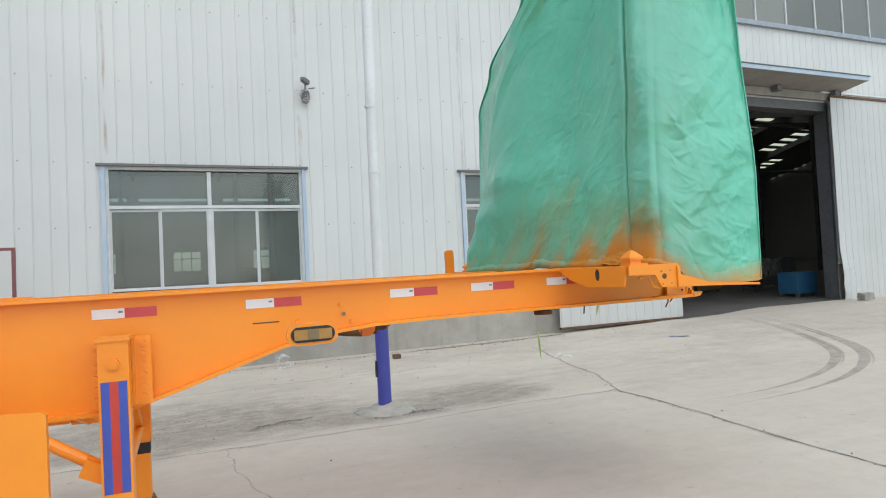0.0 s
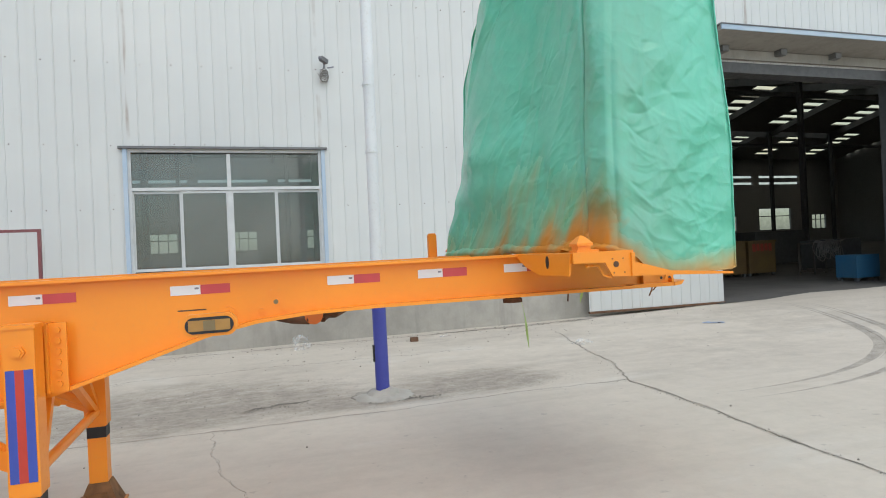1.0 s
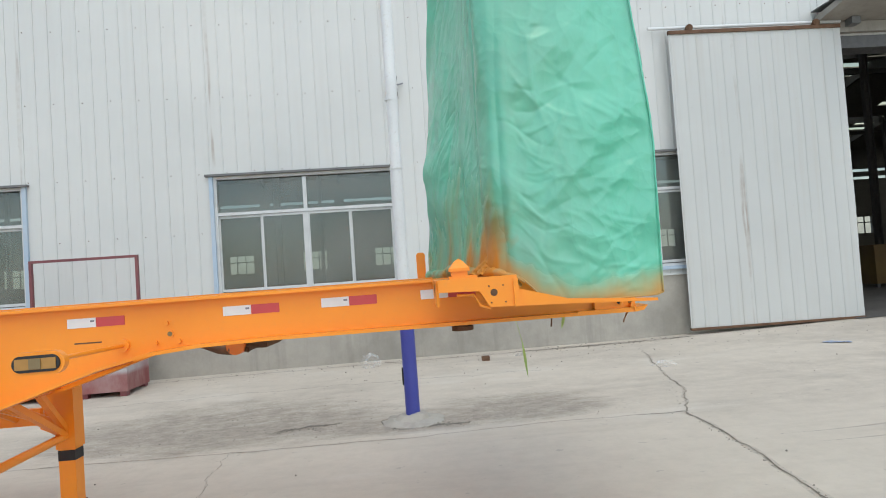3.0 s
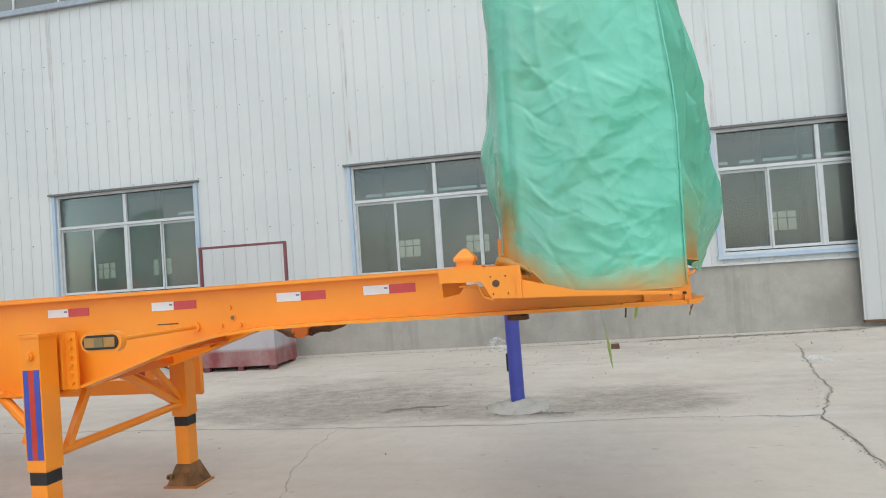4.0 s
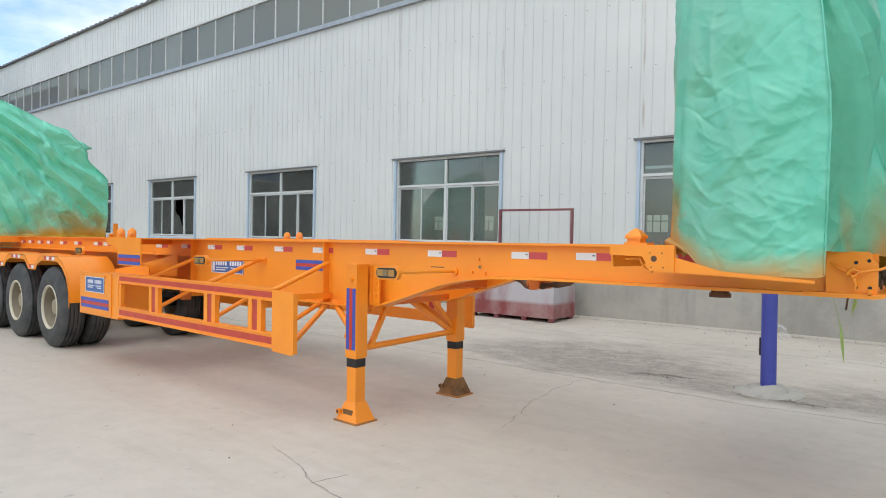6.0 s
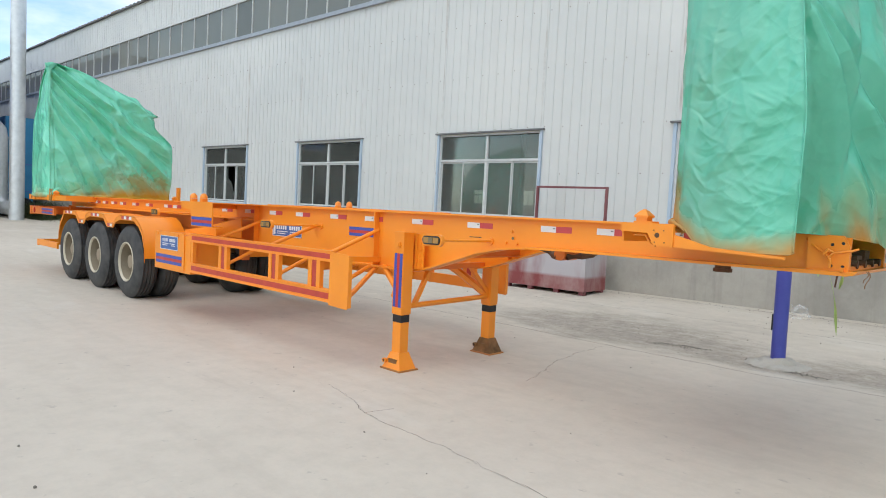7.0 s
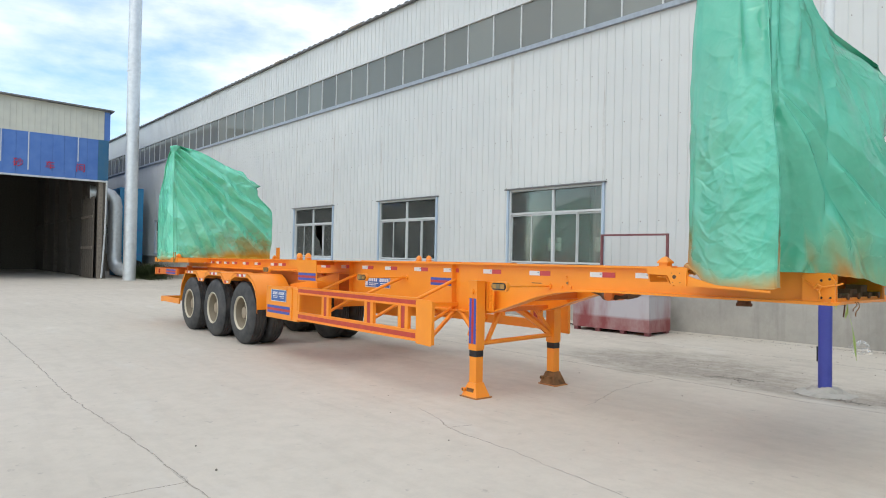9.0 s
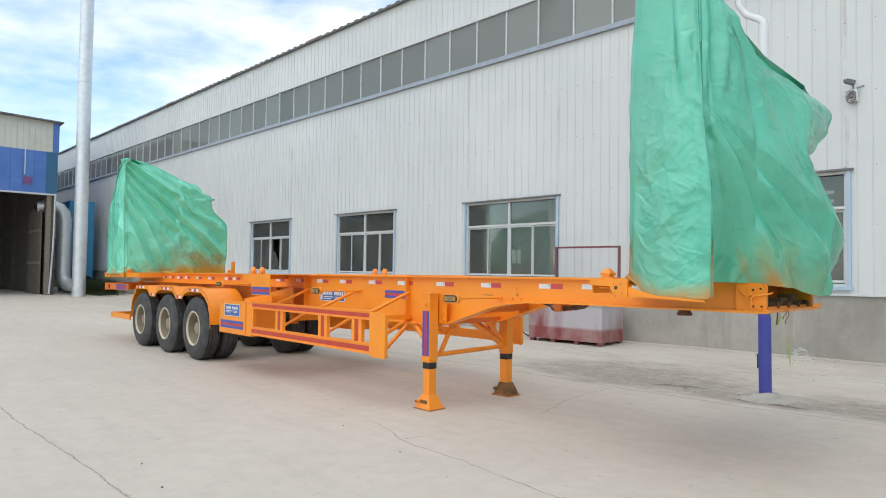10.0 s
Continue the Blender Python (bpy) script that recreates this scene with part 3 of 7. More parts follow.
crack([(4.38, 6.41), (4.78, 7.33), (4.93, 8.35), (5.2, 9.86)], 0.014, 0.06, "wandering thin crack in pale concrete", 3)
crack([(0.02, 6.28), (0.03, 5.6), (0.12, 4.95), (0.45, 4.05)], 0.0022, 0.06, "hairline crack in pale concrete", 4)
crack([(-0.52, 2.54), (-0.08, 2.43), (0.29, 2.27), (0.66, 2.25), (1.12, 2.27), (1.5, 2.21), (2.0, 2.14), (2.4, 2.12), (3.4, 2.0)], 0.0032, 0.03, "thin crack running under the trailer", 5)
crack([(0.29, 2.27), (0.33, 2.53)], 0.007, 0.03, "short branch of a thin crack", 6)
crack([(-16, -0.35), (-10.2, -0.24), (-6.0, -0.20), (-2.86, -0.20), (-1.5, -0.11), (-0.5, -0.06), (0.33, -0.05), (2.5, 0.0)], 0.0045, 0.02, "long dirt-filled joint in the concrete yard", 7)
crack([(0.33, -0.05), (0.31, -0.6), (0.3, -3)], 0.007, 0.02, "short branching joint in pale concrete", 8)
crack([(-6, 10.42), (2, 10.62), (6.2, 10.7)], 0.024, 0.05, "dirt-filled crack along the foot of the wall", 9)
crack([(3.2, 10.66), (4.4, 10.74), (5.6, 10.77), (6.4, 10.80)], 0.075, 0.05, "dark open gap along the foot of the wall", 14)
crack([(0.28, 6.92), (0.56, 7.03), (0.9, 7.1)], 0.085, 0.09, "short spalled gash in stained concrete", 15)
crack([(1.5, 6.72), (1.9, 6.68), (2.3, 6.72)], 0.07, 0.09, "short spalled gash beside the pole", 16)
crack([(1.715 + 0.31 * math.cos(radians(a)), 6.99 + 0.30 * math.sin(radians(a))) for a in range(150, 400, 25)], 0.035, 0.09, "ragged dark rim round the pole footing", 17)
crack([(-3.5, 8.9), (0.5, 9.2), (3.5, 9.1)], 0.006, 0.1, "faint crack in the stained apron", 10)


RUBBER_MARK = see_through("rubber_mark", (0.12, 0.115, 0.11), 0.10, 0.36, 5.0)


def skid(center, radius, a0, a1, width, seed):
    bm = B()
    rows = []
    for i in range(49):
        a = radians(a0 + (a1 - a0) * i / 48)
        w = width / 2 * min(1, i / 20, (48 - i) / 20)
        ring = []
        for s in (-w, w):
            px, py = center[0] + (radius + s) * math.cos(a), center[1] + (radius + s) * math.sin(a)
            ring.append(bm.verts.new((px, py, surface_z(px, py) + 0.003)))
        rows.append(ring)
    for a, b in zip(rows, rows[1:]):
        bm.faces.new((a[0], a[1], b[1], b[0]))
    thing("tyre_mark", bm, RUBBER_MARK, "faint curved grey tyre mark on concrete", "tyre mark", "tyre marks", "structure")


skid((4.93, 10.6), 5.23, -92, -6, 0.14, 1)
skid((5.03, 10.59), 5.50, -92, -6, 0.14, 2)
skid((4.93, 10.6), 5.32, -62, -2, 0.09, 3)
skid((5.03, 10.59), 5.60, -62, -2, 0.08, 4)


def crumbs(spots, label, seed):
    """Many small broken bits of concrete on the ground. spots: rows of (number, from, to, spread, largest)."""
    rng = random.Random(seed)
    pts, faces = [], []
    for number, (ax, ay), (bx, by), spread, size in spots:
        for _ in range(number):
            t = rng.random()
            x, y = ax + (bx - ax) * t + rng.gauss(0, spread), ay + (by - ay) * t + rng.gauss(0, spread)
            r, turn, z = size * rng.uniform(0.25, 1) ** 2, rng.uniform(0, 6.3), surface_z(x, y)
            b = len(pts)
            for i in range(4):
                a = turn + i * 1.57 + rng.uniform(-0.4, 0.4)
                pts.append((x + r * math.cos(a), y + r * math.sin(a), z - 0.001))
            for i in range(3):
                a = turn + i * 2.1
                pts.append((x + 0.55 * r * math.cos(a), y + 0.55 * r * math.sin(a), z + r * rng.uniform(0.5, 1.0)))
            faces += [(b, b + 1, b + 4), (b + 1, b + 5, b + 4), (b + 1, b + 2, b + 5), (b + 2, b + 6, b + 5), (b + 2, b + 3, b + 6), (b + 3, b + 4, b + 6), (b + 3, b, b + 4), (b + 4, b + 5, b + 6)]
    ob = thing("concrete_crumbs", None, None, label, "rubble", kind="stuff")
    me = bpy.data.meshes.new("crumbs")
    me.from_pydata(pts, [], faces)
    me.materials.append(GRIT)
    shared("crumbs", me, ob)


crumbs(((130, (4.37, 6.4), (4.2, 3.1), 0.022, 0.009), (60, (4.2, 3.1), (4.3, 0.8), 0.022, 0.008), (50, (4.4, 6.42), (4.9, 8.3), 0.03, 0.008),
        (50, (3.0, 6.42), (4.38, 6.41), 0.03, 0.007)), "crumbled bits of concrete along the open joints", 31)
crumbs(((90, (1.45, 6.72), (2.2, 6.72), 0.05, 0.016), (60, (0.3, 6.93), (0.9, 7.1), 0.05, 0.014), (70, (1.4, 7.0), (2.0, 6.9), 0.16, 0.014),
        (110, (-2.0, 7.3), (1.4, 7.2), 0.4, 0.011)), "dark crumbs of spalled concrete round the pole footing", 32)
crumbs(((160, (-2.5, 10.55), (6.3, 10.76), 0.07, 0.014), (60, (3.4, 10.55), (6.3, 10.7), 0.12, 0.018), (60, (0.5, 9.6), (4.5, 9.6), 0.4, 0.014)),
       "rubble and grit along the foot of the wall", 33)

# ---- the factory hall ----
HALL = pose(0, 10.95, 0, 0, 0.49, 1.6)
WIN = [0.06 + 6.0 * k for k in range(-9, 2)]
DOOR0, DOOR1, DOOR_TOP = 9.30, 14.80, 5.28
U0, U1 = -62.0, 62.0
PL_TOP, SILL, HEAD = 1.28, 1.39, 3.36
CL0, CL1, EAVE = 7.03, 8.29, 9.69


def wall_cells(u0, u1, z0, z1, holes):
    """Splits a wall into rectangles round its openings."""
    us = sorted({u0, u1, *[h[0] for h in holes], *[h[1] for h in holes]})
    us = [u for u in us if u0 <= u <= u1]
    out = []
    for a, b in zip(us, us[1:]):
        cuts = sorted((max(z0, h[2]), min(z1, h[3])) for h in holes if h[0] < b - 1e-6 and h[1] > a + 1e-6)
        z = z0
        for c, d in cuts:
            if d <= z0 or c >= z1:
                continue
            if c > z + 1e-6:
                out.append((a, b, z, c))
            z = max(z, d)
        if z < z1 - 1e-6:
            out.append((a, b, z, z1))
    return out


holes = [(u - 1.485, u + 1.485, SILL, HEAD) for u in WIN] + [(DOOR0, DOOR1, -1, DOOR_TOP)]
core = B()
for a, b, c, d in wall_cells(U0, U1, PL_TOP, CL0, holes):
    box(core, a, b, 0.03, 0.16, c, d)
for a, b, c, d in wall_cells(U0, U1, CL1, EAVE, []):
    box(core, a, b, 0.03, 0.16, c, d)
wall = thing("wall_north", core, HALL_DIM, "white profiled sheet wall of a factory hall", "wall", kind="structure", at=HALL)
bm = B()
for a, b, c, d in wall_cells(U0, U1, -0.4, PL_TOP, [(DOOR0, DOOR1, -1, 3)]):
    box(bm, a, b, 0.0, 0.26, c, d)
part("plinth", bm, PLINTH, wall, "grey rendered masonry plinth", bevel=0.012)

RIB, RIB0 = 0.2265, 0.12


def sheet(u0, u1, z0, z1):
    """A profiled sheet: flat pans with narrow raised ribs."""
    prof = [(u0, 0.0)]
    k = math.floor((u0 - RIB0) / RIB)
    while RIB0 + k * RIB < u1 + RIB:
        c = RIB0 + k * RIB
        for du, dv in ((-0.020, 0), (-0.012, -0.007), (-0.003, -0.007), (-0.002, 0.002), (0.003, 0.002), (0.004, 0)):
            if u0 + 1e-4 < c + du < u1 - 1e-4:
                prof.append((c + du, dv))
        k += 1
    prof.append((u1, 0.0))
    bm = B()
    lo = [bm.verts.new((u, v - 0.002, z0)) for u, v in prof]
    hi = [bm.verts.new((u, v - 0.002, z1)) for u, v in prof]
    for i in range(len(prof) - 1):
        bm.faces.new((lo[i], lo[i + 1], hi[i + 1], hi[i]))
    for r, face in ((lo, 0), (hi, 1)):
        back = [bm.verts.new((u, 0.024, (z0, z1)[face])) for u in (u0, u1)]
        bm.faces.new((*r, back[1], back[0]))
    return bm


rng = random.Random(3)
SHEET_W = 4 * RIB
us = [U0] + [RIB0 + 0.11 + SHEET_W * i for i in range(-68, 68) if U0 < RIB0 + 0.11 + SHEET_W * i < U1] + [U1]
for a, b in zip(us, us[1:]):
    if b > 24 or b - a < 0.05:
        continue
    for p, q, c, d in wall_cells(a, b, PL_TOP - 0.03, CL0 - 0.02, holes):
        if q - p > 0.02:
            part("wall_sheet", sheet(p, q, c, d), WHITE_SHEET, wall)
    part("wall_sheet", sheet(a, b, CL1 + 0.03, EAVE), WHITE_SHEET, wall)
bm = B()
box(bm, 24, U1, -0.01, 0.03, PL_TOP, CL0)
box(bm, 24, U1, -0.01, 0.03, CL1, EAVE)
part("wall_sheet", bm, WHITE_SHEET, wall)
screws = B()
for k in range(-116, 40, 2):
    for z in (2.435, 3.43, 4.71, 5.92):
        zz = z + 0.03 * noise.noise((k * 3.1, z, 0))
        if any(abs(RIB0 + k * RIB - u) < 1.6 for u in WIN) and z < 3.0:
            continue
        bmesh.ops.create_cone(screws, cap_ends=True, segments=6, radius1=0.0095, radius2=0.007, depth=0.014, matrix=Matrix.Translation((RIB0 + k * RIB + 0.045, -0.007, zz)) @ Matrix.Rotation(radians(90), 4, "X"))
tagged(part("screw_heads", screws, RUST, wall, "small dark screw heads on the wall sheets"), kind="stuff")
# drip trims, clerestory sills and the eave
bm = B()
box(bm, U0, DOOR0, -0.045, 0.03, PL_TOP - 0.05, PL_TOP - 0.02)
box(bm, DOOR1, U1, -0.045, 0.03, PL_TOP - 0.05, PL_TOP - 0.02)
part("drip_trim", bm, WHITE_FRAME, wall, "thin pale drip trim over the plinth")
bm = B()
box(bm, U0, U1, -0.09, 0.1, CL0 - 0.035, CL0 + 0.075)
part("clerestory_sill", bm, GREY_SILL, wall, "bluish-grey sheet sill under a window band", bevel=0.006)
bm = B()
box(bm, U0, U1, -0.06, 0.1, CL1 - 0.01, CL1 + 0.05)
part("clerestory_head", bm, WHITE_FRAME, wall)
bm = B()
box(bm, U0, U1, -0.13, 0.2, EAVE + 0.0, EAVE + 0.045)
for i in range(180):
    u = -60 + i * 0.42
    if u < 14:
        box(bm, u, u + 0.16, -0.14, 0.1, EAVE + 0.044, EAVE + 0.075)
part("eave_edge", bm, DARK_TRIM, wall, "dark ribbed roof edge")
for i in range(9):
    bm = B()
    u = -50 + i * 7.1 + rng.uniform(-1, 1)
    box(bm, u, u + 0.7, -0.145, -0.02, EAVE + 0.01, EAVE + 0.078)
    part("eave_patch", bm, TIMBER, wall, "pale weathered patch on the roof edge")

# clerestory glazing
me_m = B()
box(me_m, -0.019, 0.019, -0.035, 0.03, CL0 + 0.075, CL1 - 0.01)
me_m = mesh_of("mullion", me_m, plain("grey_mullion", (0.62, 0.63, 0.62), 0.5))
me_p = B()
box(me_p, 0.015, 1.014, -0.004, 0.004, CL0 + 0.075, CL1 - 0.01)
me_p = mesh_of("pane", me_p, GLASS_HIGH)
band = thing("window_band", None, None, "long band of dusty grey clerestory panes", "window", kind="structure", at=HALL)
u = -4.016 - 1.03 * 55
while u < 24:
    shared("mullion", me_m, band, pose(u, 0, 0))
    pn = shared("pane", me_p, band, pose(u, 0, 0))
    pn.visible_shadow = False
    u += 1.03
bm = B()
box(bm, 24.9, U1, 0, 0.05, CL0 + 0.08, CL1 - 0.02)
part("pane", bm, GLASS_HIGH, band)

# the low windows
first = thing("window_1", None, None, "white sliding window with dusty panes and blue side trim", "window", "low windows in the hall wall", "structure")
W2, H0, H1 = 1.485, SILL, HEAD
TR = H1 - 0.62
for s in (-1, 1):
    bm = B()
    box(bm, min(s * W2, s * (W2 + 0.062)), max(s * W2, s * (W2 + 0.062)), -0.05, 0.03, H0 - 0.05, H1 + 0.02)
    part("side_trim", bm, BLUE_TRIM, first, "pale blue sheet trim", bevel=0.005)
bm = B()
box(bm, -W2 - 0.12, W2 + 0.10, -0.085, 0.03, H1 + 0.01, H1 + 0.045)
part("drip_cap", bm, DARK_TRIM, first, "dark drip cap", bevel=0.005)
bm = B()
box(bm, -W2 - 0.08, W2 + 0.08, -0.07, 0.03, H0 - 0.06, H0)
part("window_sill", bm, BLUE_TRIM, first, bevel=0.006)
bm = B()
for a, b, c, d in ((-W2, -W2 + 0.045, H0, H1), (W2 - 0.045, W2, H0, H1), (-W2 + 0.045, W2 - 0.045, H0, H0 + 0.045), (-W2 + 0.045, W2 - 0.045, H1 - 0.04, H1), (-W2 + 0.045, W2 - 0.045, TR - 0.025, TR + 0.025)):
    box(bm, a, b, 0.0, 0.08, c, d)
box(bm, -0.03, 0.03, -0.004, 0.084, H0 + 0.06, TR - 0.03)
box(bm, -0.03, 0.03, -0.004, 0.084, TR + 0.03, H1 - 0.06)
part("window_frame", bm, WHITE_FRAME, first, "white aluminium frame", bevel=0.006)
for s in (-1, 1):
    bm = B()
    box(bm, min(s * 0.03, s * (W2 - 0.045)), max(s * 0.03, s * (W2 - 0.045)), 0.036, 0.042, TR + 0.03, H1 - 0.06)
    part("pane", bm, GLASS, first).visible_shadow = False
    for k, depth in ((0, 0.02), (1, 0.05)):
        half = (W2 - 0.075) / 2
        x0 = s * 0.03 + s * k * half
        x1 = x0 + s * half
        x0, x1 = min(x0, x1), max(x0, x1)
        bm = B()
        for a, b, c, d in ((x0, x0 + 0.026, H0 + 0.06, TR - 0.03), (x1 - 0.026, x1, H0 + 0.06, TR - 0.03), (x0 + 0.026, x1 - 0.026, H0 + 0.06, H0 + 0.105), (x0 + 0.026, x1 - 0.026, TR - 0.07, TR - 0.03)):
            box(bm, a, b, depth, depth + 0.024, c, d)
        sash = part("sash", bm, WHITE_FRAME, first, bevel=0.004)
        bm = B()
        box(bm, x0 + 0.026, x1 - 0.026, depth + 0.009, depth + 0.015, H0 + 0.105, TR - 0.07)
        part("pane", bm, GLASS, sash).visible_shadow = False
first.matrix_basis = HALL @ pose(WIN[0], 0, 0)
for i, u in enumerate(WIN[1:]):
    w = copy_thing(first, HALL @ pose(u, 0, 0))
    w.name = "window_%d" % (i + 2)
    if i == 5:
        # one pane of this window is broken
        sash = [c for c in w.children if c.name.startswith("sash")][2]
        bm = B()
        x0, x1, z0, z1 = 0.056, 0.03 + (W2 - 0.075) / 2 - 0.026, H0 + 0.105, TR - 0.07
        shard = [(x0, z0), (x1, z0), (x1 - 0.02, z0 + 0.12), (x0 + 0.62 * (x1 - x0), z0 + 0.5 * (z1 - z0)), (x0 + 0.24 * (x1 - x0), z0 + 0.62 * (z1 - z0)), (x0 + 0.2 * (x1 - x0), z1), (x0, z1)]
        face = [[bm.verts.new((x, y, z)) for x, z in shard] for y in (0.029, 0.035)]
        bm.faces.new(face[0])
        bm.faces.new(face[1][::-1])
        for j in range(7):
            bm.faces.new((face[0][j - 1], face[1][j - 1], face[1][j], face[0][j]))
        bmesh.ops.recalc_face_normals(bm, faces=bm.faces[:])
        for c in sash.children:
            c.data = mesh_of("broken_pane", bm, GLASS)

# roof with skylight holes, back wall, inner columns
roof = B()


def roof_z(v):
    s = (v % 14.0) / 7.0
    return EAVE + 0.02 + 1.5 * (s if s < 1 else 2 - s)


vs = []
for span in range(3):
    for half in range(2):
        for k in range(6):
            v = span * 14 + half * 7 + 0.33 + k * 0.97
            vs += [(v, v + 0.52)]
vcut = sorted({0.0, *[7.0 * i for i in range(7)], *[x for v in vs for x in v]})
urow = [(-27.5 + 6.0 * i - 0.85, -27.5 + 6.0 * i + 0.85) for i in range(16)]
ucut = sorted({U0, U1, *[x for r in urow for x in r]})
for a, b in zip(ucut, ucut[1:]):
    lit = any(abs(a - r[0]) < 1e-6 for r in urow)
    for c, d in zip(vcut, vcut[1:]):
        if lit and any(abs(c - v[0]) < 1e-6 for v in vs):
            continue
        top = [roof.verts.new((x, y, roof_z(min(y, 41.999)) + dz)) for dz in (0, 0.06) for x, y in ((a, c), (b, c), (b, d), (a, d))]
        for f in ((0, 1, 2, 3), (7, 6, 5, 4), (0, 4, 5, 1), (1, 5, 6, 2), (2, 6, 7, 3), (3, 7, 4, 0)):
            roof.faces.new([top[i] for i in f])
bm = B()
for a, b in urow:
    for c, d in vs:
        bm.faces.new([bm.verts.new((x, y, roof_z(y) + 0.03)) for x, y in ((a, c), (b, c), (b, d), (a, d))])
panes = thing("skylight", bm, SKYLIGHT, "yellowed translucent skylight sheets in the hall roof", "skylight", kind="structure", at=HALL)
panes.visible_shadow = False
thing("roof", roof, HALL_DIM, "dim sheet roof with rows of skylights", "roof", kind="structure", at=HALL)
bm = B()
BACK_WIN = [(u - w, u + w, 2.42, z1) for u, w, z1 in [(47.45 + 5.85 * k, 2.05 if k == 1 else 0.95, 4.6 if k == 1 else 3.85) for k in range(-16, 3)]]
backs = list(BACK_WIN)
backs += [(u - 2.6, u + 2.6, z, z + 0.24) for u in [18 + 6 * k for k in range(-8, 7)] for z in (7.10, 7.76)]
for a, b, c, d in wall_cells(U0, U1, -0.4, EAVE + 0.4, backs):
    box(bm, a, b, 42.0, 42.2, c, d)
thing("wall_south", bm, HALL_DIM, "dim far wall of the hall with window openings", "wall", kind="structure", at=HALL)
bm = B()
for a, b, c, d in BACK_WIN:
    for f in ((0.3, 0.66) if b - a < 3 else (0.42,)):
        box(bm, a + f * (b - a) - 0.04, a + f * (b - a) + 0.04, 42.05, 42.12, c, d)
    box(bm, a, b, 42.06, 42.11, c + 0.62 * (d - c), c + 0.62 * (d - c) + 0.08)
window_bars = bm
bm = B()
for a, b, c, d in backs:
    bm.faces.new([bm.verts.new(p) for p in ((a, 42.15, c), (b, 42.15, c), (b, 42.15, d), (a, 42.15, d))])
panes = thing("far_window", bm, FAR_PANE, "dusty panes of the far hall windows", "window", kind="structure", at=HALL)
panes.visible_shadow = False
thing("window_bars", window_bars, HALL_STEEL, "dark bars of the far hall windows", "window bars", kind="structure", at=HALL)
for side, u in (("west", U0), ("east", U1)):
    bm = B()
    box(bm, u - 0.1, u + 0.1, 0.2, 42, -0.6, EAVE + 1.6)
    thing("wall_" + side, bm, HALL_DIM, "dim end wall of the hall", "wall", kind="structure", at=HALL)
bm = B()
box(bm, U0, 0.0, 0.3, 42, 0.22, 0.235)
box(bm, 0.001, U1, 0.3, 42, 0.22, 0.235)
lip = [bm.verts.new(p) for p in ((DOOR0, -0.35, 0.205), (DOOR1, -0.35, 0.205), (DOOR1, 0.33, 0.2375), (DOOR0, 0.33, 0.2375))]
bm.faces.new(lip)
for vtx in bm.verts:
    vtx.co.z += 0.0086 * vtx.co.x
    vtx.co.z += 0.0 if vtx.co.x > 0 else 0.008 * min(30, max(0, -12 - vtx.co.x)) - 0.07
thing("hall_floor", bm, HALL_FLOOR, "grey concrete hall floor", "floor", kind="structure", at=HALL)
col = B()
for dx in (-0.12, 0.1):
    box(col, dx, dx + 0.02, -0.1, 0.1, -0.4, 9.6)
box(col, -0.1, 0.1, -0.008, 0.008, -0.4, 9.6)
col = mesh_of("steel_column", col, HALL_STEEL)
for u in [3.06 + 6 * k for k in range(-4, 8)]:
    for v in (14, 28):
        c = new("steel_column", col)
        c.matrix_basis = HALL @ pose(u, v, 0)
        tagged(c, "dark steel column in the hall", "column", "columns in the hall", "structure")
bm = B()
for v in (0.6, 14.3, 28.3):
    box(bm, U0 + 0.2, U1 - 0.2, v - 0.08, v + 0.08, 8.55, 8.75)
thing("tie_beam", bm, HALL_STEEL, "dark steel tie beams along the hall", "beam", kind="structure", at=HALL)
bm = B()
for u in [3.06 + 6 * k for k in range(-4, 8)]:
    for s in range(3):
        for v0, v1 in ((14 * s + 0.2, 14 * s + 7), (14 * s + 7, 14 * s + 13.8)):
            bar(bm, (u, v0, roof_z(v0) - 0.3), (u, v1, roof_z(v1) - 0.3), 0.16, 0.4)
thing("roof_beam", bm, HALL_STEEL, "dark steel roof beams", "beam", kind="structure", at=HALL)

# door surround, leaves, rail and canopy
bm = B()
box(bm, DOOR0, DOOR0 + 0.12, -0.02, 0.4, 0, DOOR_TOP)
box(bm, DOOR1 - 0.06, DOOR1, 0.02, 0.36, 0, DOOR_TOP)
box(bm, DOOR0 + 0.12, DOOR1 - 0.06, 0.0, 0.4, DOOR_TOP - 0.22, DOOR_TOP)
thing("door_frame", bm, HALL_STEEL, "dark steel frame of a wide door opening", "door frame", kind="structure", at=HALL, bevel=0.01)


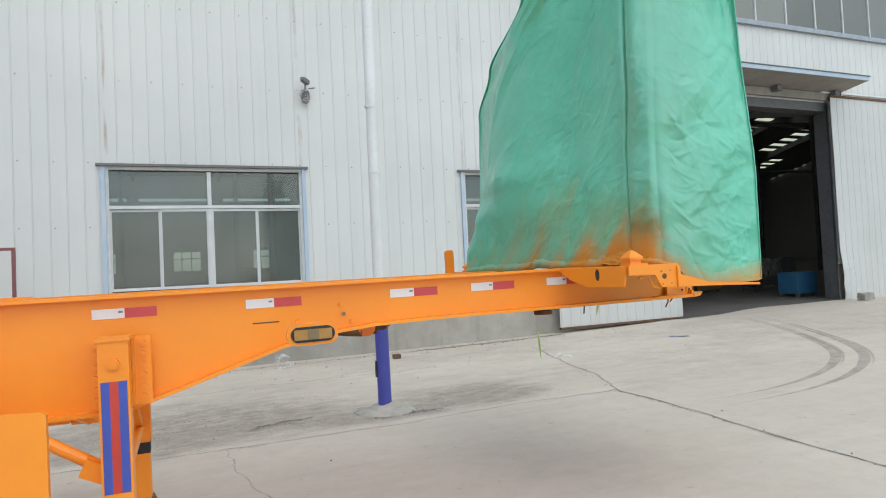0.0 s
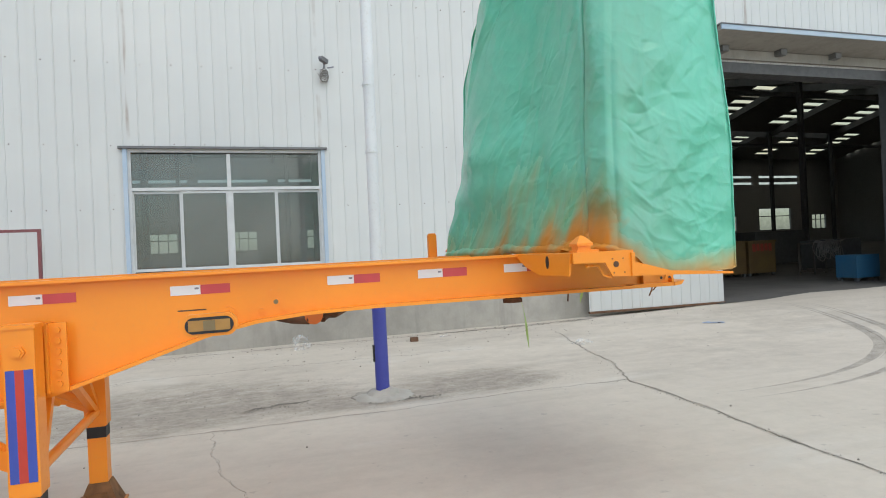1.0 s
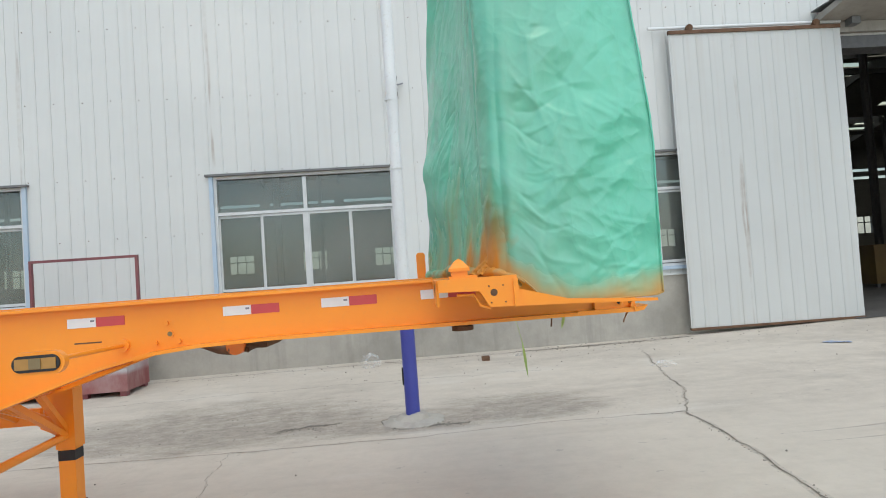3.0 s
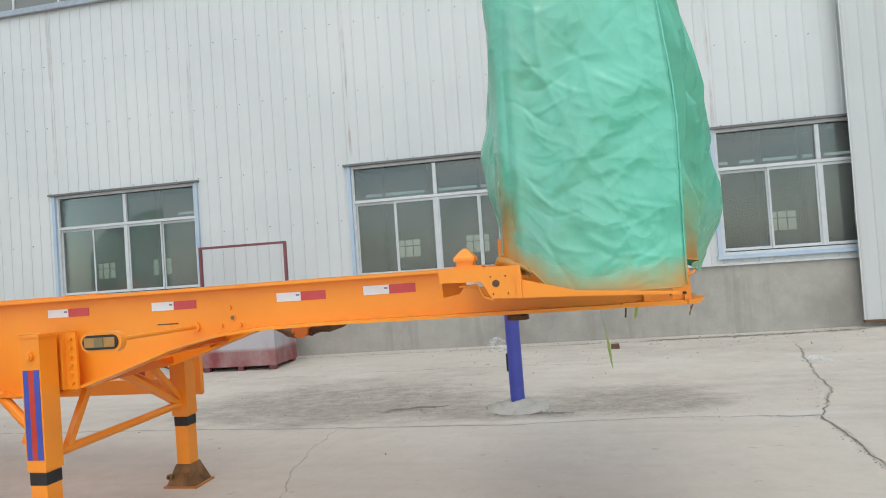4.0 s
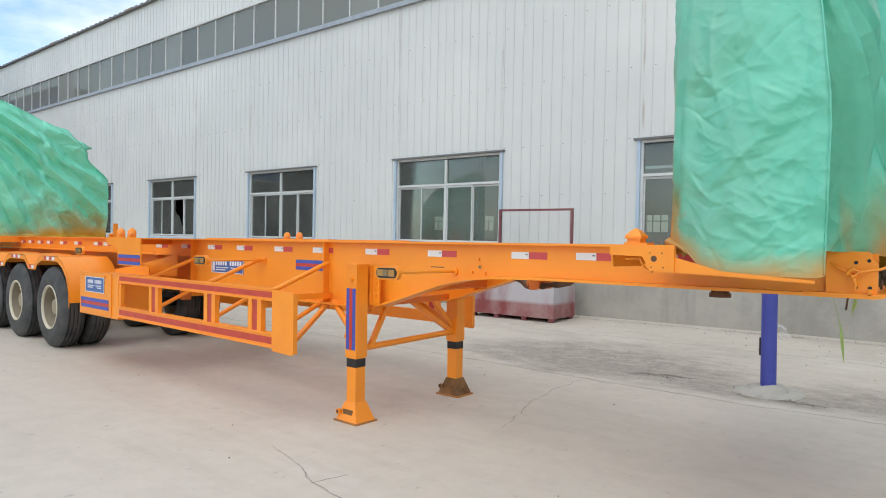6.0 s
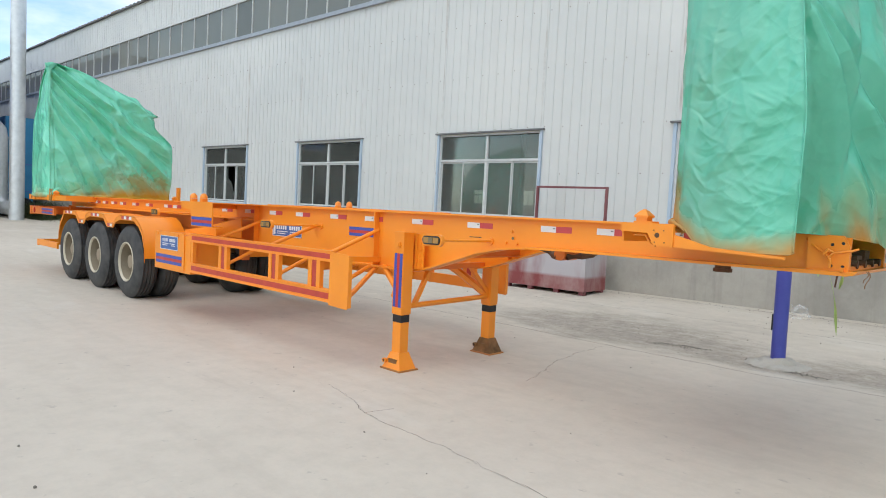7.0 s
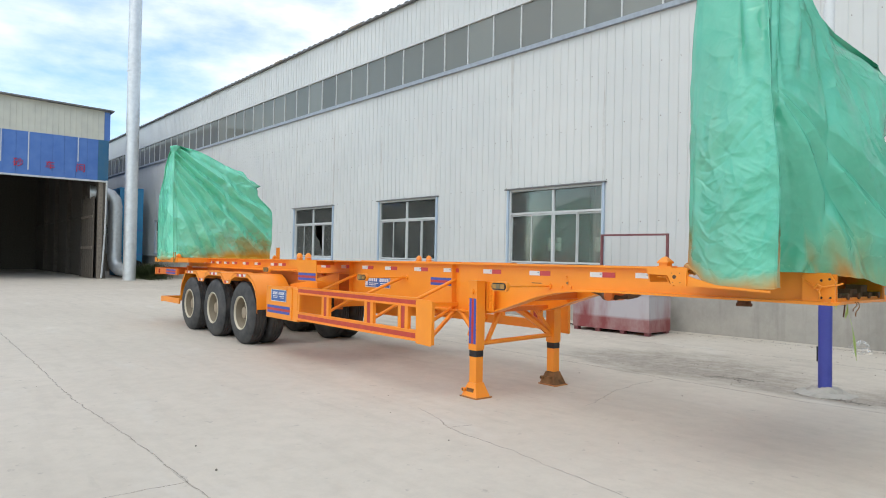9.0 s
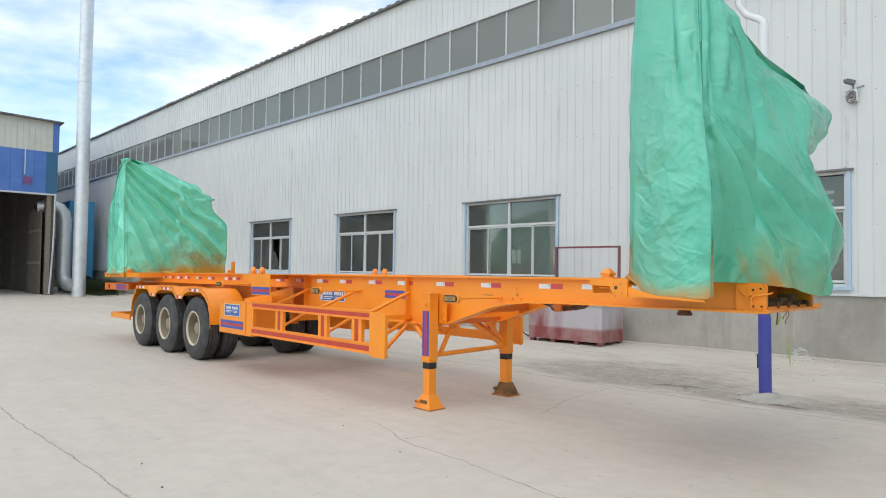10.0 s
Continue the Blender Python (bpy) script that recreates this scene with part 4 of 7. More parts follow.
def leaf(u0, u1, label, name, dent):
    bm = sheet(u0, u1, 0.31, 5.36)
    bmesh.ops.subdivide_edges(bm, edges=[e for e in bm.edges if abs(e.verts[0].co.z - e.verts[1].co.z) > 1], cuts=24)
    for v in bm.verts:
        v.co.y += -0.21 + 0.014 * noise.noise((v.co.x * 1.3, v.co.z * 0.9, dent))
        if dent > 5:
            near = step(1.0, 0.0, v.co.x - u0) * step(2.0, 0.4, v.co.z)
            v.co.x += 0.10 * near * (0.5 + noise.noise((v.co.z * 4, 0, 2)))
            v.co.y -= 0.10 * near * abs(noise.noise((v.co.x * 4, v.co.z * 3, 5)))
    d = thing(name, bm, DOOR_SHEET, label, "door", "sliding hall doors", "structure", at=HALL)
    bm = B()
    for a, b, c, e in ((u0, u1, 5.36, 5.42), (u0, u1, 0.27, 0.31)):
        box(bm, a, b, -0.24, -0.17, c, e)
    for uu in (u0 + 0.4, u1 - 0.4):
        rod(bm, (uu, -0.2, 5.48), (uu, -0.12, 5.48), 0.06)
        box(bm, uu - 0.03, uu + 0.03, -0.21, -0.17, 5.4, 5.5)
    part("leaf_rail", bm, RUST, d, "rusty bottom and top rail with rollers")
    return d


leaf(6.42, 9.52, "white sheet sliding door leaf, pushed open", "door_1", 1)
leaf(14.60, 17.6, "dented white sheet sliding door leaf", "door_2", 7)
bm = B()
rod(bm, (6.1, -0.13, 5.50), (9.6, -0.13, 5.50), 0.028)
rod(bm, (14.4, -0.13, 5.50), (18.2, -0.13, 5.50), 0.028)
thing("door_rail", bm, POLE_WHITE, "pale sliding rail over the doorway", "rail", kind="structure", at=HALL)
bm = B()
plate(bm, [(-0.85, 5.62), (-0.02, 5.50), (-0.02, 5.62), (-0.85, 5.72)], DOOR0 - 0.1, DOOR1 + 0.30)
bmesh.ops.rotate(bm, verts=bm.verts, cent=(0, 0, 0), matrix=Matrix.Rotation(radians(90), 3, "Z"))
for v in bm.verts:
    v.co = Vector((-v.co.x, v.co.y, v.co.z))
lint = B()
box(lint, DOOR0, DOOR1, -0.12, -0.03, DOOR_TOP + 0.03, DOOR_TOP + 0.22)
thing("door_lintel", lint, LINTEL, "grimy, shade-darkened box lintel over the doorway", "lintel", kind="structure", at=HALL, bevel=0.01)
canopy = thing("door_canopy", bm, LINTEL, "shallow sheet canopy over the hall doorway", "canopy", kind="structure", at=HALL)
bm = B()
box(bm, DOOR0 - 0.12, DOOR1 + 0.32, -0.88, -0.85, 5.62, 5.715)
part("fascia", bm, BLUE_TRIM, canopy, "bluish-grey edge strip")
bm = B()
box(bm, DOOR0 - 0.14, DOOR1 + 0.34, -0.90, -0.02, 5.716, 5.735)
part("top_sheet", bm, DARK_TRIM, canopy, "dark ribbed top sheet")
for uu in (DOOR0 + 0.4, DOOR0 + 1.9, DOOR0 + 3.4, DOOR1 - 0.1):
    bm = B()
    box(bm, uu, uu + 0.16, -0.30, -0.12, 5.40, 5.52)
    part("bracket", bm, DARK_TRIM, canopy)

# things inside the hall
for (x, y, w, d, h, mat, nm, lab) in (
        (14.62, 17.2, 1.16, 0.8, 1.12, YELLOW_BIN, "storage_bin", "yellow steel bin on the hall floor"),
        (15.78, 17.15, 1.02, 0.8, 1.10, YELLOW_BIN, "storage_bin", "yellow steel bin with faded red lettering"),
        (15.2, 12.9, 0.75, 0.6, 0.65, DULL_BLUE, "machine_cabinet", "blue machine cabinet on the hall floor"),
        (19.0, 17.2, 1.6, 0.9, 1.0, HALL_STEEL, "work_bench", "dark work bench in the hall"),
        (21.0, 22.0, 2.5, 1.2, 1.4, HALL_STEEL, "steel_rack", "dark rack of steel parts in the hall")):
    bm = B()
    box(bm, x - w / 2, x + w / 2, y - d / 2, y + d / 2, 0.33, 0.25 + h)
    z = 0.25 + h
    ob = thing(nm, bm, mat, lab, nm.split("_")[1], bevel=0.02)
    for sx in (-1, 1):
        for sy in (-1, 1):
            bm = B()
            box(bm, x + sx * (w / 2 - 0.06) - 0.04, x + sx * (w / 2 - 0.06) + 0.04, y + sy * (d / 2 - 0.06) - 0.04, y + sy * (d / 2 - 0.06) + 0.04, 0.24, 0.34)
            part("foot", bm, HALL_STEEL, ob)
    if nm == "storage_bin":
        bm = B()
        box(bm, x - w / 2 - 0.03, x + w / 2 + 0.03, y - d / 2 - 0.03, y + d / 2 + 0.03, z - 0.06, z)
        part("rim", bm, mat, ob)
        if "red" in lab:
            for k in range(5):
                bm = B()
                box(bm, x - 0.36 + 0.155 * k, x - 0.25 + 0.155 * k, y - d / 2 - 0.004, y - d / 2 + 0.01, z - 0.34 + 0.02 * (k % 2), z - 0.1)
                part("lettering_bar", bm, RED_MARK, ob, "faded red painted mark")
stand = thing("cable_stand", None, None, "worn steel frame stand hung with coiled cables", "stand")
for x in (16.42, 17.44):
    for y in (15.4, 15.95):
        bm = B()
        box(bm, x - 0.022, x + 0.022, y - 0.022, y + 0.022, 0.235, 1.22)
        part("leg", bm, STAND, stand)
    bm = B()
    box(bm, x - 0.02, x + 0.02, 15.422, 15.928, 0.34, 0.375)
    part("side_rail", bm, STAND, stand)
for z in (0.34, 1.17):
    for y in (15.4, 15.95):
        bm = B()
        box(bm, 16.442, 17.418, y - 0.02, y + 0.02, z, z + 0.04)
        part("rail", bm, STAND, stand)
bm = B()
rng = random.Random(17)
for i in range(22):
    ry, ph, cx = rng.uniform(0.08, 0.3), rng.uniform(-0.3, 0.3), rng.choice((16.62, 16.7, 17.12, 17.22)) + rng.uniform(-0.13, 0.13)
    rx = rng.uniform(0.06, 0.2)
    tube(bm, [(cx + rx * math.cos(a * math.pi / 8) + ph * 0.3 * math.sin(a * math.pi / 8), 15.365 - 0.006 * i + 0.02 * math.cos(a * math.pi / 4), 1.24 - ry + ry * math.sin(a * math.pi / 8)) for a in range(17)], 0.012, 5)
for i in range(5):
    y, s0 = 15.36 - 0.02 * i, rng.uniform(0.02, 0.09)
    tube(bm, [(16.4 + 0.1 * a, y, 1.235 + 0.012 * i - s0 * math.sin(a * math.pi / 11 * 2) ** 2) for a in range(12)], 0.012, 5)
thing("cable_coil", bm, CABLE, "dusty grey coiled cables hanging on a steel stand", "cable", smooth=60)

# ---- yard side: pole, rack, red tank, camera, small things ----
PX, PY = 1.715, 6.99
pole = thing("yard_pole", None, None, "thin white steel pole with a blue lower half", "pole")
bm = B()
rod(bm, (PX, PY, 0.05), (PX, PY, 1.42), 0.075, 24)
rod(bm, (PX, PY, 1.415), (PX, PY, 1.43), 0.079, 24)
part("lower_tube", bm, POLE_BLUE, pole, "blue painted tube", smooth=40)
bm = B()
rod(bm, (PX, PY, 1.43), (PX + 0.03, PY, 4.75), 0.062, 24)
for z in (3.40, 2.66):
    rod(bm, (PX + 0.01, PY, z), (PX + 0.01, PY, z + 0.03), 0.068, 24)
part("upper_tube", bm, POLE_WHITE, pole, "white painted tube with joints", smooth=40)
bm = B()
tube(bm, [(PX + 0.03, PY, 4.72), (PX + 0.02, PY, 4.80), (PX - 0.06, PY, 4.86), (PX - 0.18, PY, 4.93), (PX - 0.28, PY, 5.08), (PX - 0.31, PY, 5.3), (PX - 0.27, PY, 5.6), (PX - 0.2, PY, 6.2)], 0.045, 12)
part("bent_pipe", bm, POLE_WHITE, pole, "bent white pipe", smooth=60)
bm = B()
box(bm, PX - 0.087, PX - 0.07, PY - 0.025, PY + 0.025, 0.38, 0.56)
part("clamp", bm, BLACK, pole, "dark strip clamp", bevel=0.01)
bm = B()
rings = lathe(bm, [(0.36, -0.03), (0.33, 0.004), (0.29, 0.018), (0.25, 0.026), (0.215, 0.030), (0.185, 0.034), (0.17, 0.054), (0.15, 0.070), (0.12, 0.078), (0.07, 0.084)], 44, "Z")
for v in bm.verts:
    q = v.co * 7
    v.co += Vector((PX, PY, 0)) + 0.026 * noise.noise_vector(q) + 0.014 * noise.noise_vector(q * 3.3) + 0.006 * noise.noise_vector(q * 8)
bm.faces.new(rings[-1])
thing("pole_footing", bm, FOOTING, "rough lumpy concrete footing of the pole", "footing", smooth=35)

rack = thing("panel_frame", None, None, "thin open maroon steel frame standing against the wall", "frame")
rack.matrix_basis = HALL @ pose(-3.345, -0.44, 0.14)
for nm, a, b, c, d in (("upright", -0.82, -0.78, 0, 2.0), ("upright", 0.78, 0.82, 0, 2.0), ("rail", -0.78, 0.78, 1.96, 2.0), ("rail", -0.77, 0.77, 0.3, 0.35)):
    bm = B()
    box(bm, a, b, -0.03, 0.03, c, d)
    part(nm, bm, MAROON, rack, bevel=0.004)
tank = thing("red_tank", None, None, "faded red steel tank on small feet", "tank")
tank.matrix_basis = pose(-3.32, 9.98, 0.10, 0, 0, 1.6)
TANK_MAT = Nodes("faded_red_paint")
f1 = TANK_MAT.ramp(TANK_MAT.noise(2.2, 6, 0.65, (1, 1, 0.5)), 0.4, 0.66)
tz = TANK_MAT.ramp(TANK_MAT.axis(2), 0.30, 0.36)
c1 = TANK_MAT.mix(f1, (0.23, 0.05, 0.05), (0.36, 0.22, 0.21))
c1 = TANK_MAT.mix(TANK_MAT.math("MULTIPLY", tz, TANK_MAT.ramp(TANK_MAT.noise(1.2, 4, 0.6, (1, 1, 0.3)), 0.35, 0.6)), c1, (0.45, 0.42, 0.43))
TANK_RED = TANK_MAT.set(c1, 0.5)
bm = B()
box(bm, -0.92, 0.92, -0.4, 0.4, 0.07, 0.80)
part("body", bm, TANK_RED, tank, bevel=0.02)
bm = B()
box(bm, -0.94, 0.94, -0.42, 0.42, 0.80, 0.83)
part("lid", bm, TANK_RED, tank, bevel=0.006)
for sx in (-0.85, -0.3, 0.3, 0.85):
    for sy in (-0.33, 0.33):
        bm = B()
        box(bm, sx - 0.05, sx + 0.05, sy - 0.05, sy + 0.05, 0, 0.07)
        part("foot", bm, MAROON, tank)
bm = B()
tube(bm, [(-5.5, 9.9, 0.62), (-5.2, 9.95, 0.50), (-4.9, 10.0, 0.30), (-4.7, 10.0, 0.16), (-4.45, 9.97, 0.115)], 0.014, 8)
thing("black_hose", bm, BLACK, "thin black hose lying by the tank", "hose", smooth=60)

cctv = thing("security_camera", None, None, "small grey security camera with coiled cable on the wall", "camera")
cctv.matrix_basis = HALL @ pose(1.66, 0, 4.70)
bm = B()
box(bm, -0.065, 0.065, -0.11, -0.012, -0.17, 0.03)
part("junction_box", bm, POLE_WHITE, cctv, "pale weathered junction box", bevel=0.008)
bm = B()
rod(bm, (0.0, -0.05, 0.03), (0.0, -0.07, 0.10), 0.014)
rod(bm, (0.0, -0.07, 0.10), (-0.02, -0.16, 0.13), 0.014)
bar(bm, (0.05, -0.06, 0.05), (0.16, -0.06, 0.075), 0.02, 0.02)
part("bracket", bm, GREY_MARK, cctv, smooth=40)
bm = B()
bar(bm, (0.035, -0.13, 0.13), (-0.075, -0.22, 0.165), 0.075, 0.07)
body = part("body", bm, DARK_TRIM, cctv, "dark grey camera body", bevel=0.012)
bm = B()
rod(bm, (-0.075, -0.22, 0.165), (-0.098, -0.238, 0.172), 0.026, 16)
part("lens", bm, GREY_MARK, body, smooth=40)
bm = B()
rng = random.Random(6)
for i in range(9):
    cx, cz, ra, rb, ph = rng.uniform(-0.08, 0.02), rng.uniform(-0.17, -0.03), rng.uniform(0.03, 0.075), rng.uniform(0.04, 0.09), rng.uniform(0, 6)
    tube(bm, [(cx + ra * math.cos(ph + a * 0.42), -0.118 - 0.004 * i, cz + rb * math.sin(ph + a * 0.42)) for a in range(13)], 0.006, 6)
part("cable_loop", bm, CABLE, cctv, "tangled grey cable", smooth=60)

bm = B()
box(bm, 2.76, 2.88, 10.06, 10.15, 0.10, 0.185)
thing("broken_brick", bm, RUST, "small dark broken brick on the ground", "brick", bevel=0.015)


bm = B()
bmesh.ops.create_cube(bm, size=1)
bmesh.ops.subdivide_edges(bm, edges=bm.edges[:], cuts=3)
for v in bm.verts:
    v.co = Vector((14.75 + 0.34 * v.co.x, 10.68 + 0.2 * v.co.y, 0.30 + 0.17 * v.co.z)) + 0.03 * noise.noise_vector(v.co * 3)
thing("concrete_block", bm, FOOTING, "rough pale concrete block beside the doorway", "block", bevel=0.01)


def crumple(name, at, size, mat, label, category, seed, n=2):
    bm = B()
    bmesh.ops.create_icosphere(bm, subdivisions=3, radius=1)
    for v in bm.verts:
        k = 0.55 + 0.9 * abs(noise.noise(v.co * 2.1 + Vector((seed, 0, 0)))) + 0.3 * noise.noise(v.co * 6 + Vector((0, seed, 0)))
        v.co = Vector((v.co.x * size[0] * k, v.co.y * size[1] * k, max(-0.15, v.co.z) * size[2] * k))
        v.co += Vector(at) + Vector((0, 0, size[2] * 0.12))
    thing(name, bm, mat, label, category)


crumple("plastic_film", (1.05, 10.3, ground_z(1.05, 10.3)), (0.20, 0.10, 0.26), CLEAR_BAG, "crumpled clear plastic film by the wall", "plastic film", 3)
crumple("plastic_film", (5.1, 8.75, ground_z(5.1, 8.75)), (0.16, 0.1, 0.08), CLEAR_BAG, "crumpled clear plastic film on concrete", "plastic film", 8)
crumple("plastic_film", (3.4, 10.3, ground_z(3.4, 10.3)), (0.10, 0.06, 0.04), CLEAR_BAG, "scrap of plastic film by the wall", "plastic film", 12)
bm = B()
rows = [[bm.verts.new((7.62 + 0.33 * i / 8 + 0.06 * j / 3, 9.24 - 0.14 * i / 8 + 0.13 * j / 3, surface_z(7.78, 9.15) + 0.012 + 0.02 * noise.noise((i * 0.6, j, 3)))) for j in range(4)] for i in range(9)]
for i in range(8):
    for j in range(3):
        bm.faces.new((rows[i][j], rows[i + 1][j], rows[i + 1][j + 1], rows[i][j + 1]))
thing("paper_sheet", bm, PAPER_BLUE, "crumpled pale blue paper on concrete", "paper")
rng = random.Random(11)
bm = B()
for i in range(110):
    x, y = rng.uniform(-8, 9), rng.uniform(7.5, 10.8) if rng.random() < 0.7 else rng.uniform(-3, 7)
    r = rng.uniform(0.004, 0.010)
    bmesh.ops.create_icosphere(bm, subdivisions=1, radius=r, matrix=Matrix.Translation((x, y, ground_z(x, y) + r * 0.5)))
for i in range(300):
    x, y = rng.gauss(1.6, 1.2), rng.gauss(6.85, 0.22)
    r = rng.uniform(0.0015, 0.004)
    bmesh.ops.create_icosphere(bm, subdivisions=1, radius=r, matrix=Matrix.Translation((x, y, ground_z(x, y) + r * 0.5)))
for i in range(260):
    x = rng.uniform(-2, 9)
    y = 10.78 + 0.028 * x - abs(rng.gauss(0, 0.5))
    r = rng.uniform(0.002, 0.008)
    bmesh.ops.create_icosphere(bm, subdivisions=1, radius=r, matrix=Matrix.Translation((x, y, ground_z(x, y) + r * 0.5)))
thing("gravel", bm, GRIT, "loose grit and crumbs of concrete", "gravel", kind="stuff")

# ---- the far shed, chimney and duct ----
SX, SY = -36.0, 6.55
GZ = ground_z(SX, SY)
shed = thing("workshop_shed", None, None, "large open shed with a blue fascia band and dark inside", "shed")
bm = B()
box(bm, SX - 0.3, SX, SY - 0.14, SY + 0.07, GZ, 5.79)
part("corner_post", bm, TIMBER, shed, "weathered pale corner post", bevel=0.02)
for k in range(54):
    y = SY + 0.3 - k * 0.28
    top = 9.78 + 0.027 * (SY - y)
    bm = B()
    box(bm, SX - 0.02, SX + 0.03, y - 0.26, y, 8.11, top)
    box(bm, SX - 0.02, SX + 0.06, y - 0.28, y - 0.26, 8.11, top)
    part("upper_sheet", bm, CREAM_SHEET, shed, "cream profiled sheet gable" if k == 0 else "")
bm = B()
box(bm, 0.0, 0.05, -0.545, 0, 5.79, 8.11)
box(bm, 0.0, 0.025, -0.56, -0.545, 5.79, 8.11)
fascia_panel = mesh_of("fascia_panel", bm, BLUE_SHEET)
for k in range(26):
    shared("fascia_panel", fascia_panel, shed, pose(SX, SY - 0.24 - k * 0.56, 0), "blue sheet fascia")
bm = B()
box(bm, SX, SX + 0.08, SY - 0.24, SY + 0.3, 5.79, 8.11)
part("fascia_panel", bm, DULL_BLUE, shed, "dull grey-blue end panel of the fascia")
bm = B()
tube(bm, [(SX + 0.12, SY + 0.22, 5.8), (SX + 0.12, SY + 0.20, 3.0), (SX + 0.12, SY + 0.12, 1.2), (SX + 0.14, SY + 0.05, GZ + 0.05)], 0.05, 10)
part("downpipe", bm, WHITE_FRAME, shed, "thin pale downpipe", smooth=60)
for y, z0 in ((2.93, 6.05), (5.28, 6.75), (1.70, 6.4)):
    bm = B()
    box(bm, SX + 0.05, SX + 0.07, y, y + 0.05, z0, 8.1)
    part("pale_trim", bm, WHITE_FRAME, shed)
bm = B()
box(bm, SX - 0.05, SX + 0.12, SY - 15, SY + 0.3, 5.70, 5.79)
part("pale_trim", bm, WHITE_FRAME, shed)
bm = B()
box(bm, SX - 25, SX, SY + 0.08, SY + 0.3, 5.79, 9.7)
box(bm, SX + 0.0, SX + 0.09, SY + 0.05, SY + 0.34, 8.11, 9.72)
part("side_wall", bm, BLUE_SHEET, shed)
bm = B()
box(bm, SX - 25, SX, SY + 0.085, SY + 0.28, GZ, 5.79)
part("side_wall", bm, SHED_DIM, shed, "dark lower side wall")
for k in range(5):
    bm = B()
    x = SX - 0.45 - 0.62 * k
    box(bm, x - 0.58, x, SY - 0.32, SY - 0.26, GZ + 0.02, 4.9 + 0.2 * (k % 2))
    part("board", bm, OLD_BOARD, shed, "grimy brown board")
for z in (1.9, 3.7):
    bm = B()
    box(bm, SX - 3.5, SX - 0.4, SY - 0.40, SY - 0.32, z, z + 0.14)
    part("board_rail", bm, TIMBER, shed)
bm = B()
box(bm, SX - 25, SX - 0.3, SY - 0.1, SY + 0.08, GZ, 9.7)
part("inner_wall", bm, SHED_DIM, shed, "dim inner wall")
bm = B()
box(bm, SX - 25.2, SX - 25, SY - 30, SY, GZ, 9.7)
part("back_wall", bm, SHED_DIM, shed)
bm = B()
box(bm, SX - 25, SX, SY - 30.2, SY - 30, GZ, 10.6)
part("far_wall", bm, SHED_DIM, shed)
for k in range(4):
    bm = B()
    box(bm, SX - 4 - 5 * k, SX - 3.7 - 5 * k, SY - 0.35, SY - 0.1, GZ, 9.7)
    part("inner_post", bm, SHED_DIM, shed)
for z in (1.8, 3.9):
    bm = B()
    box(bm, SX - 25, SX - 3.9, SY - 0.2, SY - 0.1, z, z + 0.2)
    part("inner_rail", bm, SHED_DIM, shed)
bm = B()
v = [bm.verts.new(p) for p in ((SX + 0.35, SY + 0.5, 9.76), (SX + 0.35, SY - 30, 10.60), (SX - 25, SY - 30, 10.60), (SX - 25, SY + 0.5, 9.76))]
v += [bm.verts.new(q.co + Vector((0, 0, 0.07))) for q in v]
for f in ((0, 1, 2, 3), (7, 6, 5, 4), (0, 4, 5, 1), (1, 5, 6, 2), (2, 6, 7, 3), (3, 7, 4, 0)):
    bm.faces.new([v[i] for i in f])
part("roof", bm, DARK_TRIM, shed, "dark sheet roof edge")
for i, (ch, y) in enumerate((("\u7802", 2.5), ("\u8f66", 3.97), ("\u95f4", 5.44))):
    cu = bpy.data.curves.new("painted_character", "FONT")
    cu.body, cu.size, cu.extrude, cu.align_x = ch, 0.50, 0.01, "CENTER"
    cu.materials.append(RED_CHAR)
    t = new("painted_character", cu)
    t.parent = shed
    t.matrix_basis = pose(SX + 0.10, y, 6.22, 90, 0, 90)
    tagged(t, "red painted character on the fascia")

CX, CY = -33.4, 7.50
chim = thing("chimney_pipe", None, None, "tall galvanised metal chimney pipe", "chimney")
zb = ground_z(CX, CY)
for k, (a, b) in enumerate(((zb, 5.93), (5.93, 11.7), (11.7, 17.0), (17.0, 22.0))):
    bm = B()
    rod(bm, (CX, CY, a), (CX, CY, b), 0.33, 32)
    rod(bm, (CX, CY, b - 0.05), (CX, CY, b + 0.02), 0.347, 32)
    part("pipe_section", bm, ZINC, chim, smooth=40)
duct = thing("bent_duct", None, None, "galvanised duct bending down into a fan", "duct")
DX, DY = -37.0, 7.5
bm = B()
arc = [(DX - 0.3, DY - 1.3, 5.22), (DX - 0.15, DY - 0.6, 5.2), (DX - 0.05, DY - 0.25, 5.05), (DX, DY - 0.06, 4.8), (DX, DY, 4.45), (DX, DY, 3), (DX, DY, 1.4), (DX + 0.1, DY + 0.05, 0.95), (DX + 0.4, DY + 0.2, 0.72), (DX + 0.8, DY + 0.45, 0.68), (DX + 1.2, DY + 0.7, 0.68)]
tube(bm, arc, 0.38, 20)
part("pipe", bm, ZINC, duct, smooth=50)
for z in (1.5, 4.4):
    bm = B()
    rod(bm, (DX, DY, z), (DX, DY, z + 0.05), 0.40, 24)
    part("collar", bm, ZINC, duct, smooth=40)
fan = thing("blower_fan", None, None, "dark round blower fan on the ground", "fan")
bm = B()
rod(bm, (DX + 1.2, DY + 0.7, 0.72), (DX + 1.5, DY + 0.85, 0.72), 0.55, 28)
box(bm, DX + 1.1, DX + 1.6, DY + 0.5, DY + 1.0, ground_z(DX, DY), 0.4)
part("housing", bm, BLACK, fan, smooth=40)
cab = thing("filter_cabinet", None, None, "tall blue sheet filter cabinet beside the duct", "cabinet")
bm = B()
box(bm, -40.5, -38.2, 8.0, 9.35, 0.3, 5.72)
part("body", bm, BLUE_CAB, cab, bevel=0.03)
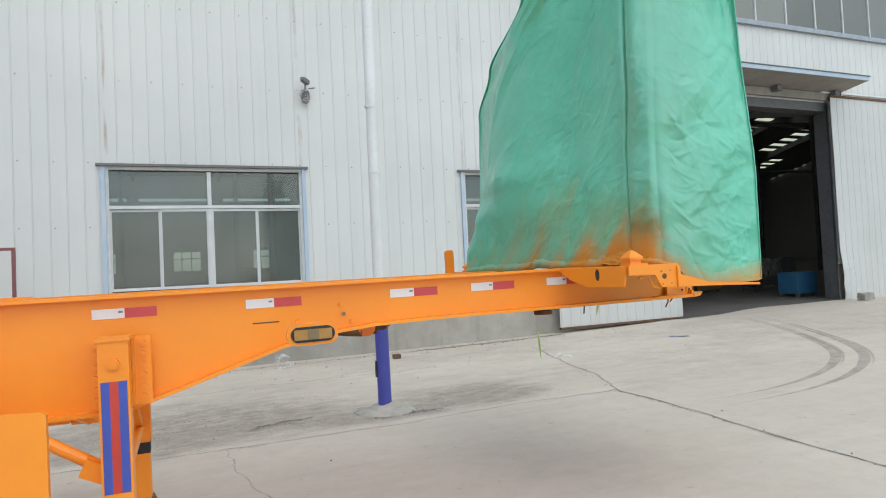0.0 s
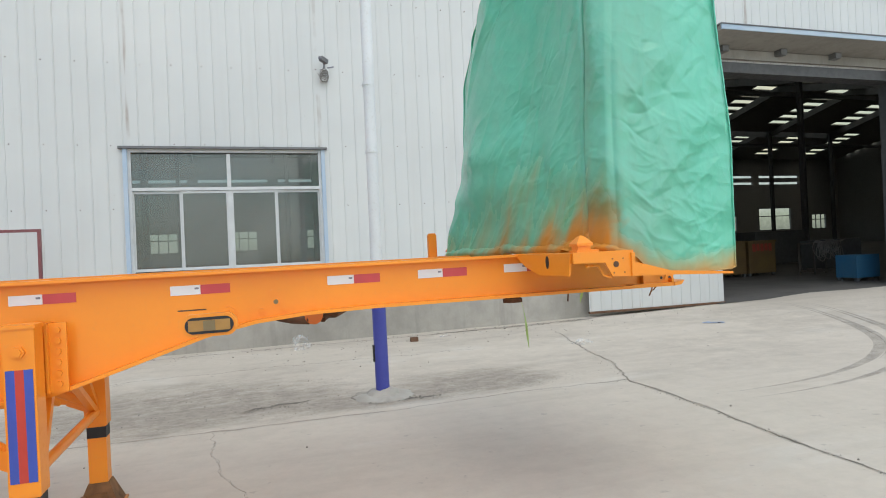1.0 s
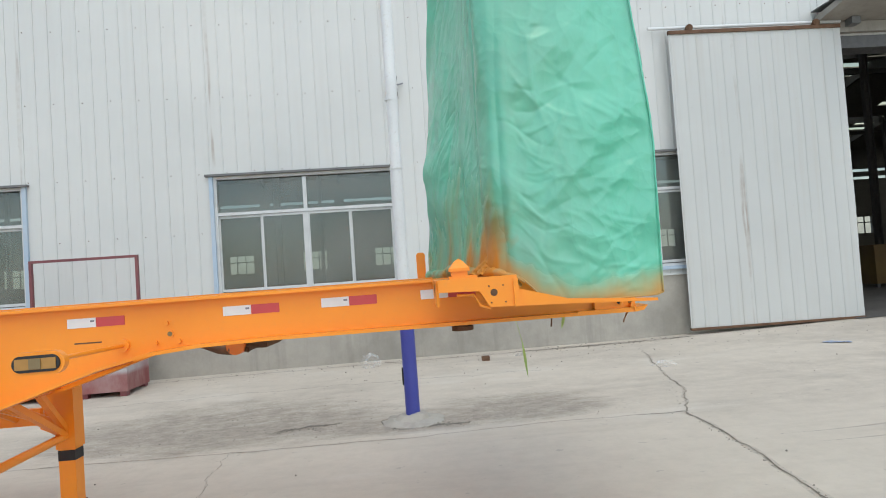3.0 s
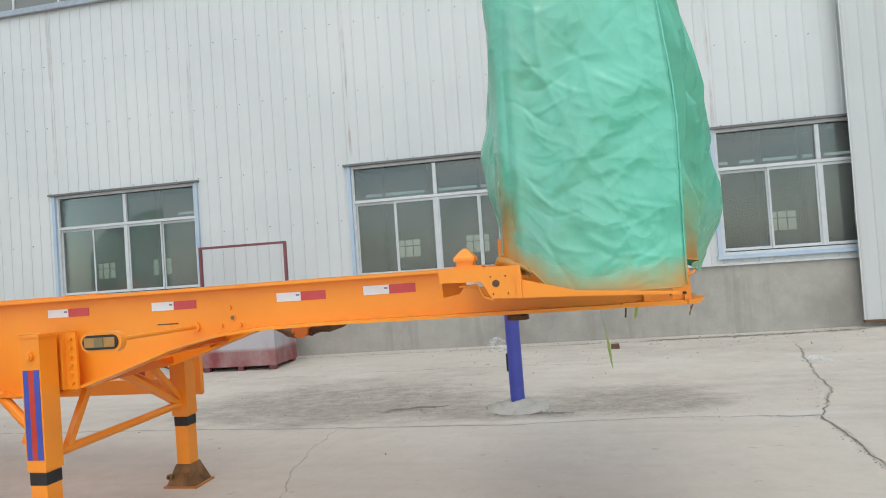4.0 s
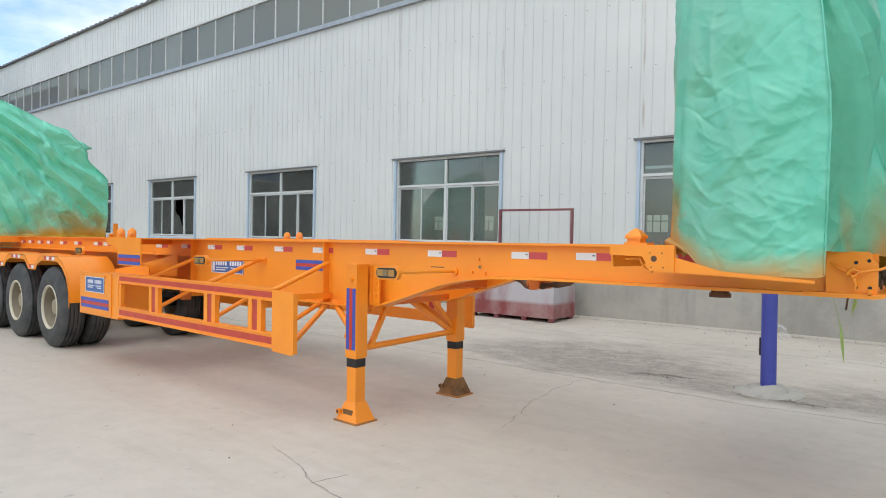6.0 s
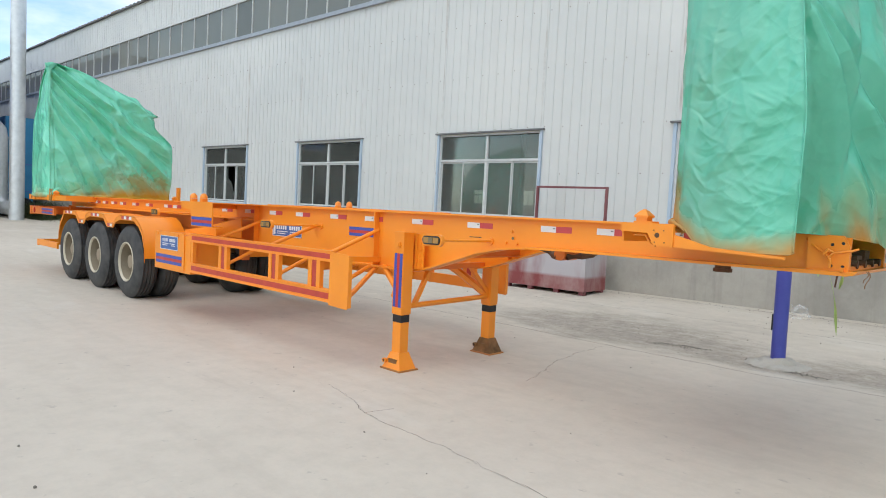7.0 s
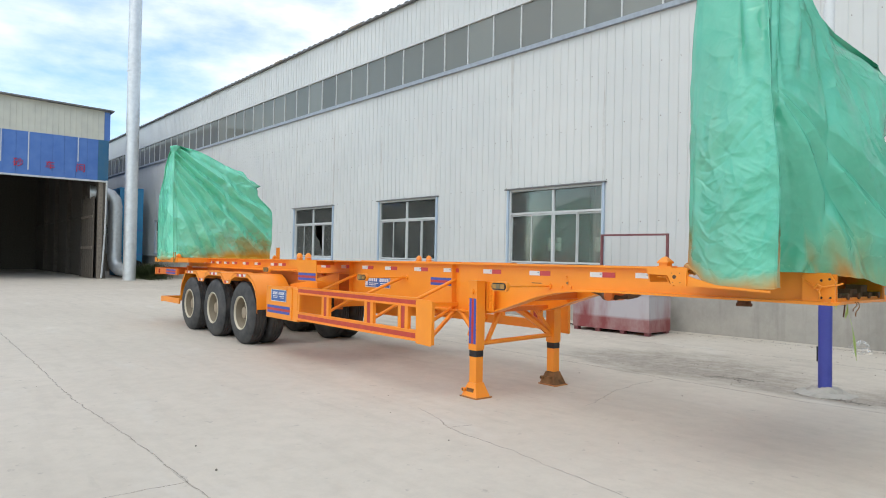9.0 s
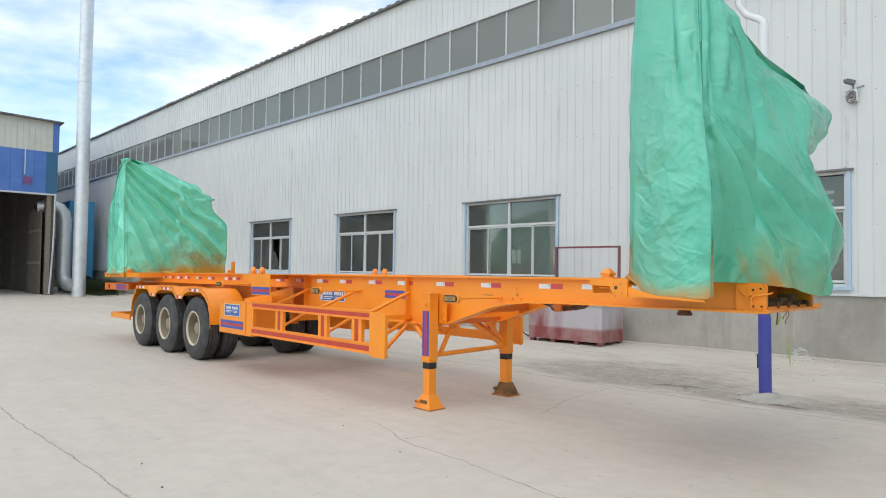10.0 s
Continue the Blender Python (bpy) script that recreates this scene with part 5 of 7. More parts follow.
for z in (1.6, 3.1):
    bm = B()
    box(bm, -40.5, -38.17, 7.97, 9.38, z, z + 0.06)
    part("seam", bm, BLUE_SHEET, cab)
rng = random.Random(5)
bm = B()
for i in range(900):
    x, y = rng.gauss(-34.5, 1.0), rng.uniform(8.3, 9.5)
    z = ground_z(x, y)
    h = rng.uniform(0.25, 1.0)
    dx, dy = rng.uniform(-0.25, 0.25), rng.uniform(-0.25, 0.25)
    w = rng.uniform(0.02, 0.05)
    a = [bm.verts.new(p) for p in ((x - w, y, z), (x + w, y, z), (x + dx * 0.6 + w, y + dy * 0.6, z + h * 0.7), (x + dx, y + dy, z + h), (x + dx * 0.6 - w, y + dy * 0.6 + w, z + h * 0.7))]
    bm.faces.new(a)
thing("weeds", bm, LEAF, "tall grey-green weeds by the wall", "weeds", kind="stuff")

# ---- the skeletal trailer ----
YC, HALF, WEB = 4.09, 1.23, 0.48
TOP = 1.505
trailer = thing("container_trailer", None, None, "orange skeletal container trailer with a gooseneck front", "trailer")


def sides():
    """The near and the far side of the trailer: sign and web plane."""
    return ((-1, YC - WEB), (1, YC + WEB))


LOW = [(-3.60, 0.925), (-0.62, 0.925), (-0.50, 0.945), (-0.30, 1.005), (-0.05, 1.085), (0.20, 1.165), (0.45, 1.218), (0.72, 1.243), (1.10, 1.252), (3.02, 1.252)]
for s, yw in sides():
    bm = B()
    plate(bm, [(-11.2, 1.305), (-3.60, 1.305)] + LOW + [(3.02, TOP - 0.03), (2.2, TOP - 0.01), (-11.2, TOP - 0.01)], yw - 0.005, yw + 0.005)
    ribbon(bm, [(-11.2, TOP - 0.016), (2.30, TOP - 0.016)], yw - 0.07, yw + 0.07, 0.016)
    ribbon(bm, LOW, yw - 0.075, yw + 0.075, 0.018)
    ribbon(bm, [(-11.2, 1.300), (-3.60, 1.300)], yw - 0.07, yw + 0.07, 0.016)
    ribbon(bm, [(-1.15, TOP), (-3.3, TOP)][::-1], yw - 0.055, yw + 0.055, 0.010)
    beam = part("main_beam", bm, ORANGE, trailer, "deep orange welded beam with a curved gooseneck")
    for x in (-3.60, -1.20):
        bm = B()
        box(bm, x - 0.006, x + 0.006, min(yw, yw + s * 0.068), max(yw, yw + s * 0.068), 0.945, TOP - 0.018)
        part("stiffener", bm, ORANGE, beam)
    for x in (-2.30, -0.2, -5.9, -7.0, -8.2):
        bm = B()
        z0 = 0.945 if x > -3.6 else 1.318
        if x > -0.5:
            z0 = 1.05
        yi = yw - s * 0.006
        box(bm, x - 0.006, x + 0.006, min(yi, yi - s * 0.06), max(yi, yi - s * 0.06), z0, TOP - 0.018)
        part("stiffener", bm, ORANGE, beam)
    # small lugs and a round hole mark on the web
    bm = B()
    yo = yw + s * 0.0055
    rod(bm, (0.554, yo, 1.322), (0.554, yo + s * 0.006, 1.322), 0.020, 20)
    hole = part("hole_collar", bm, ORANGE, beam, smooth=40)
    bm = B()
    rod(bm, (0.554, yo + s * 0.006, 1.322), (0.554, yo + s * 0.0075, 1.322), 0.0125, 20)
    part("web_hole", bm, DULL_LENS, hole, "dark round hole")
    for dx, dz in ((-0.07, -0.045), (0.05, -0.045), (-0.01, 0.055)):
        bm = B()
        rod(bm, (0.55 + dx, yo, 1.325 + dz), (0.55 + dx, yo + s * 0.015, 1.325 + dz), 0.012, 8)
        part("stud", bm, ORANGE, beam)
    bm = B()
    box(bm, 0.06, 0.20, yo - 0.001, yo + 0.001, 1.304, 1.311)
    part("stamped_mark", bm, RUST, beam, "faint stamped line")

# reflective tape, one white and one red half each
tape_w = B()
box(tape_w, 0, 0.146, -0.0012, 0.0012, -0.0245, 0.0245)
tape_w = mesh_of("tape", tape_w, TAPE_WHITE)
tape_r = B()
box(tape_r, 0.148, 0.294, -0.0012, 0.0012, -0.0245, 0.0245)
tape_r = mesh_of("tape", tape_r, TAPE_RED)
tape_m = B()
box(tape_m, 0.118, 0.138, -0.002, 0.002, 0.002, 0.012)
tape_m = mesh_of("tape_mark", tape_m, GREY_MARK)
for s, yw in sides():
    for x in (-0.70, 0.030, 0.834, 1.350, 1.878, -1.43, -2.044, -2.734, -3.33, -3.94, -4.58, -6.19, -6.53, -7.27, -7.86, -8.45, -8.88, -9.34, -9.76, -10.17):
        lift = 0.012 * step(0, 2, x)
        at = pose(x, yw + s * 0.0075, 1.413 + lift)
        w = shared("reflective_tape", tape_w, trailer, at, "white half of a reflective tape")
        shared("tape_mark", tape_m, w)
        shared("reflective_tape", tape_r, trailer, at, "red half of a reflective tape")


def stripes(parent, axis, a0, a1, b0, b1, off, side):
    """Blue, red, blue stripes on an upright face; axis h: lying, v: standing."""
    for i, mat in enumerate((BLUE_STRIPE, RED_STRIPE, BLUE_STRIPE)):
        bm = B()
        y0, y1 = sorted((off, off + side * 0.003))
        if axis == "h":
            h = (b1 - b0) / 3
            box(bm, a0, a1, y0, y1, b0 + i * h, b0 + (i + 1) * h)
        else:
            w = (a1 - a0) / 3
            box(bm, a0 + i * w, a0 + (i + 1) * w, y0, y1, b0, b1)
        part("stripe", bm, mat, parent, "blue and red warning stripe")


for s, yw in sides():
    stripes(trailer, "h", -1.69, -1.22, 1.220, 1.316, yw + s * 0.0055, s)

# cross members between the beams
for x in (2.75, 1.6, 0.9, -0.1, -1.2, -2.3, -3.5, -4.9, -6.0, -7.0, -8.2, -9.3, -10.4):
    bm = B()
    z0 = 1.27 if x > 0.4 else (1.1 if x > -0.5 else (0.98 if x > -3.6 else 1.32))
    box(bm, x - 0.004, x + 0.004, YC - WEB + 0.006, YC + WEB - 0.006, z0, TOP - 0.05)
    box(bm, x + 0.004, x + 0.06, YC - WEB + 0.006, YC + WEB - 0.006, z0, z0 + 0.008)
    box(bm, x + 0.004, x + 0.06, YC - WEB + 0.006, YC + WEB - 0.006, TOP - 0.058, TOP - 0.05)
    part("cross_member", bm, ORANGE_SHADED, trailer)
# coupling plate and king pin under the neck
bm = B()
box(bm, 1.9, 2.4, YC - WEB + 0.08, YC + WEB - 0.08, 1.244, 1.252)
part("coupler_plate", bm, ORANGE_SHADED, trailer)
bm = B()
rod(bm, (2.12, YC, 1.245), (2.12, YC, 1.20), 0.055, 24)
rod(bm, (2.12, YC, 1.20), (2.12, YC, 1.175), 0.066, 24)
part("king_pin", bm, RUST, trailer, "rusty king pin", smooth=40)
# front end beam with its turned-up lip
bm = B()
box(bm, 2.70, 3.0, YC - WEB - 0.075, YC + WEB + 0.075, 1.27, 1.275)
box(bm, 2.985, 3.0, YC - WEB - 0.075, YC + WEB + 0.30, 1.27, 1.30)
for s, yw in sides():
    plate(bm, [(3.0, 1.252), (3.05, 1.258), (3.075, 1.285), (3.05, 1.28), (3.0, 1.275)], yw - 0.08, yw + 0.08)
plate(bm, [(3.0, 1.255), (3.05, 1.26), (3.07, 1.282), (3.0, 1.275)], YC - WEB + 0.08, YC + WEB - 0.08)
part("front_lip", bm, ORANGE, trailer)
for s, yw in sides():
    bm = B()
    plate(bm, [(2.80, 1.27), (3.02, 1.27), (3.02, 1.42), (2.985, 1.485), (2.80, 1.485)], yw - s * 0.0 - 0.012, yw + 0.012)
    bmesh.ops.translate(bm, verts=bm.verts, vec=(0, s * 0.03, 0))
    pl = part("end_plate", bm, ORANGE, trailer)
    for x, z in ((2.93, 1.305), (2.99, 1.305), (2.93, 1.43), (2.985, 1.44)):
        bm = B()
        yo = yw + s * 0.0425
        rod(bm, (x, yo, z), (x, yo + s * 0.001, z), 0.009, 16)
        part("bolt_hole", bm, BLACK, pl, "dark hole")
# dim, rough fittings showing under the lifted sheet at the front
for k in range(4):
    bm = B()
    y = YC - 0.30 + 0.22 * k
    box(bm, 2.86, 2.97, y, y + 0.14, 1.28, 1.28 + 0.05 + 0.03 * (k % 3))
    rod(bm, (2.97, y + 0.07, 1.31), (3.01, y + 0.07, 1.31), 0.025, 14)
    part("coupling_fitting", bm, RUST, trailer, "rusty air and cable coupling", smooth=40)


bm = B()
ye = YC - WEB - 0.048
tube(bm, [(2.78, ye + 0.05, 1.455), (2.83, ye, 1.42), (2.90, ye - 0.012, 1.375), (2.96, ye - 0.012, 1.385), (3.035, ye + 0.01, 1.40), (3.05, ye + 0.06, 1.41)], 0.007, 8)
tube(bm, [(2.90, ye - 0.015, 1.375), (2.925, ye - 0.035, 1.355), (2.945, ye - 0.03, 1.385), (2.92, ye - 0.032, 1.40), (2.895, ye - 0.03, 1.37)], 0.010, 8)
tube(bm, [(2.925, ye - 0.03, 1.36), (2.935, ye - 0.035, 1.325), (2.93, ye - 0.03, 1.295)], 0.007, 8)
part("lashing", bm, ORANGE, trailer, "paint-covered cord knotted round the end plate", smooth=60)
for dy, length in ((0.22, 0.07), (0.27, 0.11)):
    bm = B()
    rows = []
    for i in range(7):
        t = i / 6
        p = Vector((3.06 + 0.012 * math.sin(5 * t), YC - WEB + dy + 0.01 * math.sin(7 * t), 1.275 - length * t))
        rows.append([bm.verts.new(p + Vector((0.002 * m, 0.006 * n, 0))) for m, n in ((-1, -1), (-1, 1), (1, 1), (1, -1))])
    for a, b in zip(rows, rows[1:]):
        for q in range(4):
            bm.faces.new((a[q], a[(q + 1) % 4], b[(q + 1) % 4], b[q]))
    part("strap_end", bm, FOOT_RUST, trailer, "loose stained strap end")


def lock(parent, x, y, z, big):
    """A container lock: neck and pointed cone."""
    bm = B()
    r = 0.035 if big else 0.034
    box(bm, x - r, x + r, y - r, y + r, z - 0.002, z + (0.036 if big else 0.04))
    if big:
        box(bm, x - r - 0.012, x + r + 0.04, y - r - 0.01, y + r + 0.01, z - 0.003, z + 0.016)
    part("lock_neck", bm, ORANGE, parent, bevel=0.004)
    bm = B()
    prof = ((0.044, 0.036), (0.044, 0.050), (0.018, 0.080), (0.003, 0.090)) if big else ((0.046, 0.042), (0.044, 0.075), (0.026, 0.10), (0.008, 0.108))
    if big:
        rings = [[bm.verts.new((x + px * q, y + py * q, z + h)) for px, py in ((-1, -1), (1, -1), (1, 1), (-1, 1))] for q, h in prof]
        for a, b in zip(rings, rings[1:]):
            for i in range(4):
                bm.faces.new((a[i], a[(i + 1) % 4], b[(i + 1) % 4], b[i]))
        bm.faces.new(rings[0][::-1])
        bm.faces.new(rings[-1])
    else:
        rings = lathe(bm, prof, 14, "Z")
        bm.faces.new(rings[0][::-1])
        bm.faces.new(rings[-1])
        for v in bm.verts:
            v.co += Vector((x, y, z))
    part("lock_cone", bm, ORANGE, parent, "pointed orange lock cone", bevel=0.004 if big else 0, smooth=0 if big else 50)


# front bolster: arms from the beams out to the locks
for s, yw in sides():
    yo = YC + s * HALF
    y0, y1 = sorted((yw + s * 0.072, yo - s * 0.014))
    bm = B()
    box(bm, 1.956, 2.12, y0, y1, 1.452, 1.462)
    box(bm, 1.956, 2.27, y0, y1, TOP - 0.016, TOP - 0.003)
    box(bm, 1.958, 1.970, y0, y1, 1.463, TOP - 0.016)
    part("bolster_arm", bm, ORANGE, trailer)
    # pressed outer plate with its hooked lower edge
    bm = B()
    yy = sorted((yo, yo - s * 0.012))
    plate(bm, [(1.952, 1.452), (2.125, 1.447), (2.165, 1.377), (2.28, 1.373), (2.50, 1.366), (2.88, 1.350), (2.88, 1.362), (2.50, 1.388), (2.292, 1.445), (2.285, TOP), (1.952, TOP)], *yy)
    ap = part("bolster_plate", bm, ORANGE, trailer)
    bm = B()
    box(bm, 2.268, 2.288, *sorted((yo, yo + s * 0.012)), 1.372, 1.49)
    part("rib", bm, ORANGE, ap, bevel=0.003)
    bm = B()
    rod(bm, (2.185, yo, 1.437), (2.185, yo + s * 0.002, 1.437), 0.015, 18)
    part("bolt_hole", bm, RUST, ap, "round hand hole")
    for x, z in ((2.165, 1.465), (2.225, 1.465), (2.172, 1.395), (2.232, 1.395)):
        bm = B()
        rod(bm, (x, yo, z), (x, yo + s * 0.002, z), 0.0035, 8)
        part("bolt_hole", bm, BLACK, ap)
    bm = B()
    tube(bm, [(2.03, yo - s * 0.02, 1.435), (2.10, yo - s * 0.03, 1.432), (2.13, yo - s * 0.03, 1.385), (2.17, yo - s * 0.02, 1.372)], 0.007, 8)
    part("lock_lever", bm, ORANGE, ap, smooth=60)
    lock(trailer, 2.05, YC + s * 1.13, TOP - 0.005, True)
    # rear web of the arm, tapering to the beam, with a slit
    bm = B()
    line = ((0.50, TOP - 0.003), (0.66, 1.43), (0.84, 1.387), (1.19, 1.39), (1.21, TOP - 0.003))
    ends = [[bm.verts.new((x, YC + s * d, z)) for d, z in line] for x in (1.944, 1.955)]
    bm.faces.new(ends[0])
    bm.faces.new(ends[1][::-1])
    for i in range(5):
        j = (i + 1) % 5
        bm.faces.new((ends[0][j], ends[0][i], ends[1][i], ends[1][j]))
    gs = part("arm_web", bm, ORANGE, trailer, "tapered rear web of the arm")
    bm = B()
    ring = [[bm.verts.new((x, YC + s * (0.95 + 0.020 * math.cos(a / 8 * math.pi)), 1.458 + 0.034 * math.sin(a / 8 * math.pi))) for a in range(16)] for x in (1.9425, 1.9435)]
    bm.faces.new(ring[0])
    for i in range(16):
        bm.faces.new((ring[0][i], ring[0][(i + 1) % 16], ring[1][(i + 1) % 16], ring[1][i]))
    part("slit", bm, BLACK, gs, "dark oval slit")
# stake on the far side
bm = B()
outline = [(1.868 + dx, z) for dx, z in ((0, TOP - 0.04), (0.07, TOP - 0.04), (0.07, 1.684), (0.067, 1.694), (0.055, 1.702), (0.015, 1.702), (0.003, 1.694), (0, 1.684))]
caps = [[bm.verts.new((x, y, z)) for x, z in outline] for y in (5.28, 5.34)]
bm.faces.new(caps[0])
bm.faces.new(caps[1][::-1])
for i in range(8):
    bm.faces.new((caps[0][i], caps[1][i], caps[1][(i + 1) % 8], caps[0][(i + 1) % 8]))
bmesh.ops.recalc_face_normals(bm, faces=bm.faces[:])
part("stake", bm, ORANGE, trailer, bevel=0.006)
bm = B()
box(bm, 1.78, 1.95, YC + WEB, 5.36, TOP - 0.045, TOP - 0.02)
part("stake_arm", bm, ORANGE, trailer)
bm = B()
box(bm, -9.78, -9.70, 5.20, 5.26, 1.49, 1.78)
part("stake", bm, ORANGE, trailer)
bm = B()
box(bm, -9.8, -9.68, YC + WEB, 5.30, 1.47, 1.495)
part("stake_arm", bm, ORANGE, trailer)

# middle bolster
bm = B()
box(bm, -4.20, -3.39, YC - HALF + 0.012, YC + HALF - 0.012, TOP - 0.012, TOP + 0.0)
for x in (-4.20,):
    box(bm, x, x + 0.012, YC - HALF + 0.012, YC + HALF - 0.012, 1.43, TOP - 0.012)
mid = part("middle_bolster", bm, ORANGE, trailer)
for s, yw in sides():
    yo = YC + s * HALF
    bm = B()
    plate(bm, [(-4.22, 1.43), (-3.94, 1.40), (-3.92, 1.205), (-3.37, 1.205), (-3.37, TOP + 0.002), (-4.22, TOP + 0.002)], *sorted((yo, yo - s * 0.012)))
    part("end_plate", bm, ORANGE, mid, bevel=0.003)
    bm = B()
    box(bm, -3.92, -3.375, *sorted((yo - s * 0.012, yo - s * 0.14)), 1.205, 1.217)
    part("end_plate", bm, ORANGE, mid)
    stripes(mid, "h", -3.91, -3.38, 1.215, 1.322, yo, s)
    for x in (-3.803, -4.082):
        lock(mid, x, YC + s * 1.13, TOP, False)
# rear bolsters and the tail frame
for x0, x1, z0 in ((-10.10, -9.70, 1.40), (-11.35, -10.95, 1.40)):
    bm = B()
    box(bm, x0, x1, YC - HALF, YC + HALF, z0, TOP)
    rb = part("rear_bolster", bm, ORANGE, trailer, bevel=0.006)
    for s in (-1, 1):
        bm = B()
        yo = YC + s * HALF
        rod(bm, ((x0 + x1) / 2, yo, 1.45), ((x0 + x1) / 2, yo + s * 0.002, 1.45), 0.03, 16)
        part("bolt_hole", bm, BLACK, rb, "dark hand hole")
        lock(rb, (x0 + x1) / 2, YC + s * 1.13, TOP, True)
bm = B()
box(bm, -11.35, -9.0, YC - HALF + 0.02, YC - HALF + 0.035, 1.41, 1.49)
part("side_rail", bm, ORANGE, trailer)
bm = B()
box(bm, -11.35, -9.0, YC + HALF - 0.035, YC + HALF - 0.02, 1.41, 1.49)
part("side_rail", bm, ORANGE, trailer)
bm = B()
box(bm, -11.42, -11.34, YC - 1.2, YC + 1.2, 1.10, 1.27)
for s in (-1, 1):
    box(bm, -11.34, -9.8, *sorted((YC + s * 1.15, YC + s * 1.19)), 1.12, 1.26)
part("tail_frame", bm, ORANGE_SHADED, trailer, bevel=0.004)
for s in (-1, 1):
    stripes(trailer, "h", -10.6, -9.9, 1.14, 1.24, YC + s * 1.19, s)
    bm = B()
    rod(bm, (-11.1, YC + s * 1.19, 1.19), (-11.1, YC + s * 1.20, 1.19), 0.05, 20)
    part("tail_lamp", bm, TAIL_RED, trailer, "round red side lamp", smooth=40)
    bm = B()
    box(bm, -11.15, -11.05, *sorted((YC + s * 0.45, YC + s * 0.55)), 0.58, 1.31)
    part("bumper_hanger", bm, ORANGE_SHADED, trailer)
bm = B()
box(bm, -11.15, -11.07, YC - 1.13, YC + 1.13, 0.475, 0.60)
part("underrun_bar", bm, ORANGE, trailer, "orange rear underrun bar", bevel=0.006)
bm = B()
box(bm, -11.07, -9.80, YC - 1.13, YC - 1.10, 0.49, 0.605)
part("underrun_bar", bm, ORANGE, trailer)

# running gear frame under the rear
for s in (-1, 1):
    bm = B()
    box(bm, -10.2, -3.62, *sorted((YC + s * 0.36, YC + s * 0.38)), 1.0, 1.30)
    box(bm, -10.2, -3.62, *sorted((YC + s * 0.31, YC + s * 0.43)), 0.985, 1.0)
    part("sub_frame", bm, ORANGE_SHADED, trailer)
for x in (-4.6, -5.5):
    bm = B()
    bar(bm, (x, YC - WEB, 1.30), (x - 0.7, YC + WEB, 1.05), 0.06, 0.06)
    bar(bm, (x - 0.7, YC - WEB, 1.05), (x, YC + WEB, 1.30), 0.06, 0.06)
    part("cross_brace", bm, ORANGE_SHADED, trailer)
AXLES = (-6.31, -7.70, -9.09)
for x in AXLES:
    bm = B()
    rod(bm, (x, YC - 0.95, 0.525), (x, YC + 0.95, 0.525), 0.07, 20)
    part("axle", bm, BLACK, trailer, "black axle tube", smooth=40)
    for s in (-1, 1):
        bm = B()
        for k in range(5):
            L = 0.55 - 0.06 * k
            box(bm, x - L, x + L, *sorted((YC + s * 0.42, YC + s * 0.50)), 0.60 + 0.016 * k, 0.614 + 0.016 * k)
        part("leaf_spring", bm, BLACK, trailer)
        bm = B()
        plate(bm, [(x + 0.58, 1.0), (x + 0.78, 1.0), (x + 0.72, 0.6), (x + 0.62, 0.6)], *sorted((YC + s * 0.40, YC + s * 0.52)))
        part("spring_hanger", bm, ORANGE_SHADED, trailer)

RIM_DIRT = painted("dusty_hub", (0.30, 0.24, 0.17), (0.22, 0.17, 0.12), 0.6)
# wheels: turned tyre with grooves, dished rim, hub and nuts
R, TW = 0.545, 0.29
bm = B()
prof = [(0.285, 0.02), (0.30, 0.0), (0.36, -0.012), (0.44, -0.008), (0.485, 0.012), (0.508, 0.03), (0.520, 0.045)]
for k in range(4):
    g = 0.062 + 0.050 * k
    prof += [(0.526, g - 0.012), (0.527, g), (0.513, g + 0.003), (0.513, g + 0.010), (0.527, g + 0.013)]
prof += [(0.526, TW - 0.055), (0.520, TW - 0.045), (0.508, TW - 0.03), (0.485, TW - 0.012), (0.44, TW + 0.008), (0.36, TW + 0.012), (0.30, TW), (0.285, TW - 0.02)]
lathe(bm, [(r if r < 0.31 else 0.30 + (r - 0.30) * 1.11, a) for r, a in prof], 56)
me_tyre = mesh_of("tyre", bm, RUBBER, smooth=35)
bm = B()
lathe(bm, [(0.30, 0.012), (0.302, -0.006), (0.288, -0.010), (0.274, 0.004), (0.271, 0.020)], 48)
me_rim = mesh_of("rim", bm, RIM, smooth=35)
# Barrel and disc in one tone, darker than the cream lip.
RIM_DISC = painted("dark_rim_disc", (0.25, 0.205, 0.14), (0.19, 0.15, 0.10), 0.6, (0.12, 0.10, 0.075), 0.5)
bm = B()
lathe(bm, [(0.271, 0.020), (0.266, 0.06), (0.256, 0.075), (0.252, 0.155), (0.235, 0.175), (0.205, 0.186), (0.165, 0.186), (0.15, 0.165), (0.14, 0.15), (0.115, 0.145)], 48)
for k in range(10):
    a = math.radians(36 * k + 18)
    rod(bm, (0.222 * math.cos(a), 0.178, 0.222 * math.sin(a)), (0.222 * math.cos(a), 0.168, 0.222 * math.sin(a)), 0.020, 10)
me_disc = mesh_of("rim_disc", bm, RIM_DISC, smooth=35)
bm = B()
rings = lathe(bm, [(0.115, 0.19), (0.11, 0.09), (0.10, 0.06), (0.03, 0.055)], 24)
bm.faces.new(rings[-1])
me_hub = mesh_of("hub", bm, RIM_DIRT, smooth=35)
bm = B()
rod(bm, (0.19, 0.19, 0), (0.19, 0.155, 0), 0.016, 6)
me_nut = mesh_of("wheel_nut", bm, RUST)
bm = B()
lathe(bm, [(0.285, 0.02), (0.26, 0.05), (0.25, 0.25), (0.285, TW - 0.02)], 32)
me_band = mesh_of("inner_band", bm, RIM, smooth=40)
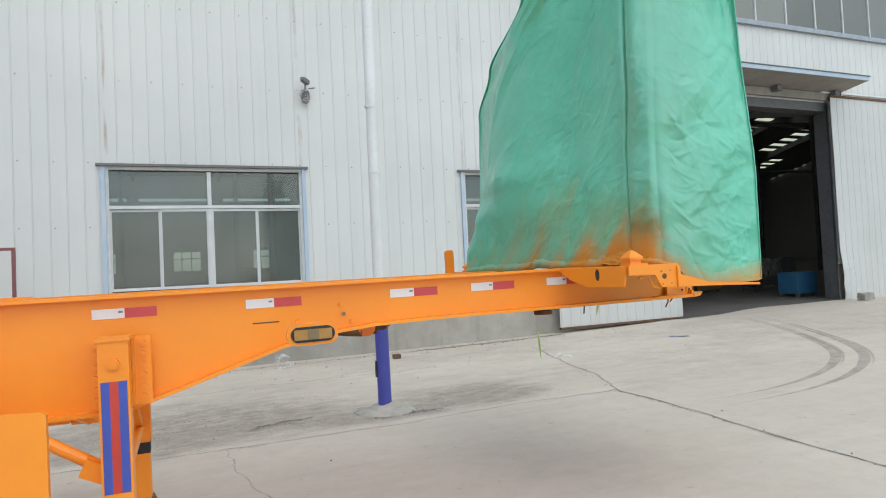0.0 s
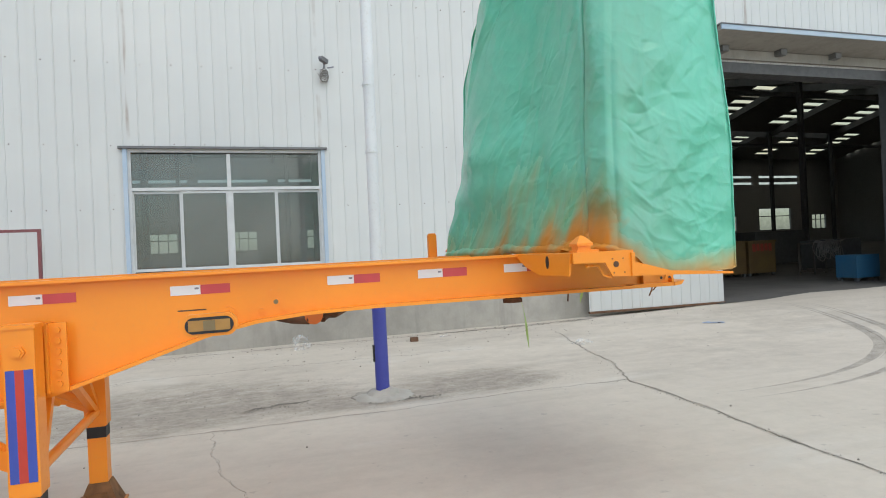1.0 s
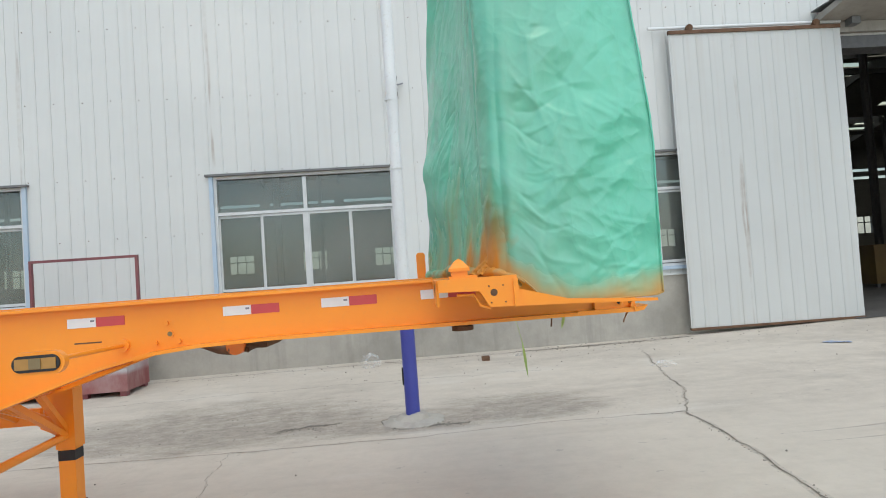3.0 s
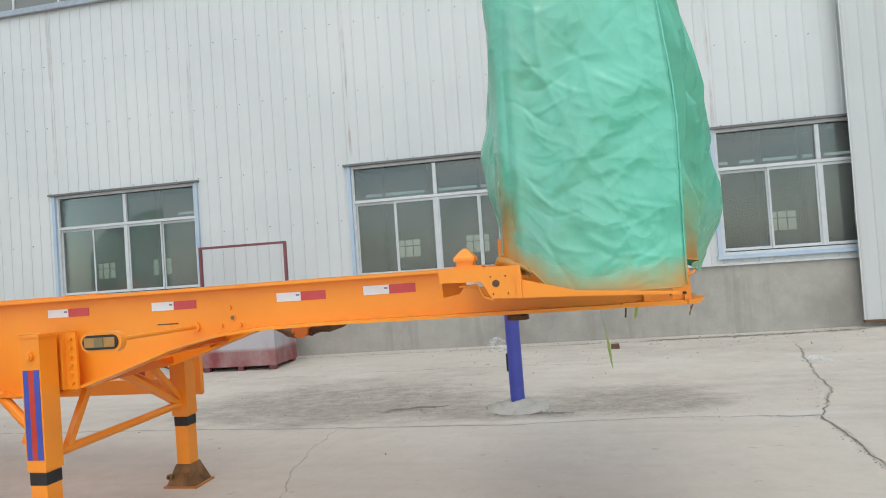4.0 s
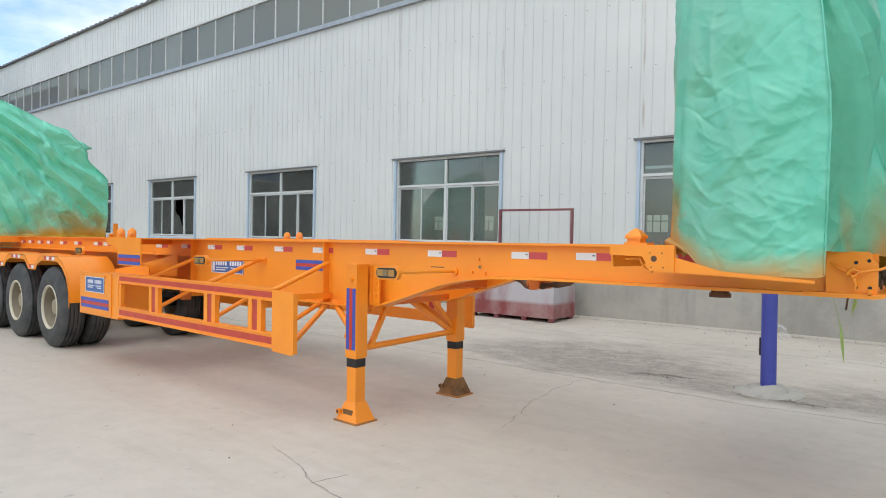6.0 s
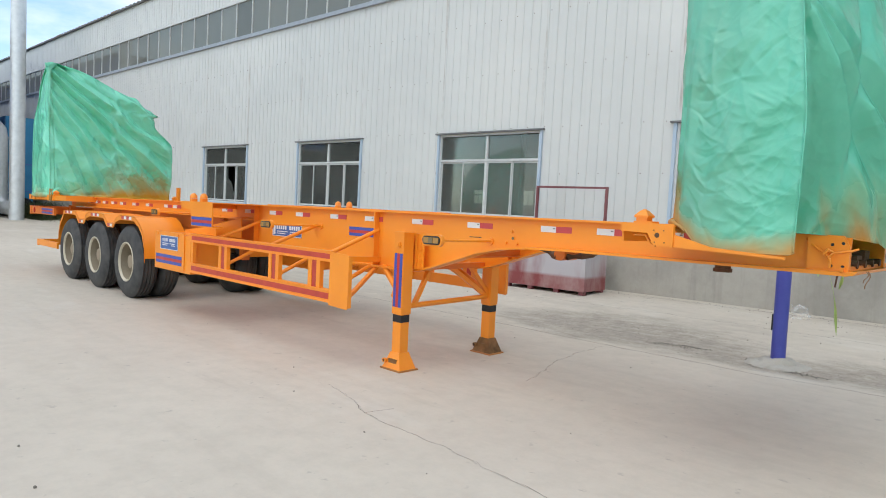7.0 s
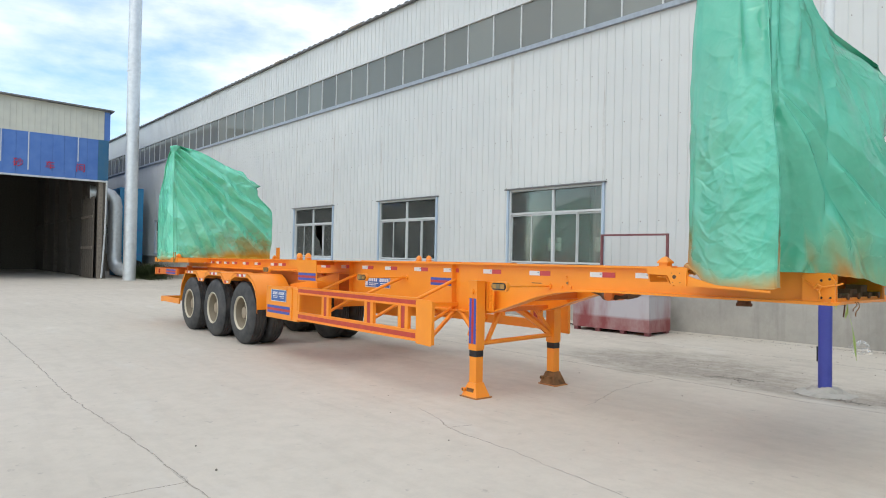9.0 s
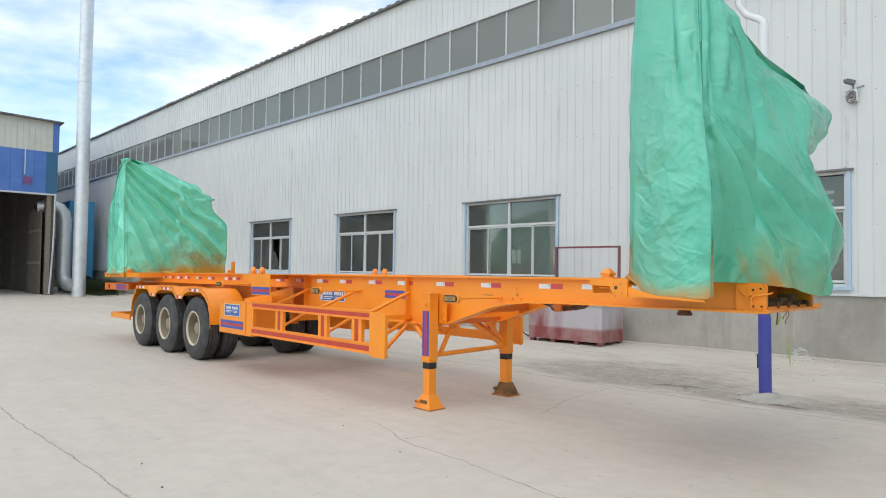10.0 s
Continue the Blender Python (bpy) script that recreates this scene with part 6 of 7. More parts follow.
for x in AXLES:
    for s in (-1, 1):
        for outer in (1, 0):
            y = YC + s * (1.135 if outer else 0.80)
            turn = 0 if s < 0 else 180
            w = shared("wheel", None, trailer, pose(x, y, R, 0, 17 * x, turn))
            w.empty_display_size = 0.2
            tagged(w, "worn black tyre on a cream steel rim")
            shared("tyre", me_tyre, w, None, "black ribbed tyre")
            if outer:
                shared("rim", me_rim, w, None, "cream steel rim")
                shared("rim_disc", me_disc, w, None, "darker tan, deeply dished rim")
                shared("hub", me_hub, w)
                for k in range(10):
                    shared("wheel_nut", me_nut, w, pose(0, 0, 0, 0, 36 * k, 0))
            else:
                shared("rim", me_band, w)

# mudguards: one waved sheet over the three wheels each side
wave = [(-5.575, 0.65), (-5.60, 0.86), (-5.68, 1.04), (-5.82, 1.16), (-5.99, 1.232)]
for i, x in enumerate(AXLES):
    wave += [(x + 0.32 - 0.02 * i, 1.236), (x - 0.26, 1.236)]
    if i < 2:
        m = (x + AXLES[i + 1]) / 2 + 0.02
        wave += [(m + 0.24, 1.185), (m + 0.15, 1.10), (m - 0.13, 1.10), (m - 0.23, 1.175), (m - 0.30, 1.23)]
wave += [(-9.39, 1.16), (-9.55, 1.02), (-9.64, 0.84), (-9.665, 0.62)]
wave = wave[::-1]
for s in (-1, 1):
    y0, y1 = sorted((YC + s * 1.15, YC + s * 0.52))
    bm = B()
    ribbon(bm, wave, y0, y1, 0.006)
    guard = part("mudguard", bm, ORANGE, trailer, "orange waved mudguard over three wheels", smooth=30)
    bm = B()
    ya, yb = sorted((YC + s * 1.15, YC + s * 1.142))
    ribbon(bm, [(x, z - 0.062) for x, z in wave], ya, yb, 0.068)
    part("edge_lip", bm, ORANGE, guard)
    for x in AXLES:
        for k, mat in ((-2, TAPE_RED), (-1, TAPE_WHITE), (0, TAPE_RED), (1, TAPE_WHITE)):
            bm = B()
            yo = YC + s * 1.1505
            box(bm, x + 0.03 + 0.1 * k, x + 0.126 + 0.1 * k, *sorted((yo, yo + s * 0.003)), 1.188, 1.234)
            part("reflective_tape", bm, mat, guard, "red or white reflective tape")
    for i in range(2):
        m = (AXLES[i] + AXLES[i + 1]) / 2
        for k, mat in ((-1, TAPE_RED), (0, TAPE_WHITE)):
            bm = B()
            yo = YC + s * 1.1505
            box(bm, m + 0.03 + 0.1 * k, m + 0.126 + 0.1 * k, *sorted((yo, yo + s * 0.003)), 1.052, 1.096)
            part("reflective_tape", bm, mat, guard, "red or white reflective tape")
# tool boxes ahead of the wheels
for s in (-1, 1):
    yo = YC + s * 1.17
    bm = B()
    box(bm, -5.150, -4.050, *sorted((yo, YC + s * 0.72)), 0.575, 1.06)
    tb = part("tool_box", bm, ORANGE, trailer, "orange steel tool box", bevel=0.008)
    bm = B()
    box(bm, -5.110, -4.210, *sorted((yo, yo + s * 0.014)), 0.60, 1.085)
    part("door", bm, ORANGE, tb, bevel=0.006)
    bm = B()
    plate(bm, [(-5.150, 1.06), (-4.210, 1.06), (-4.210, 1.20), (-5.150, 1.10)], *sorted((YC + s * 0.74, YC + s * 0.75)))
    plate(bm, [(-5.210, 1.06), (-3.810, 1.06), (-3.810, 1.32), (-5.210, 1.10)], *sorted((YC + s * 0.60, YC + s * 0.61)))
    part("back_plate", bm, ORANGE, tb)
    stripes(tb, "h", -5.070, -4.270, 0.66, 0.78, yo + s * 0.0142, s)
    bm = B()
    yb = yo + s * 0.0142
    box(bm, -4.930, -4.390, *sorted((yb, yb + s * 0.004)), 0.85, 1.035)
    plq = part("sign_plate", bm, SIGN_BLUE, tb, "blue maker's plate with white bars", bevel=0.001)
    bm = B()
    yb += s * 0.0045
    for a0, a1, b0, b1 in ((-4.930, -4.390, 0.85, 0.858), (-4.930, -4.390, 1.027, 1.035), (-4.930, -4.920, 0.858, 1.027), (-4.400, -4.390, 0.858, 1.027)):
        box(bm, a0, a1, *sorted((yb, yb + s * 0.001)), b0, b1)
    for k in range(12):
        if k != 5:
            box(bm, -4.860 + 0.034 * k, -4.838 + 0.034 * k, *sorted((yb, yb + s * 0.001)), 0.955, 0.998)
    for z, x0, x1 in ((0.925, -4.860, -4.670), (0.902, -4.860, -4.710), (0.925, -4.630, -4.470), (0.902, -4.590, -4.470)):
        box(bm, x0, x1, *sorted((yb, yb + s * 0.001)), z, z + 0.010)
    part("lettering_bars", bm, TAPE_WHITE, plq)
    for x in (-5.010, -4.360):
        bm = B()
        rod(bm, (x, yo + s * 0.014, 1.05), (x, yo + s * 0.03, 1.05), 0.012, 10)
        part("hinge", bm, ORANGE, tb)

# maker's plate on the web
for s, yw in sides():
    bm = B()
    yb = yw + s * 0.006
    box(bm, -3.24, -2.60, *sorted((yb, yb + s * 0.004)), 1.13, 1.28)
    plq = part("sign_plate", bm, SIGN_BLUE, trailer, "blue maker's plate with white bars")
    bm = B()
    yb += s * 0.0045
    for a0, a1, b0, b1 in ((-3.24, -2.6, 1.13, 1.138), (-3.24, -2.6, 1.272, 1.28), (-3.24, -3.230, 1.138, 1.272), (-2.610, -2.6, 1.138, 1.272)):
        box(bm, a0, a1, *sorted((yb, yb + s * 0.001)), b0, b1)
    for k in range(12):
        if k not in (0, 6):
            box(bm, -3.20 + 0.048 * k, -3.168 + 0.048 * k, *sorted((yb, yb + s * 0.001)), 1.215, 1.262)
    box(bm, -3.22, -3.175, *sorted((yb, yb + s * 0.001)), 1.15, 1.265)
    for z, x0, x1 in ((1.185, -3.14, -2.9), (1.16, -3.14, -2.95), (1.185, -2.85, -2.66), (1.16, -2.85, -2.7)):
        box(bm, x0, x1, *sorted((yb, yb + s * 0.001)), z, z + 0.010)
    part("lettering_bars", bm, TAPE_WHITE, plq)

# side guards with braces
for s, yw in sides():
    yo = YC + s * 1.17
    yi = yo - s * 0.05
    y0, y1 = sorted((yo, yi))
    guard = shared("side_guard", None, trailer, None, "orange side guard with red stripes")
    for z0, z1 in ((0.995, 1.10), (0.605, 0.73)):
        bm = B()
        box(bm, -4.05, -1.07, y0, y1, z0, z1)
        rl = part("rail", bm, ORANGE, guard, bevel=0.008)
        bm = B()
        h = z1 - z0
        box(bm, -4.02, -1.09, *sorted((yo, yo + s * 0.003)), z0 + h * 0.26, z1 - h * 0.28)
        part("stripe", bm, RED_STRIPE, rl, "red stripe")
        bm = B()
        for z in (z0, z1 - 0.014):
            box(bm, -4.05, -1.07, *sorted((yo, yo + s * 0.008)), z, z + 0.014)
        part("rail_lip", bm, ORANGE, rl)
    for x in (-4.02, -3.28, -3.14, -2.16, -2.02, -1.42, -1.28):
        bm = B()
        box(bm, x - 0.03, x + 0.03, *sorted((yo - s * 0.004, yi)), 0.73, 0.995)
        part("post", bm, ORANGE, guard, bevel=0.004)
    for x in (-3.21, -2.09, -1.35):
        bm = B()
        box(bm, x - 0.035, x + 0.035, *sorted((yo - s * 0.008, yi)), 0.73, 0.995)
        part("stripe", bm, RED_STRIPE, guard)
    bm = B()
    plate(bm, [(-1.07, 0.585), (-0.80, 0.575), (-0.78, 0.59), (-0.78, 1.065), (-0.80, 1.08), (-1.07, 1.095)], *sorted((yo + s * 0.012, yo + s * 0.004)))
    box(bm, -0.788, -0.780, *sorted((yo + s * 0.004, yo - s * 0.03)), 0.59, 1.065)
    part("end_panel", bm, ORANGE, guard)
    for x in (-3.50, -2.30, -1.20):
        bm = B()
        rod(bm, (x, yw + s * 0.01, 1.30), (x - 0.02, yi, 1.05), 0.022, 12)
        rod(bm, (x - 0.05, yw + s * 0.01, 0.95), (x - 0.05, yi, 0.66), 0.022, 12)
        part("brace", bm, ORANGE, guard, smooth=40)
    bm = B()
    bar(bm, (-1.16, yw + s * 0.01, 1.0), (-1.16, yo - s * 0.03, 1.02), 0.03, 0.05)
    bar(bm, (-1.2, yw, 0.93), (-0.95, yi, 0.60), 0.035, 0.035)
    part("brace", bm, ORANGE, guard)

# landing legs
for s, yw in sides():
    y0, y1 = (YC - 0.745, YC - 0.62) if s < 0 else (YC + 0.56, YC + 0.685)
    leg = shared("landing_leg", None, trailer, None, "orange landing leg with a black band")
    X0, X1 = -0.652, -0.522
    bm = B()
    box(bm, X0, X1, y0, y1, 0.535, 1.30)
    part("outer_tube", bm, ORANGE, leg, bevel=0.012)
    bm = B()
    box(bm, X0 - 0.008, X1 + 0.008, y0 - 0.008, y1 + 0.008, 1.295, 1.312)
    part("cap", bm, ORANGE, leg, bevel=0.004)
    bm = B()
    box(bm, X0 + 0.010, X1 - 0.010, y0 + 0.010, y1 - 0.010, 0.12, 0.55)
    part("inner_tube", bm, ORANGE, leg, bevel=0.008)
    bm = B()
    box(bm, X0 + 0.008, X1 - 0.008, y0 + 0.008, y1 - 0.008, 0.455, 0.525)
    part("band", bm, BLACK, leg, "black band")
    stripes(leg, "v", X0 + 0.010, X1 - 0.010, 0.60, 1.11, y0 if s < 0 else y1, s)
    bm = B()
    yf = y0 if s < 0 else y1
    rod(bm, ((X0 + X1) / 2, yf, 1.19), ((X0 + X1) / 2, yf + s * 0.016, 1.19), 0.03, 6)
    rod(bm, ((X0 + X1) / 2, yf + s * 0.016, 1.19), ((X0 + X1) / 2, yf + s * 0.024, 1.19), 0.018, 12)
    part("gear_cap", bm, ORANGE, leg)
    # bolted bracket
    bm = B()
    ya, yb = sorted((yw + s * 0.006, yw + s * 0.12))
    box(bm, -0.705, -0.435, *sorted((yw + s * 0.076, yw + s * 0.092)), 0.965, 1.30)
    box(bm, X1, X1 + 0.012, ya, yb, 0.965, 1.30)
    box(bm, X0 - 0.012, X0, ya, yb, 0.965, 1.30)
    bk = part("bracket", bm, ORANGE, leg)
    for x in (-0.684, -0.472):
        for k in range(6):
            bm = B()
            z = 1.005 + 0.052 * k
            rod(bm, (x, yw + s * 0.092, z), (x, yw + s * 0.106, z), 0.015, 6)
            part("bolt", bm, ORANGE, bk)
    # foot: sloping cheeks on a base plate
    bm = B()
    xm, ym = (X0 + X1) / 2, (y0 + y1) / 2
    lo = [bm.verts.new((xm + a * 0.125, ym + b * 0.105, 0.012)) for a, b in ((-1, -1), (1, -1), (1, 1), (-1, 1))]
    hi = [bm.verts.new((xm + a * 0.062, ym + b * 0.062, 0.165)) for a, b in ((-1, -1), (1, -1), (1, 1), (-1, 1))]
    for i in range(4):
        bm.faces.new((lo[i], lo[(i + 1) % 4], hi[(i + 1) % 4], hi[i]))
    bm.faces.new(lo[::-1])
    bm.faces.new(hi)
    foot = part("foot", bm, ORANGE if s < 0 else FOOT_RUST, leg, "flared steel foot", bevel=0.004)
    bm = B()
    box(bm, xm - 0.14, xm + 0.14, ym - 0.12, ym + 0.12, 0.0, 0.014)
    part("base_plate", bm, WORN_FOOT, foot)
    bm = B()
    box(bm, xm - 0.056, xm + 0.056, ym - 0.090, ym + 0.090, 0.014, 0.105)
    part("foot_core", bm, FOOT_RUST, foot, "rusty greased core of the foot", bevel=0.006)
    bm = B()
    rod(bm, (xm - 0.085, ym - 0.125, 0.085), (xm - 0.085, ym - 0.10, 0.085), 0.022, 14)
    part("pin", bm, ORANGE if s < 0 else FOOT_RUST, foot, smooth=40)
    bm = B()
    rod(bm, (xm - 0.085, ym - 0.127, 0.085), (xm - 0.085, ym - 0.124, 0.085), 0.012, 12)
    part("pin_hole", bm, BLACK, foot)
    # struts
    bm = B()
    rod(bm, (xm, ym - s * 0.02, 0.66), (-1.08, yw + s * 0.02, 0.935), 0.030, 16)
    bar(bm, (xm - 0.02, ym - s * 0.02, 0.655), (xm - 0.15, ym - s * 0.03, 0.72), 0.045, 0.085)
    part("strut", bm, ORANGE, leg)
bm = B()
rod(bm, (-0.585, YC - 0.63, 0.60), (-0.585, YC + 0.63, 0.625), 0.027, 14)
bar(bm, (-0.585, YC - 0.52, 0.615), (-0.585, YC - 0.32, 0.96), 0.04, 0.04)
bar(bm, (-0.585, YC + 0.55, 0.63), (-0.585, YC - 0.02, 0.96), 0.04, 0.04)
bar(bm, (-0.585, YC + 0.58, 0.65), (-0.585, YC + 0.24, 1.0), 0.04, 0.04)
part("leg_bracing", bm, ORANGE, trailer)
bm = B()
box(bm, -0.62, -0.55, YC - WEB, YC + WEB, 0.945, 1.0)
part("cross_member", bm, ORANGE_SHADED, trailer)

# side marker lamps on rods
for s, yw in sides():
    for x, z in ((0.262, 1.286), (-2.26, 1.30), (-5.2, 1.338)):
        yo = YC + s * 1.17
        bm = B()
        for r, y0, y1 in ((1.0, yo, yo - s * 0.035),):
            pts = []
            for a in range(24):
                t = 2 * math.pi * a / 24
                cx = 0.066 if math.cos(t) > 0 else -0.066
                pts.append((x + cx + 0.049 * math.cos(t), z + 0.049 * math.sin(t)))
            plate(bm, pts, *sorted((y0, y1)))
        lamp = part("marker_lamp", bm, ORANGE, trailer, "oval side marker lamp on a rod", bevel=0.004)
        bm = B()
        pts = []
        for a in range(24):
            t = 2 * math.pi * a / 24
            cx = 0.063 if math.cos(t) > 0 else -0.063
            pts.append((x + cx + 0.035 * math.cos(t), z + 0.035 * math.sin(t)))
        plate(bm, pts, *sorted((yo + s * 0.008, yo - s * 0.01)))
        part("rubber_ring", bm, BLACK, lamp, "black rubber ring")
        bm = B()
        box(bm, x - 0.084, x + 0.084, *sorted((yo + s * 0.012, yo)), z - 0.023, z + 0.023)
        part("lens", bm, AMBER, lamp, "amber lens", bevel=0.018)
        bm = B()
        box(bm, x - 0.024, x + 0.024, *sorted((yo + s * 0.017, yo)), z - 0.021, z + 0.021)
        part("lens_middle", bm, DULL_LENS, lamp, "dull square middle of the lens")
        bm = B()
        rod(bm, (x, yo - s * 0.03, z), (x + 0.05, yw + s * 0.01, z - 0.005), 0.011, 10)
        rod(bm, (x + 0.05, yw + s * 0.02, z - 0.005), (x + 0.05, yw + s * 0.004, z - 0.005), 0.032, 12)
        part("rod", bm, ORANGE, lamp, smooth=40)
# spare hoop hanging under the neck
bm = B()
tube(bm, [(0.75 + 0.28 * math.cos(a / 10 * math.pi), YC + 0.1 * math.sin(a), 1.26 - 0.085 * math.sin(a / 10 * math.pi)) for a in range(11)], 0.03, 10)
part("hose_loop", bm, RUST, trailer, "drooping hose under the neck", smooth=60)
for sx, sy in ((0.78, 0.0), (0.7, 0.25)):
    bm = B()
    rod(bm, (sx, YC + sy - 0.12, 1.20), (sx, YC + sy + 0.12, 1.20), 0.055, 16)
    part("air_tank_end", bm, ORANGE_SHADED, trailer, smooth=40)
# grass blades caught under the far side of the sheet
for (x, y, z0, L, lean) in ((2.57, 5.09, 1.20, 0.52, 0.10), (2.50, 5.0, 1.30, 0.16, 0.03), (2.80, 4.4, 1.30, 0.2, 0.01)):
    bm = B()
    rows = []
    for i in range(9):
        t = i / 8
        w = 0.007 * (0.12 + 1.9 * step(0.4, 0.75, t)) * (1 - t ** 4) + 0.0008
        p = Vector((x + lean * t + 0.015 * math.sin(4 * t), y + 0.02 * t, z0 - L * t))
        rows.append((bm.verts.new(p - Vector((w, 0.002, 0))), bm.verts.new(p + Vector((w, -0.002, 0)))))
    for a, b in zip(rows, rows[1:]):
        bm.faces.new((a[0], a[1], b[1], b[0]))
    thing("grass_blade", bm, GRASS_K, "long green grass blade caught under the trailer", "grass", "grass blades")


# a dark cord end hanging below the neck
bm = B()
tube(bm, [(2.76, 4.52, 1.26), (2.76, 4.52, 1.20), (2.755, 4.52, 1.15), (2.75, 4.52, 1.11)], 0.006, 6)
part("cord_end", bm, RUST, trailer, "dark cord end", smooth=60)

# ---- the two sheeted loads ----
def facet(u, v, seed):
    """A crumpled surface: random heights on a lattice, joined by flat triangles."""
    i, j = math.floor(u), math.floor(v)
    fu, fv = u - i, v - j

    def h(a, b):
        s = math.sin(a * 127.1 + b * 311.7 + seed * 74.7) * 43758.5453
        return s - math.floor(s) - 0.5

    if h(i + 0.5, j + 0.5) > 0:
        if fu > fv:
            return h(i, j) * (1 - fu) + h(i + 1, j) * (fu - fv) + h(i + 1, j + 1) * fv
        return h(i, j) * (1 - fv) + h(i, j + 1) * (fv - fu) + h(i + 1, j + 1) * fu
    if fu + fv < 1:
        return h(i, j) * (1 - fu - fv) + h(i + 1, j) * fu + h(i, j + 1) * fv
    return h(i + 1, j + 1) * (fu + fv - 1) + h(i + 1, j) * (1 - fv) + h(i, j + 1) * (1 - fu)


def crease_field(cols, rows, width, height, seed, plan):
    """Heights of many short ridges and dents with sharp crests. plan: rows of (number, lengths, widths, steepness,
    middle angle, spread, where along the foot from and to, height from and to)."""
    rng = random.Random(seed)
    field = np.zeros((rows + 1, cols))
    du, dv = width / cols, height / rows
    for number, lengths, widths, steep, mid, spread, a0, a1, b0, b1 in plan:
        for _ in range(number):
            L, w = rng.uniform(*lengths), rng.uniform(*widths)
            amp = w * rng.uniform(0.3, 1.0) * steep * rng.choice((1, 1, -1))
            ang = radians(mid + rng.uniform(-spread, spread))
            u0, v0 = rng.uniform(a0, a1) * width, rng.uniform(b0, b1) * height
            bend = rng.uniform(-0.3, 0.3) / L
            reach = L + 4 * w
            i = np.arange(int((u0 - reach) / du), int((u0 + reach) / du) + 1)
            j0, j1 = max(0, int((v0 - reach) / dv)), min(rows, int((v0 + reach) / dv))
            j = np.arange(j0, j1 + 1)
            U, V = np.meshgrid(i * du - u0, j * dv - v0)
            along_it = U * math.cos(ang) + V * math.sin(ang)
            d = V * math.cos(ang) - U * math.sin(ang) + bend * along_it ** 2 + 0.10 * w * np.sin(along_it / w * 0.7 + u0 * 20)
            lean = np.where(d > 0, 1.0, rng.uniform(0.4, 1.6))
            taper = np.clip(1 - (along_it / L) ** 2, 0, 1) ** 1.5
            soft = np.sqrt(d * d + 0.002 ** 2) - 0.002
            field[np.ix_(j, i % cols)] += amp * taper * np.exp(-soft / (w * lean))
    return field


def rays(arc, z, apex, table):
    """Folds that run out from one point of the sheet: relief by the angle round it, growing with the distance."""
    du, dz = arc - apex[0], apex[1] - z
    a, r = math.degrees(math.atan2(du, dz)), math.hypot(du, dz)
    if a <= table[0][0] or a >= table[-1][0]:
        return 0.0
    for (p, g), (q, h) in zip(table, table[1:]):
        if a <= q:
            return (g + (h - g) * (a - p) / (q - p)) * min(r, 1.5)
    return 0.0


